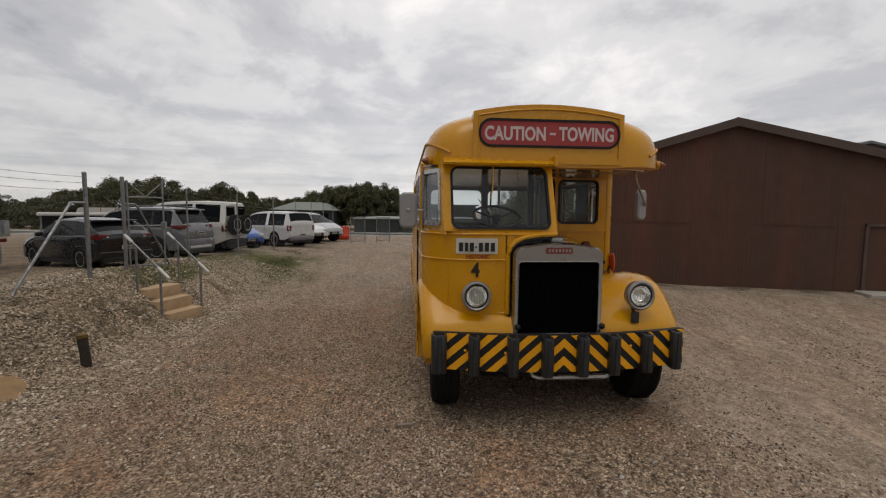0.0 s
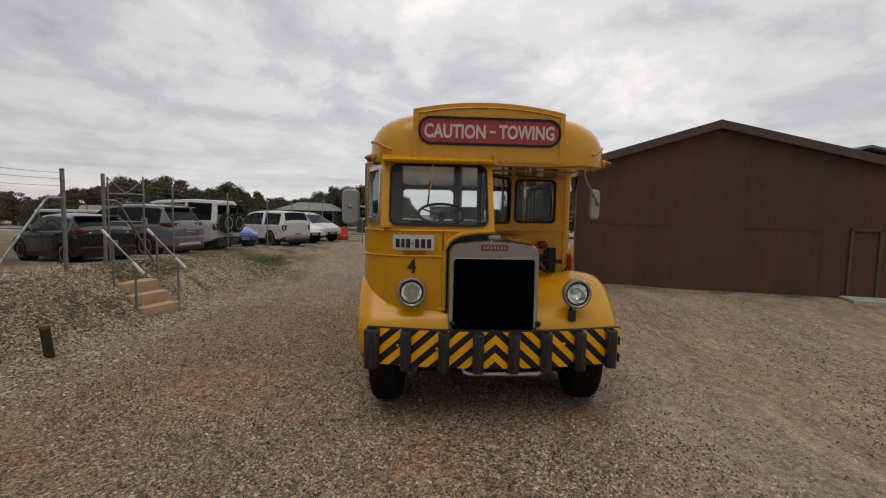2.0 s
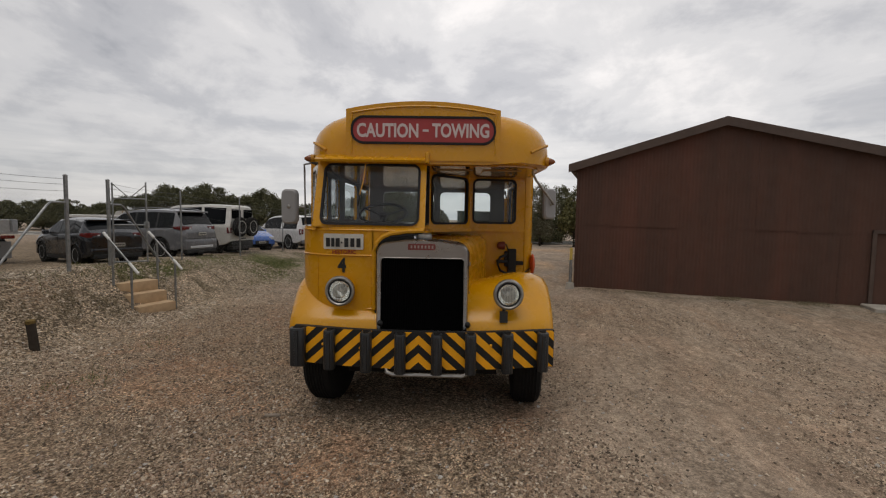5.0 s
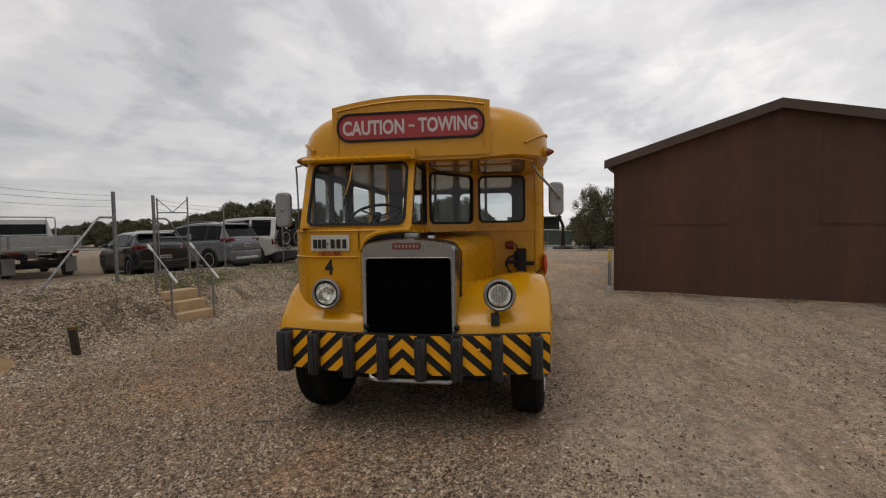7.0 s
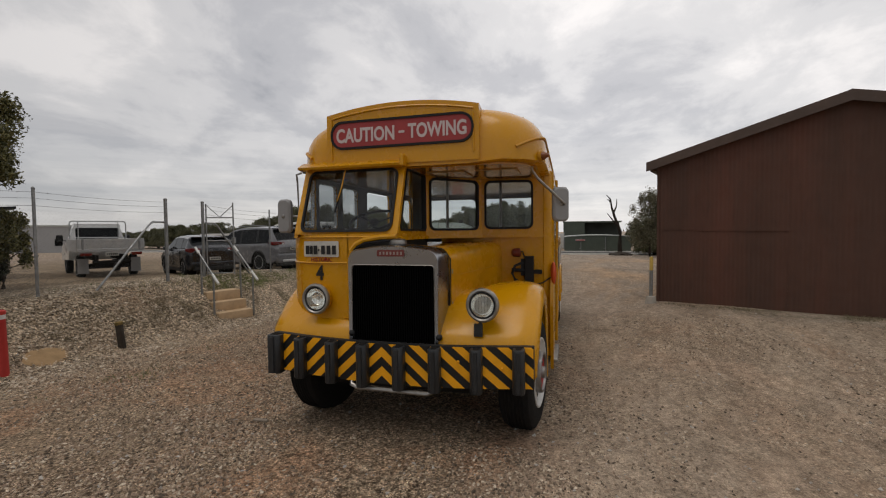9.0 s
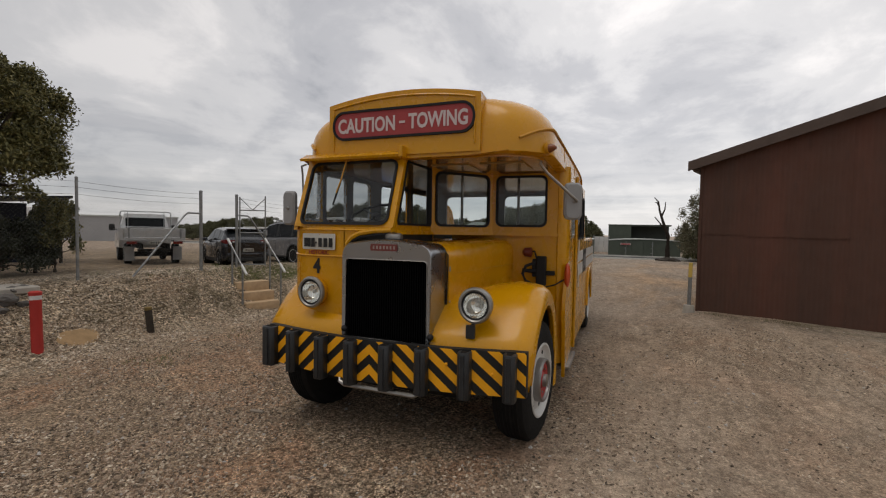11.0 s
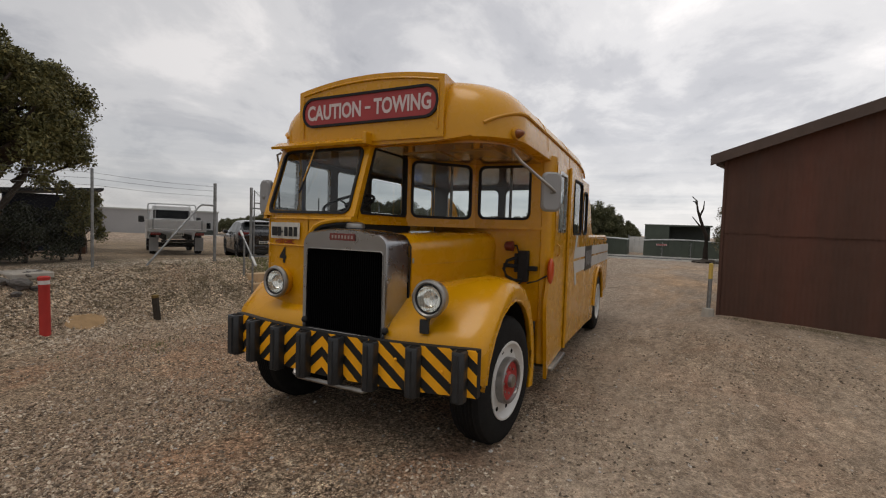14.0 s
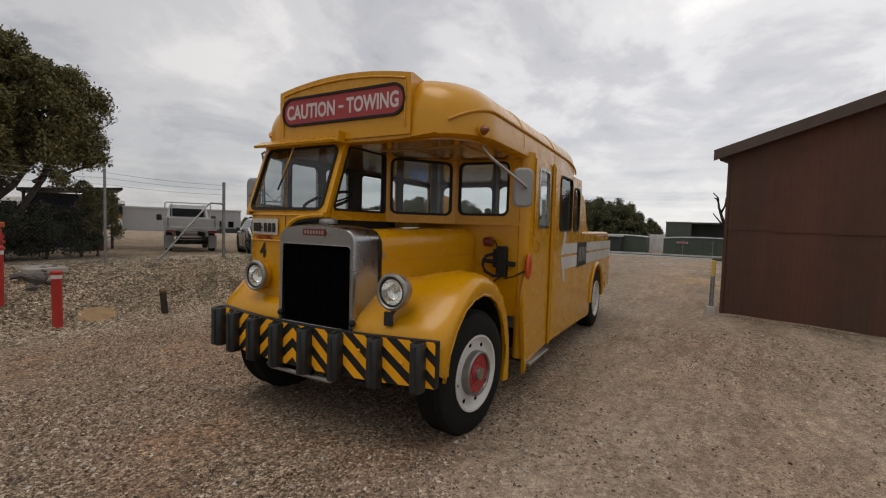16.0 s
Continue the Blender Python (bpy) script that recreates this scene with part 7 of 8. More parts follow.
car("people_mover", "silver people mover parked nose to the fence", (-6.0, 22.2), -HEAD, 0.88, M_C_SILV,
    [(-2.18, 0.95), (-2.12, 1.10), (-1.75, 1.52), (-1.4, 1.58), (-0.2, 1.60), (0.4, 1.50), (1.35, 1.0), (1.7, 0.90), (2.08, 0.74), (2.18, 0.56)],
    [(-2.18, 0.92), (-1.7, 1.05), (1.4, 0.96), (2.18, 0.53)],
    [(-1.62, -0.95), (-0.88, 0.0), (0.08, 0.95)], (0.44, 1.32), (-2.10, -1.78), (1.4, -1.3), 0.31, {"w": 0.2, "h": 0.3, "z": 0.85, "plate": 0.42}, front_lamps=True, grille=True)


M_LAMPDK = Mat("dark_tail_lens", (0.14, 0.014, 0.012), 0.2).m


def tray_ute(at):
    """White single-cab utility with an aluminium tray, seen from behind."""
    x0, y0 = at
    M = Matrix.Translation((x0, y0, land(x0, y0))) @ Matrix.Rotation(math.atan2(HEAD_UTE.y, HEAD_UTE.x), 4, "Z") @ Matrix.Diagonal((0.73, 0.73, 0.82, 1))
    root = thing("tray_utility", M, "white single-cab utility with a drop-side metal tray", "vehicle", "vehicles in the car park")
    ALU = metal("tray_aluminium", (0.50, 0.51, 0.51), 0.45, 0.3)
    hw = 0.92
    bm = bm_new()
    loft(bm, [[Vector((x, y, z * k + 0.75 * (1 - k))) for x, z in [(0.35, 0.5), (0.35, 1.12), (1.4, 1.10), (2.3, 1.0), (2.5, 0.75), (2.45, 0.45)]] for y, k in ((-hw + 0.02, 0.92), (-hw + 0.12, 1.0), (hw - 0.12, 1.0), (hw - 0.02, 0.92))])
    part("body", bm, M_C_WHITE, root)
    bm = bm_new()
    cab = [(1.45, 1.10), (0.95, 1.68), (0.7, 1.76), (0.42, 1.74), (0.33, 1.10)]
    tb = lambda z: hw - 0.06 - 0.17 * max(0, (z - 1.1) / 0.66)
    a, b = [bm.verts.new((x, -tb(z), z)) for x, z in cab], [bm.verts.new((x, tb(z), z)) for x, z in cab]
    bm.faces.new(a)
    bridge(bm, a, b)
    bm.faces.new(b[::-1])
    part("cab_roof", bm, M_C_WHITE, root)
    bm = bm_new()
    bm.faces.new([bm.verts.new((0.33 + (z - 1.1) * 0.14 - 0.012, y, z)) for y, z in rounded(-0.68, 0.68, 1.18, 1.60, 0.06)])
    part("rear_window", bm, M_CARGLASS, root, smooth=0)
    for side in (-1, 1):
        bm = bm_new()
        bm.faces.new([bm.verts.new((x, side * (tb(z) + 0.006), z)) for x, z in [(1.30, 1.15), (0.95, 1.58), (0.5, 1.62), (0.45, 1.15)]])
        part("side_window", bm, M_CARGLASS, root, smooth=0)
        bm = bm_new()
        box(bm, 1.05, 1.15, side * (hw + 0.16) - 0.10, side * (hw + 0.16) + 0.10, 1.12, 1.36, 0.03)
        tube(bm, [(1.1, side * (hw - 0.05), 1.15), (1.1, side * (hw + 0.1), 1.18)], 0.015, 6)
        part("door_mirror", bm, M_TRIM, root)
        bm = bm_new()
        box(bm, 0.55, 0.75, side * 0.38 - 0.19, side * 0.38 + 0.19, 1.05, 1.48, 0.06, 2)
        part("seat", bm, M_TRIM, root)
    bm = bm_new()
    box(bm, -2.35, 0.22, -hw - 0.04, hw + 0.04, 0.84, 0.92)
    part("tray_floor", bm, ALU, root)
    for side in (-1, 1):
        bm = bm_new()
        box(bm, -2.33, 0.20, side * (hw + 0.03) - 0.015, side * (hw + 0.03) + 0.015, 0.92, 1.22, 0.006)
        for k in range(3):
            box(bm, -2.33, 0.20, side * (hw + 0.048) - 0.006, side * (hw + 0.048) + 0.006, 0.97 + 0.08 * k, 0.99 + 0.08 * k)
        part("tray_side", bm, ALU, root)
    bm = bm_new()
    box(bm, -2.37, -2.34, -hw - 0.03, hw + 0.03, 0.93, 1.23, 0.006)
    for k in range(3):
        box(bm, -2.378, -2.37, -hw - 0.02, hw + 0.02, 0.97 + 0.085 * k, 0.985 + 0.085 * k)
    tg = part("tailgate", bm, ALU, root)
    for y in (-0.8, 0.8):
        bm = bm_new()
        box(bm, -2.40, -2.37, y - 0.03, y + 0.03, 0.9, 1.24, 0.006)
        part("hinge", bm, M_GALV, tg)
    bm = bm_new()
    fr = rounded(-hw + 0.05, hw - 0.05, 0.92, 1.82, 0.08, 4)
    tube(bm, [Vector((0.16, u, v)) for u, v in fr], 0.022, 7, True)
    for y in (-0.62, 0.62):
        tube(bm, [(0.16, y, 0.92), (0.16, y, 1.82)], 0.016, 6)
    tube(bm, [(0.16, -hw + 0.05, 1.26), (0.16, hw - 0.05, 1.26)], 0.016, 6)
    part("headboard_rack", bm, ALU, root)
    for side in (-1, 1):
        bm = bm_new()
        box(bm, -2.36, -2.30, side * 0.72 - 0.16, side * 0.72 + 0.16, 0.71, 0.80, 0.015)
        part("tail_lamp", bm, M_LAMPDK, root, "red tail lamp cluster")
        bm = bm_new()
        box(bm, -1.95, -1.92, side * 0.76 - 0.15, side * 0.76 + 0.15, 0.16, 0.62, 0.006)
        part("mud_flap", bm, M_GREYP, root)
        for x in (-1.45, 1.6):
            car_wheel(root, x, side, hw - 0.04, 0.36, M_ALLOY)
    bm = bm_new()
    box(bm, -2.34, -2.32, -0.19, 0.19, 0.70, 0.81)
    pl = part("number_plate", bm, M_PLATE, root, "white plate with plain bars")
    bm = bm_new()
    for k in range(6):
        box(bm, -2.35, -2.34, -0.16 + 0.056 * k, -0.125 + 0.056 * k, 0.725, 0.785)
    part("plate_bar", bm, M_INK, pl)
    bm = bm_new()
    for y in (-0.42, 0.42):
        box(bm, -2.25, 2.2, y - 0.05, y + 0.05, 0.55, 0.72)
    box(bm, -1.55, -1.35, -0.7, 0.7, 0.28, 0.44)
    tube(bm, [(-2.3, -0.55, 0.52), (-2.3, 0.55, 0.52)], 0.04, 8)
    part("chassis", bm, M_DARK, root)


tray_ute((-10.22, 5.62))

# ---------------------------------------------------------------- trees


def leaf_cloud(name, clumps, count, size, material, parent, seed, label=""):
    """A crown of small folded leaves round the shells of many clumps (centre, radii)."""
    rng = np.random.default_rng(seed)
    c = np.array([k[0] for k in clumps], float)
    r = np.array([k[1] for k in clumps], float)
    w = r.prod(axis=1) ** (2 / 3)
    pick = rng.choice(len(clumps), count, p=w / w.sum())
    d = rng.normal(size=(count, 3))
    d /= np.linalg.norm(d, axis=1, keepdims=True)
    d[:, 2] = np.where(d[:, 2] < -0.5, -d[:, 2], d[:, 2])
    p = c[pick] + d * r[pick] * rng.uniform(0.12, 1.15, (count, 1)) ** 0.6 + rng.normal(size=(count, 3)) * r[pick] * 0.16
    a = rng.normal(size=(count, 3))
    a /= np.linalg.norm(a, axis=1, keepdims=True)
    b = np.cross(a, rng.normal(size=(count, 3)))
    b /= np.linalg.norm(b, axis=1, keepdims=True)
    s = (size * rng.uniform(0.6, 1.5, count))[:, None]
    n = np.cross(a, b) * s * 0.18
    v = np.stack([p - a * s, p - b * s * 0.42 + n, p + a * s, p + b * s * 0.42 + n], 1).reshape(-1, 3)
    f = np.arange(count)[:, None] * 4
    faces = np.concatenate([np.stack([f[:, 0], f[:, 0] + 1, f[:, 0] + 2], 1), np.stack([f[:, 0], f[:, 0] + 2, f[:, 0] + 3], 1)])
    me = bpy.data.meshes.new(name)
    me.from_pydata(v, [], faces)
    me.materials.append(material)
    ob = new(name, me)
    ob.parent = parent
    tagged(ob, label, kind="stuff")
    return ob


def limb(bm, a, b, r0, r1, rng, bend=0.12):
    a, b = Vector(a), Vector(b)
    pts = [a.lerp(b, i / 5) + Vector(rng.normal(size=3)) * bend * (b - a).length * 0.18 * (0 < i < 5) for i in range(6)]
    tube(bm, pts, [r0 + (r1 - r0) * i / 5 for i in range(6)], 7)


def tree(x, y, z, crown_base, top, rx, ry, seed, label, clump_n=14, leaves=3000, leaf=0.28, material=None, trunk=0.22, group="trees", clump=(0.26, 0.42), spread=0.78):
    """A broad tree: tapered trunk, limbs, and a crown of leaf clumps with gaps."""
    rng = np.random.default_rng(seed)
    root = thing("tree", pose(x, y, z), label, "tree", group)
    clumps = []
    h = top - crown_base
    for i in range(clump_n):
        a = rng.uniform(0, 2 * math.pi)
        q = math.sqrt(rng.uniform(0, 1)) * spread
        up = rng.uniform(0.12, 0.86)
        k = math.sqrt(max(0.05, 1 - (up * 1.05 - 0.35) ** 2 * 1.5))
        rr = rng.uniform(*clump)
        clumps.append(((rx * q * k * math.cos(a), ry * q * k * math.sin(a), crown_base + h * up * (1 - 0.25 * q)), (rx * rr, ry * rr, h * rr * 0.62)))
    bm = bm_new()
    fork = Vector((0, 0, crown_base * 0.8 + h * 0.12))
    limb(bm, (0, 0, -0.2), fork, trunk, trunk * 0.62, rng, 0.1)
    for c, r in clumps[: max(8, clump_n // 4)]:
        limb(bm, fork, Vector(c) * 0.96, trunk * 0.42, trunk * 0.08, rng, 0.25)
    part("trunk", bm, M_BARK, root)
    leaf_cloud("crown", clumps, leaves, leaf, material or M_LEAF_FAR, root, seed + 7)
    return root


def mound(x, y, top, rx, seed, label, leaves=26000, leaf=0.095, z=0.0):
    """A dense coastal tree: a low dome made of many small rounded heads over short limbs."""
    rng = np.random.default_rng(seed)
    root = thing("tree", pose(x, y, z), label, "tree", "trees")
    clumps = []
    for i in range(120):
        a, u = rng.uniform(0, 2 * math.pi), rng.uniform(0.0, 1.0)
        k = math.sqrt(1 - u * u) if i % 4 else rng.uniform(0, 0.9)
        lift = 1 + 0.07 * math.sin(3 * a + seed) + 0.05 * math.sin(5 * a + 2 * seed)
        rr = rng.uniform(0.11, 0.20)
        clumps.append(((rx * 0.86 * k * math.cos(a), rx * 0.86 * k * math.sin(a), max(0.35, top * 0.86 * (0.10 + 0.90 * u) * lift)), (rx * rr, rx * rr, top * rr * 0.62)))
    bm = bm_new()
    limb(bm, (0, 0, -0.2), (0, 0, top * 0.35), 0.24, 0.16, rng, 0.1)
    for c, _ in clumps[:10]:
        limb(bm, (0, 0, top * 0.3), Vector(c) * 0.9, 0.09, 0.02, rng, 0.25)
    part("trunk", bm, M_BARK, root)
    leaf_cloud("crown", clumps, leaves, leaf, M_LEAF_FAR, root, seed + 7)
    return root


FAR = "dense olive green domed tree beyond the car park"
for k, (px, py, w, top) in enumerate(((-34.6, 46.0, 3.6, 4.3), (-30.6, 46.4, 4.2, 5.35), (-26.6, 46.2, 4.0, 5.25), (-23.6, 46.6, 2.8, 4.5), (-20.2, 46.0, 3.5, 4.9), (-17.4, 46.6, 2.2, 3.9), (-7.6, 47.2, 2.6, 5.1), (-4.6, 47.4, 2.9, 5.4), (-2.0, 48.2, 2.4, 4.8))):
    mound(px, py, top, w, 11 + k, FAR)
for k, (px, py, w, top) in enumerate(((-38.6, 46.5, 3.0, 3.15), (-42.4, 46.0, 3.2, 3.5), (-46.2, 46.6, 3.4, 3.5), (-50.2, 46.0, 3.4, 3.3), (-54.2, 46.5, 3.2, 2.9), (-57.8, 46.0, 2.8, 2.5), (-28.5, 39.5, 2.2, 2.4), (-33.0, 39.0, 2.4, 2.3))):
    mound(px, py, top, w, 31 + k, "low olive green domed tree beyond the car park", 18000)
for k, (px, py, w, top) in enumerate(((-18.6, 60.0, 3.0, 3.9), (-15.4, 60.5, 3.2, 4.1), (-12.4, 60.0, 3.0, 3.9))):
    mound(px, py, top, w, 41 + k, "olive green tree behind the low buildings", 12000, 0.12)
for k, (px, py, w, top) in enumerate(((-9.6, 65.8, 3.9, 6.0), (-6.2, 66.4, 3.3, 5.2), (-3.4, 66.8, 2.4, 4.0), (-0.9, 67.0, 2.1, 3.6), (-8.0, 69.0, 3.4, 5.8), (-4.6, 69.5, 3.0, 4.8), (-13.2, 66.0, 3.6, 5.4))):
    mound(px, py, top, w, 51 + k, "olive green rounded tree beyond the road", 14000, 0.13)
for k, (px, py, w, top) in enumerate(((8.4, 30.5, 1.3, 2.0), (10.2, 32.0, 1.9, 4.6), (12.4, 33.0, 2.4, 5.0), (15.0, 35.0, 2.6, 4.6), (9.6, 40.0, 2.2, 3.2))):
    mound(px, py, top, w, 91 + k, "dark green shrub behind the brown shed", 12000, 0.08, land(px, py))
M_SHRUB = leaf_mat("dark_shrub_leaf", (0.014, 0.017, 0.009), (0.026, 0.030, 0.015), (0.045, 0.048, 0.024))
# big tree beside the fence, open under its crown, with hanging outer branches
root = tree(-8.25, 0.45, land(-8.25, 0.45), 1.7, 5.1, 1.9, 1.9, 71, "large olive green gum tree behind the fence", 190, 105000, 0.036, M_LEAF, 0.24, clump=(0.07, 0.17), spread=1.0)
rng = np.random.default_rng(5)
droop = []
for i in range(34):
    a = rng.uniform(0.2, 6.2)
    q = rng.uniform(0.6, 1.02)
    droop.append(((1.8 * q * math.cos(a), 1.8 * q * math.sin(a), rng.uniform(1.5, 2.4)), (0.18, 0.18, 0.22)))
leaf_cloud("low_foliage", droop, 8000, 0.040, M_LEAF, root, 77, "hanging lower foliage")
bm = bm_new()
for a, b, r0 in (((0, 0, 0.8), (0.4, 1.2, 2.4), 0.075), ((0, 0, 1.0), (0.7, 0.6, 2.4), 0.07), ((0, 0, 0.7), (0.3, -1.1, 2.3), 0.08), ((0.2, 0.6, 1.6), (0.5, 1.6, 2.1), 0.04)):
    limb(bm, a, b, r0, r0 * 0.45, rng, 0.3)
part("bough", bm, M_BARK, root)
tree(-11.4, -1.4, land(-11.4, -1.4), 0.8, 5.2, 2.0, 2.0, 72, "large olive green gum tree behind the fence", 110, 46000, 0.05, M_LEAF, 0.22, clump=(0.10, 0.22), spread=1.0)
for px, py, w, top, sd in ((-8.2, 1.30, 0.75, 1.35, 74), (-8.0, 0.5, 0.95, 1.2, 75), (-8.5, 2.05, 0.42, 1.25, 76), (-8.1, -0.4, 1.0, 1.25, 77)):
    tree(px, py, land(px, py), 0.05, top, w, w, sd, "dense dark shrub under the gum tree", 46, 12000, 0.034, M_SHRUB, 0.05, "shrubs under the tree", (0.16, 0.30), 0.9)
tree(-8.35, 2.3, land(-8.35, 2.3), 0.35, 1.75, 0.5, 0.5, 79, "slender olive shrub beside the lean-to shelter", 40, 7000, 0.036, M_LEAF, 0.04, "shrubs under the tree", (0.14, 0.28), 0.95)
# small pale tree and dead tree behind the brown shed
tree(7.45, 26.6, land(7.45, 26.6), 0.35, 4.7, 1.3, 1.3, 81, "small olive tree growing behind the shed", 52, 13000, 0.055, M_LEAF_PALE, 0.10, clump=(0.14, 0.28), spread=0.95)
tree(9.6, 25.9, land(9.6, 25.9), 0.3, 3.6, 1.2, 1.2, 83, "small dark tree growing behind the shed", 14, 5000, 0.10, M_LEAF, 0.10)
t = thing("dead_tree", pose(6.1, 30.0, land(6.1, 30.0)), "bare dead tree with two forked limbs", "tree")
bm = bm_new()
tube(bm, [(0, 0, -0.2), (-0.05, 0, 0.8), (-0.03, 0, 1.7), (-0.35, 0, 2.6), (-0.6, 0, 3.4), (-0.68, 0, 4.0), (-0.95, 0, 4.3)], [0.18, 0.14, 0.12, 0.09, 0.065, 0.045, 0.025], 8)
part("trunk", bm, M_BARK_DEAD, t)
for pts in ([(-0.15, 0, 2.0), (-0.55, 0, 2.55), (-0.9, 0, 3.0)], [(-0.48, 0, 3.0), (-0.28, 0, 3.5), (-0.25, 0, 4.0)], [(-0.66, 0, 3.8), (-0.75, 0.1, 3.95), (-0.9, 0.1, 3.98)]):
    bm = bm_new()
    tube(bm, pts, [0.08, 0.05, 0.025], 6)
    part("limb", bm, M_BARK_DEAD, t)
bm = bm_new()
bmesh.ops.create_icosphere(bm, subdivisions=3, radius=1.0)
for v in bm.verts:
    v.co *= 1 + 0.4 * noise.noise(v.co * 2.2)
    v.co = Vector((v.co.x * 0.75, v.co.y * 0.6, v.co.z * 0.25))
part("root_mound", bm, M_OLDWOOD, t)

# ---------------------------------------------------------------- far buildings and vehicles
M_GREENSH = plain("green_sheet_wall", (0.082, 0.100, 0.080), 0.6, 0.3, 0.2, 1.5)
M_GREENDK = plain("dark_green_sheet", (0.040, 0.048, 0.042), 0.6, 0.3, 0.2, 1.5)
M_PALE = plain("pale_roof_edge", (0.50, 0.52, 0.50), 0.5, 0.3, 0.15, 2)
M_FARWALL = plain("grey_white_wall", (0.36, 0.36, 0.36), 0.7, 0.3, 0.12, 0.5)
M_SAGE = plain("sage_roof", (0.20, 0.225, 0.19), 0.6, 0.3, 0.15, 0.8)
M_ORANGE = paint("bus_orange", (0.50, 0.11, 0.02), 0.4, 0.1)
M_LBLUE = paint("bus_light_blue", (0.16, 0.33, 0.56), 0.4, 0.1)
M_NAVY = plain("navy_wall", (0.016, 0.020, 0.034), 0.7, 0.3, 0.2, 3)
M_ASPH = plain("road_asphalt", (0.085, 0.082, 0.078), 0.9, 0.2, 0.25, 3)
M_KERB = plain("pale_kerb", (0.62, 0.61, 0.57), 0.85, 0.2, 0.15, 3)


def low_shed(x0, x1, y0, y1, z0, h, label, wall, panels=6, rise=0.12):
    """A low sheet-metal shed with a slightly bowed pale roof edge and a door leaf."""
    t = thing("low_shed", pose(x0, y0, z0), label, "shed", "low green sheds")
    L, D = x1 - x0, y1 - y0
    top = lambda u: h - rise + rise * (1 - (2 * u / L - 1) ** 2)
    for k in range(panels):
        a, b = L * k / panels + 0.012, L * (k + 1) / panels - 0.012
        bm = bm_new()
        prism(bm, [(a, -0.2), (b, -0.2), (b, top(b)), (a, top(a))], lambda u, v, w: Vector((u, w, v)), 0.06)
        part("wall_panel", bm, wall, t)
    bm = bm_new()
    box(bm, 0.02, L - 0.02, 0.06, D, -0.2, h - rise - 0.05)
    part("shed_body", bm, wall, t)
    bm = bm_new()
    us = [L * i / 12 for i in range(13)]
    prism(bm, [(u, top(u)) for u in us] + [(u, top(u) + 0.07) for u in us[::-1]], lambda u, v, w: Vector((u, w - 0.05, v)), D + 0.1)
    part("roof", bm, M_PALE, t)
    for k in (0.25, 0.62):
        bm = bm_new()
        box(bm, L * k, L * k + 0.05, -0.05, 0.0, 0.05, h - rise - 0.05)
        for q in (0.25, 0.6, 0.9):
            box(bm, L * k - 0.12, L * k + 0.05, -0.06, -0.01, h * q * 0.8, h * q * 0.8 + 0.04)
        part("door_bar", bm, M_GALV, t)
    return t


s2 = low_shed(2.2, 7.7, 37.0, 41.0, 0.0, 1.45, "long low dark green metal shed by the road", M_GREENSH)
bm = bm_new()
box(bm, 0.95, 1.75, -0.07, -0.01, 0.98, 1.12)
part("red_notice", bm, M_SIGNW, s2, "white notice with red bars")
bm = bm_new()
box(bm, 1.0, 1.7, -0.078, -0.07, 1.0, 1.03)
box(bm, 1.0, 1.7, -0.078, -0.07, 1.06, 1.10)
part("notice_bar", bm, M_RED, s2)
low_shed(-5.2, 0.85, 38.4, 42.5, 0.05, 1.42, "long low green metal shed with a pale roof edge", M_GREENSH)
t = thing("tall_shed", pose(2.05, 45.0, 0), "taller green shed with a dark open bay", "shed")
bm = bm_new()
box(bm, 0, 2.15, 0, 4, -0.1, 2.80)
part("wall", bm, M_GREENSH, t)
bm = bm_new()
box(bm, 2.15, 5.7, 1.6, 4, -0.1, 2.75)
part("open_bay", bm, M_GREENDK, t)
bm = bm_new()
box(bm, 2.15, 5.75, -0.05, 4.1, 2.72, 2.86)
part("bay_roof", bm, M_GREENSH, t)
bm = bm_new()
box(bm, -0.05, 2.15, -0.05, 4.1, 2.80, 2.88)
part("roof_edge", bm, M_SAGE, t)
t = thing("white_gate", pose(0.8, 43.0, 0), "white sheeted yard gate between two sheds", "gate")
for k in range(3):
    bm = bm_new()
    box(bm, 0.44 * k, 0.44 * k + 0.42, 0, 0.05, 0.12, 1.62)
    part("gate_panel", bm, M_WHITE, t)
for x in (-0.06, 1.34):
    bm = bm_new()
    box(bm, x - 0.05, x + 0.05, -0.04, 0.06, -0.1, 1.75)
    part("gate_post", bm, M_GALV, t)
t = thing("low_shed", pose(-4.9, 36.0, 0.0), "low dark shed with a long pale roof", "shed", "low green sheds")
bm = bm_new()
box(bm, 0, 3.9, 0, 3, -0.1, 1.36)
part("wall", bm, M_GREENDK, t)
bm = bm_new()
box(bm, -0.1, 4.0, -0.12, 3.1, 1.36, 1.50)
part("roof", bm, M_PALE, t)
# house with a hipped sage roof
t = thing("house", pose(-13.8, 42.0, 0.0), "low house with a hipped sage green roof", "house")
bm = bm_new()
box(bm, 0.2, 6.0, 0.2, 5, 0, 2.15)
part("wall", bm, M_GREENDK, t)
for k in range(4):
    bm = bm_new()
    box(bm, 0.7 + 1.35 * k, 1.5 + 1.35 * k, 0.14, 0.19, 1.0, 1.8)
    part("window", bm, M_CARGLASS, t)
bm = bm_new()
lo = [bm.verts.new(p) for p in ((-0.2, -0.2, 2.15), (6.4, -0.2, 2.1), (6.4, 5.4, 2.1), (-0.2, 5.4, 2.15))]
hi = [bm.verts.new(p) for p in ((1.6, 2.6, 2.98), (4.9, 2.6, 2.95))]
bm.faces.new(lo[::-1])
bm.faces.new((lo[0], lo[1], hi[1], hi[0]))
bm.faces.new((lo[1], lo[2], hi[1]))
bm.faces.new((lo[2], lo[3], hi[0], hi[1]))
bm.faces.new((lo[3], lo[0], hi[0]))
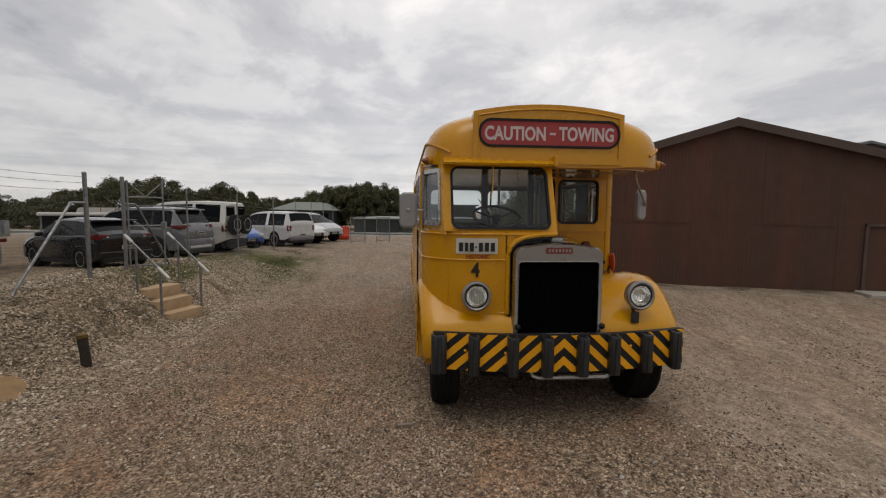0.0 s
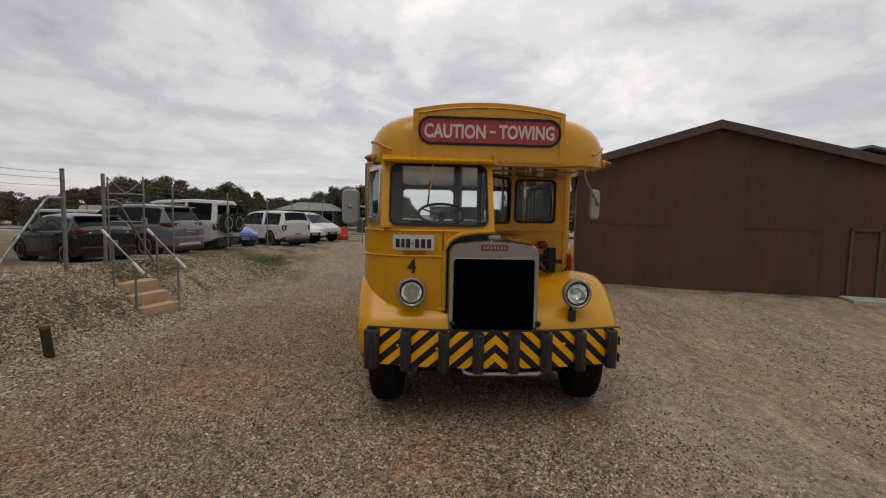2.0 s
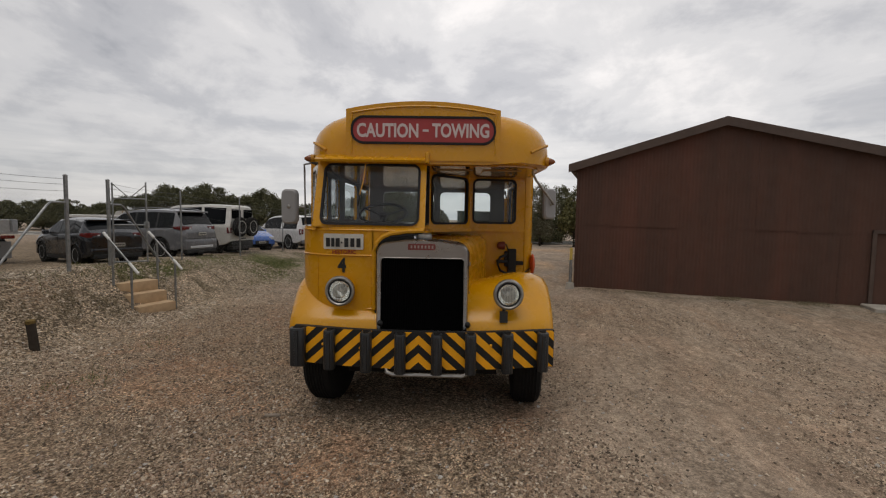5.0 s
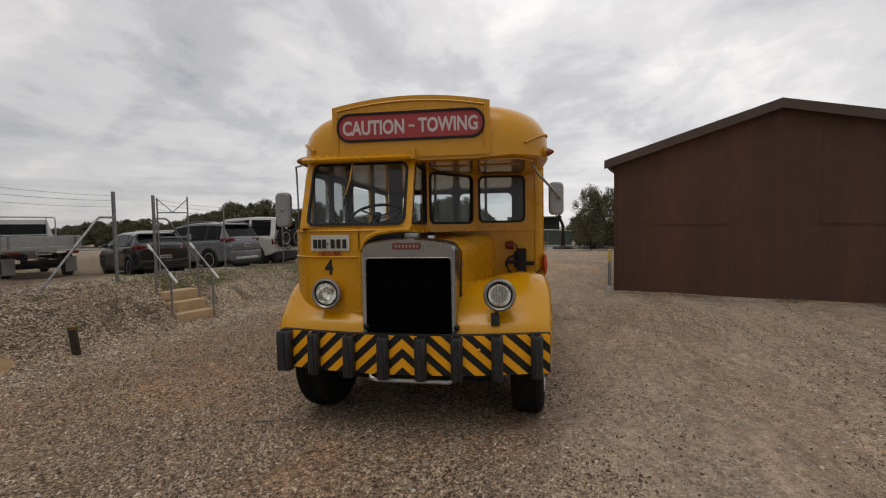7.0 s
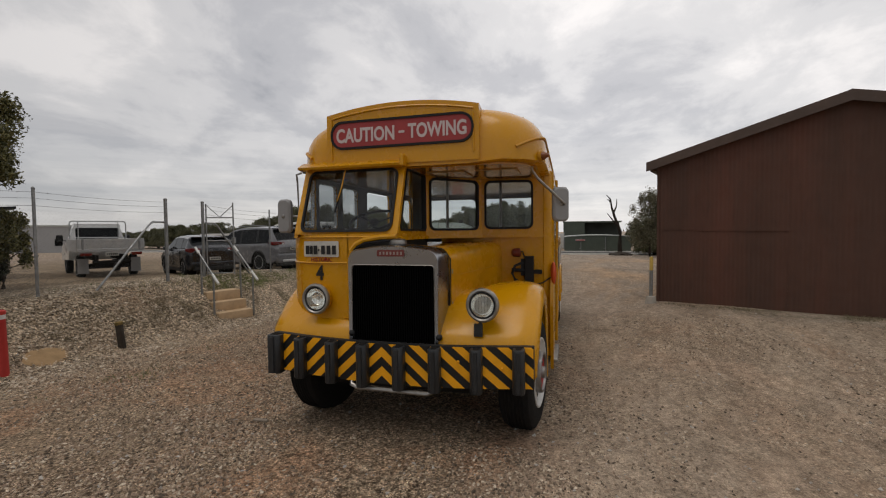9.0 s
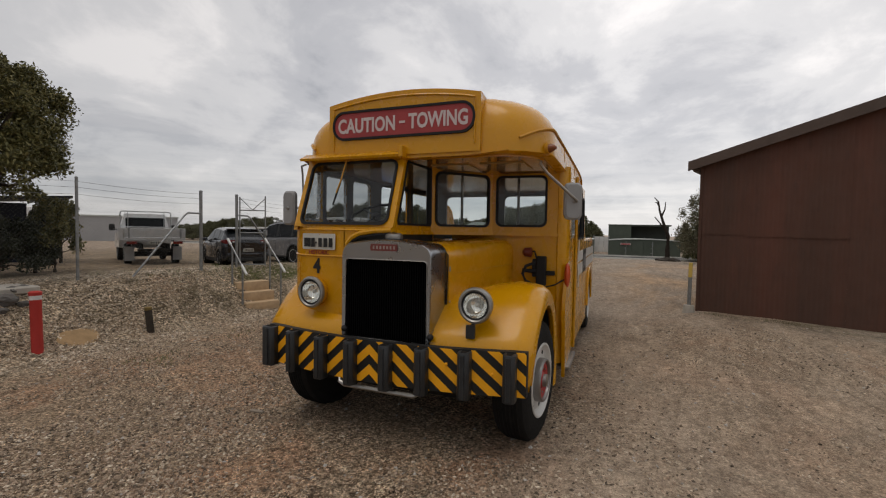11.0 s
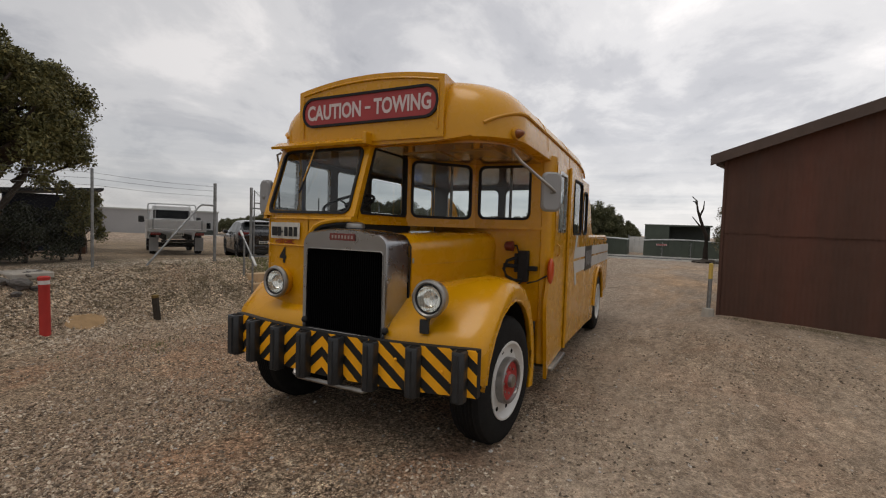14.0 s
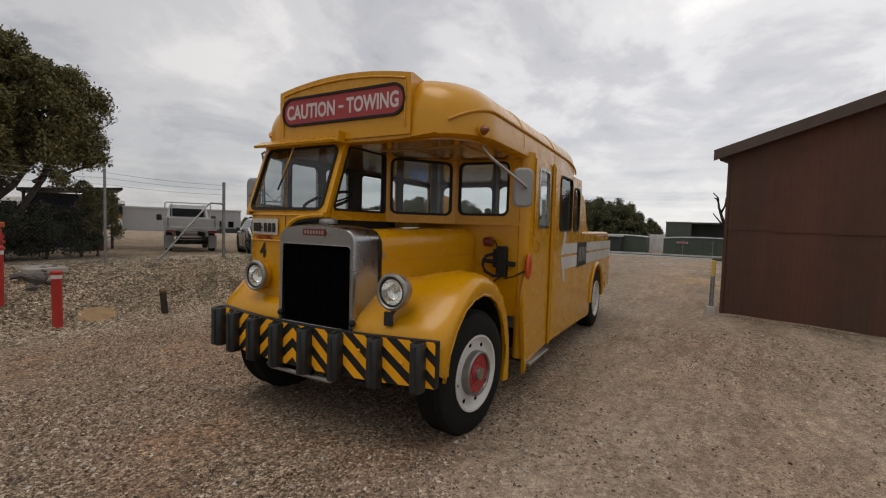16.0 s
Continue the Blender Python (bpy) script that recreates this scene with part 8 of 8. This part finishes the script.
rf = part("roof", bm, M_SAGE, t, smooth=0)
bm = bm_new()
box(bm, 4.6, 5.0, 2.4, 2.8, 2.7, 3.2)
part("chimney", bm, M_OLDWOOD, rf)
# second dark shed with a grey roof behind the brown one
t = thing("shed", pose(17.6, 13.0, 0), "dark corrugated shed with a low grey roof", "shed")
bm = bm_new()
prism(bm, [(0.2, 0), (7, 0), (7, 3.9), (1.0, 4.9), (0.2, 4.75)], lambda u, v, w: Vector((u, w, v)), 8)
part("wall", bm, M_GREENDK, t)
bm = bm_new()
prism(bm, [(-0.1, 4.75), (1.0, 5.02), (7.4, 3.9), (7.4, 3.99), (1.0, 5.12), (-0.1, 4.85)], lambda u, v, w: Vector((u, w - 0.3, v)), 8.6)
part("roof", bm, M_ROOF, t)
# long grey building beyond the car park
t = thing("long_building", pose(-49.9, 24.0, 0.0, 0, 0, 58), "long low grey-white industrial building", "building")
bm = bm_new()
box(bm, -6, 10.6, 0, 6, -0.3, 2.85)
part("wall", bm, M_FARWALL, t)
bm = bm_new()
box(bm, -6.1, 10.7, -0.1, 6.1, 2.85, 3.0)
part("parapet", bm, M_PALE, t)
for k in range(4):
    bm = bm_new()
    box(bm, 5.3 + 1.3 * k, 5.9 + 1.3 * k, -0.04, 0.0, 0.9, 1.6)
    part("window", bm, M_CARGLASS, t)
bm = bm_new()
box(bm, 8.0, 10.2, -0.3, -0.02, -0.2, 0.75)
part("loading_wall", bm, M_GREENDK, t)


def old_bus(name, x, y, z, turn, size, body, stripes, label):
    """A parked coach seen from the front: rounded body, windscreen, bands, wheels."""
    L, Wd, H = size
    t = thing(name, pose(x, y, z, 0, 0, turn), label, "bus")
    bm = bm_new()
    prof = rounded(-Wd / 2, Wd / 2, 0.35, H, 0.22, 4)
    loft(bm, [[Vector((u * k, w, 1.6 + (v - 1.6) * q)) for u, v in prof] for w, k, q in ((0, 0.94, 0.96), (0.12, 1.0, 1.0), (L - 0.1, 1.0, 1.0), (L, 0.96, 0.98))])
    part("body", bm, body, t)
    bm = bm_new()
    prism(bm, rounded(-Wd / 2 + 0.14, Wd / 2 - 0.14, H * 0.52, H * 0.88, 0.12, 3), lambda u, v, w: Vector((u, -0.02 + w, v)), 0.03)
    part("windscreen", bm, M_CARGLASS, t)
    for k in range(6):
        for side in (-1, 1):
            bm = bm_new()
            box(bm, side * Wd / 2 - 0.01, side * Wd / 2 + 0.01, 0.6 + L * 0.155 * k, 0.6 + L * 0.155 * k + L * 0.13, H * 0.55, H * 0.84)
            part("side_window", bm, M_CARGLASS, t)
    for a, b, mat in stripes:
        bm = bm_new()
        box(bm, -Wd / 2 - 0.012, Wd / 2 + 0.012, -0.014, L + 0.01, a, b, 0.01)
        part("band", bm, mat, t)
    for yy in (1.6, L - 2.2):
        for side in (-1, 1):
            bm = bm_new()
            lathe(bm, [(-0.12, 0.3), (-0.12, 0.44), (0.12, 0.44), (0.12, 0.3), (0.13, 0.0)], (side * (Wd / 2 - 0.1), yy, 0.44), (side, 0, 0), 18)
            part("wheel", bm, M_TYRE, t)
    return t


old_bus("coach", -50.2, 22.5, land(-50.2, 22.5), 130, (10.5, 2.5, 3.25), M_WHITE, ((1.25, 1.72, M_ORANGE),), "white parked coach with an orange band")
old_bus("coach", -56.2, 26.8, land(-56.2, 26.8), 130, (10.5, 2.5, 2.95), M_WHITE, ((0.5, 1.75, M_LBLUE),), "white and light blue parked coach")
# lean-to under the big tree
t = thing("lean_to", pose(-11.4, 2.65, land(-11.4, 2.65), 0, 0, 68) @ Matrix.Diagonal((0.85, 0.85, 0.85, 1)), "dark lean-to shelter with a flat roof", "shelter")
bm = bm_new()
prism(bm, [(-0.9, 1.84), (1.75, 2.04), (1.75, 2.12), (-0.9, 1.93)], lambda u, v, w: Vector((u, w - 0.15, v)), 2.4)
part("roof", bm, M_TRIM, t)
bm = bm_new()
box(bm, -0.7, 0.75, 1.0, 1.06, 0, 1.86)
part("back_wall", bm, M_NAVY, t)
for x in (-0.75, 1.45):
    bm = bm_new()
    box(bm, x - 0.04, x + 0.04, -0.04, 0.04, -0.1, 1.95)
    part("post", bm, M_OLDWOOD, t)
bm = bm_new()
box(bm, -0.3, 0.25, -0.6, -0.2, 0, 0.42, 0.02)
ob = part("timber_crate", bm, M_RUST)
ob.matrix_world = pose(-10.9, 3.4, land(-10.9, 3.4), 0, 0, 60)
tagged(ob, "brown timber crate standing on the car park edge", "crate")
# flat-roofed trailer and long caravan behind the first cars
t = thing("box_trailer", pose(-12.3, 11.7, land(-12.3, 11.7), 0, 0, 37), "dark open trailer with a white flat roof", "trailer")
bm = bm_new()
box(bm, -0.3, 2.3, 0, 1.6, 1.22, 1.32, 0.02)
part("roof", bm, M_WHITE, t)
bm = bm_new()
box(bm, -0.2, 2.2, 0.08, 1.5, 0.25, 0.6)
part("bed", bm, M_TRIM, t)
for x in (-0.2, 2.2):
    for y in (0.1, 1.5):
        bm = bm_new()
        box(bm, x - 0.025, x + 0.025, y - 0.025, y + 0.025, -0.05, 1.23)
        part("corner_post", bm, M_GALV, t)
bm = bm_new()
box(bm, -0.18, 2.18, 0.85, 0.88, 0.6, 1.22)
part("rear_screen", bm, M_TRIM, t)
t = thing("caravan", pose(-15.2, 17.2, land(-15.2, 17.2), 0, 0, 31), "long cream caravan with a ribbed roof", "caravan")
bm = bm_new()
prism(bm, rounded(0.0, 5.2, 0.4, 1.72, 0.18, 4), lambda u, v, w: Vector((u, w, v)), 1.9)
part("body", bm, M_C_CREAM, t)
for k in range(9):
    bm = bm_new()
    box(bm, 0.3 + 0.55 * k, 0.34 + 0.55 * k, -0.015, 1.9, 1.44, 1.735)
    part("roof_rib", bm, M_CREAM, t)
for x in (1.6, 3.4):
    bm = bm_new()
    lathe(bm, [(-0.08, 0.2), (-0.08, 0.32), (0.08, 0.32), (0.08, 0.2), (0.09, 0)], (x, 0.06, 0.30), (0, -1, 0), 16)
    part("wheel", bm, M_TYRE, t)
# red barrier block and temporary panels by the road
bm = bm_new()
prism(bm, [(-0.24, 0), (0.24, 0), (0.24, 0.22), (0.12, 0.38), (0.10, 0.78), (-0.10, 0.78), (-0.12, 0.38), (-0.24, 0.22)], lambda u, v, w: Vector((w, u, v)), 0.85)
ob = part("road_barrier", bm, plain("barrier_red", (0.55, 0.05, 0.02), 0.5, 0.4, 0.15, 4), bevel=0.02)
ob.matrix_world = pose(-4.75, 23.7, land(-4.7, 23.7))
tagged(ob, "red plastic road barrier block by the fence", "barrier")
for k, (x, y) in enumerate(((-3.35, 19.9), (-2.05, 21.2))):
    t = thing("fence_panel", pose(x, y, land(x, y), 0, 0, 38), "grey temporary mesh fence panel", "fence panel", "temporary panels")
    for a in (0.0, 0.9):
        bm = bm_new()
        cyl(bm, (a, 0, -0.05), (a, 0, 1.45), 0.022, seg=8)
        part("upright", bm, M_GALV, t)
    for h in (0.12, 1.42):
        bm = bm_new()
        cyl(bm, (0, 0, h), (0.9, 0, h), 0.018, seg=8)
        part("bar", bm, M_GALV, t)
    bm = bm_new()
    for i in range(18):
        cyl(bm, (0.05 * i + 0.02, 0, 0.12), (0.05 * i + 0.02, 0, 1.42), 0.004, seg=4, caps=False)
    for i in range(12):
        cyl(bm, (0, 0.006, 0.18 + 0.11 * i), (0.9, 0.006, 0.18 + 0.11 * i), 0.004, seg=4, caps=False)
    m = part("mesh_infill", bm, M_WIRE, t, smooth=0)
    m["kind"] = "stuff"
# road across the far end, with pale kerbs
for y0, y1, lift, mat, nm, lab in ((31.6, 35.4, 0.012, M_ASPH, "road", "grey asphalt road crossing behind the yard"),):
    xs = [-60 + 2 * i for i in range(56)]
    bm = bm_new()
    solid_sheet(bm, [[Vector((x, y, max(land(x, y0), land(x, y1)) + lift)) for x in xs] for y in (y0, (y0 + y1) / 2, y1)], (0, 0, -0.3))
    tagged(part(nm, bm, mat), lab, "road", kind="structure")
for y in (31.4, 35.6):
    bm = bm_new()
    solid_sheet(bm, [[Vector((x, yy, max(land(x, 31.6), land(x, 35.4)) + 0.10)) for x in xs] for yy in (y - 0.12, y + 0.12)], (0, 0, -0.3))
    tagged(part("kerb", bm, M_KERB), "pale concrete kerb along the road", "kerb", kind="structure")

# ---------------------------------------------------------------- loose stones and grass


def shells(n, xy, size, flat, stretch, material, name, label, seed, category="gravel"):
    """Many small irregular stones lying on the ground, joined into one mesh."""
    rng = np.random.default_rng(seed)
    base = np.array([(1, 0, 0), (0, 1, 0), (-1, 0, 0), (0, -1, 0), (0, 0, 1), (0, 0, -1)], float)
    tris = np.array([(0, 1, 4), (1, 2, 4), (2, 3, 4), (3, 0, 4), (1, 0, 5), (2, 1, 5), (3, 2, 5), (0, 3, 5)])
    v = base[None] * rng.uniform(0.6, 1.3, (n, 6, 1)) + rng.normal(size=(n, 6, 3)) * 0.16
    s = size[0] + (size[1] - size[0]) * rng.uniform(0, 1, n) ** 2.2
    v = v * s[:, None, None] * np.stack([np.full(n, 1.0), rng.uniform(stretch, 1.0, n), rng.uniform(flat * 0.7, flat * 1.3, n)], 1)[:, None]
    a, b = rng.uniform(0, 2 * math.pi, n), rng.normal(size=n) * 0.35
    v = np.stack([v[..., 0] * np.cos(b)[:, None] - v[..., 2] * np.sin(b)[:, None], v[..., 1], v[..., 0] * np.sin(b)[:, None] + v[..., 2] * np.cos(b)[:, None]], -1)
    v = np.stack([v[..., 0] * np.cos(a)[:, None] - v[..., 1] * np.sin(a)[:, None], v[..., 0] * np.sin(a)[:, None] + v[..., 1] * np.cos(a)[:, None], v[..., 2]], -1)
    z = np.array([land(x, y) for x, y in xy.tolist()])
    v += np.concatenate([xy, (z + s * flat * 0.35)[:, None]], 1)[:, None]
    f = (tris[None] + (np.arange(n) * 6)[:, None, None]).reshape(-1, 3)
    me = bpy.data.meshes.new(name)
    me.from_pydata(v.reshape(-1, 3), [], f)
    me.materials.append(material)
    return tagged(new(name, me), label, category, kind="stuff")


rng = np.random.default_rng(3)
n = 320000
yard = np.stack([rng.uniform(-5.0, 7.5, n), -2.3 + 7.5 * rng.uniform(0, 1, n) ** 2.0], 1)
dens = np.array([noise.noise((x * 0.6, y * 0.6, 9)) + 0.6 * noise.noise((x * 1.9, y * 1.9, 4)) for x, y in yard])
under = (yard[:, 0] > -0.25) & (yard[:, 0] < 2.2) & (yard[:, 1] > 0.0)
smooth_dirt = yard[:, 0] + 0.5 * np.sin(yard[:, 1] * 1.3) > 2.3
keep = (dens + rng.uniform(-0.52, 0.48, n) > 0.0) & ~under & ~(smooth_dirt & (rng.uniform(0, 1, n) < 0.66))
yard = yard[keep]
shells(len(yard), yard, (0.005, 0.021), 0.6, 0.55, M_STONE, "loose_gravel", "loose brown and grey gravel stones on the yard", 4)
white = np.stack([rng.uniform(-5.5, 6.5, 2000), -2.2 + 8.0 * rng.uniform(0, 1, 2000) ** 1.6], 1)
shells(2000, white, (0.008, 0.024), 0.6, 0.6, M_QUARTZ, "white_pebbles", "scattered white quartz pebbles on the yard", 5)
n = 42000
bankp = np.stack([rng.uniform(-6.6, -3.3, n), rng.uniform(-3.5, 9.5, n)], 1)
dens = np.array([noise.noise((x * 0.9, y * 0.9, 2)) for x, y in bankp])
keep = (dens + rng.uniform(-0.35, 0.6, n) > 0.0) & (bankp[:, 0] < -3.3 - 0.9 * rng.uniform(0, 1, n) + 1.0 * np.clip((bankp[:, 1] - 4) / 6, 0, 1))
bankp = bankp[keep]
shells(len(bankp), bankp, (0.013, 0.040), 0.35, 0.4, M_CHIP, "bank_chips", "pale flat stone chips covering the bank", 6)


def blades(n, xy, height, name, label, seed, material=None):
    """Thin curved blades of grass, three corners each."""
    rng = np.random.default_rng(seed)
    a = rng.uniform(0, 2 * math.pi, n)
    h = rng.uniform(0.4, 1.0, n) * height
    z = np.array([land(x, y) for x, y in xy]) - 0.005
    p = np.concatenate([xy, z[:, None]], 1)
    w = np.stack([np.cos(a), np.sin(a), np.zeros(n)], 1) * 0.006
    tip = p + np.stack([rng.normal(size=n) * 0.5 * h, rng.normal(size=n) * 0.5 * h, h], 1)
    v = np.stack([p - w, p + w, tip], 1).reshape(-1, 3)
    me = bpy.data.meshes.new(name)
    me.from_pydata(v, [], np.arange(3 * n).reshape(-1, 3))
    me.materials.append(material or M_BLADE)
    return tagged(new(name, me), label, "grass", kind="stuff")


n = 110000
gp = np.stack([rng.uniform(-8.2, -2.6, n), rng.uniform(-2.0, 17.0, n)], 1)
d1 = np.array([noise.noise((x * 0.8, y * 0.8, 6)) + 0.5 * noise.noise((x * 2.6, y * 2.6, 1)) for x, y in gp])
belt = 0.95 * np.exp(-((gp[:, 0] + 4.5) / 1.1) ** 2 - ((gp[:, 1] - 9.6) / 1.5) ** 2) + 0.85 * np.exp(-((gp[:, 0] + 5.6) / 0.45) ** 2) * ((gp[:, 1] > 4.3) & (gp[:, 1] < 8.0)) + 0.35 * np.exp(-((gp[:, 0] + 6.1) / 0.8) ** 2)
belt += 1.1 * np.exp(-(((gp[:, 0] + 4.62) / 0.16) ** 2 + ((gp[:, 1] - 5.45) / 0.16) ** 2))
belt += 0.5 * np.exp(-(((gp[:, 0] + 4.9) / 0.5) ** 2 + ((gp[:, 1] - 4.95) / 0.35) ** 2)) + 0.5 * np.exp(-(((gp[:, 0] + 4.8) / 0.35) ** 2 + ((gp[:, 1] - 3.7) / 0.25) ** 2))
gp = gp[d1 + rng.uniform(-0.5, 0.5, n) + belt > 0.95]
blades(len(gp), gp, 0.075, "grass", "short worn grass along the fence and steps", 8)
n = 5000
wu, wv = 7.4 * rng.uniform(0, 1, n), 0.03 + 0.5 * rng.uniform(0, 1, n) ** 1.6
gp = np.stack([4.46 + wu * 0.94 - wv * 0.342, 6.96 - wu * 0.342 - wv * 0.94], 1)
d1 = np.array([noise.noise((x * 1.4, y * 1.4, 6)) for x, y in gp])
gp = gp[d1 > 0.12]
blades(len(gp), gp, 0.05, "grass", "thin dry weeds along the foot of the shed wall", 9, leaf_mat("dry_weed", (0.10, 0.095, 0.045), (0.17, 0.145, 0.085), (0.24, 0.20, 0.13)))
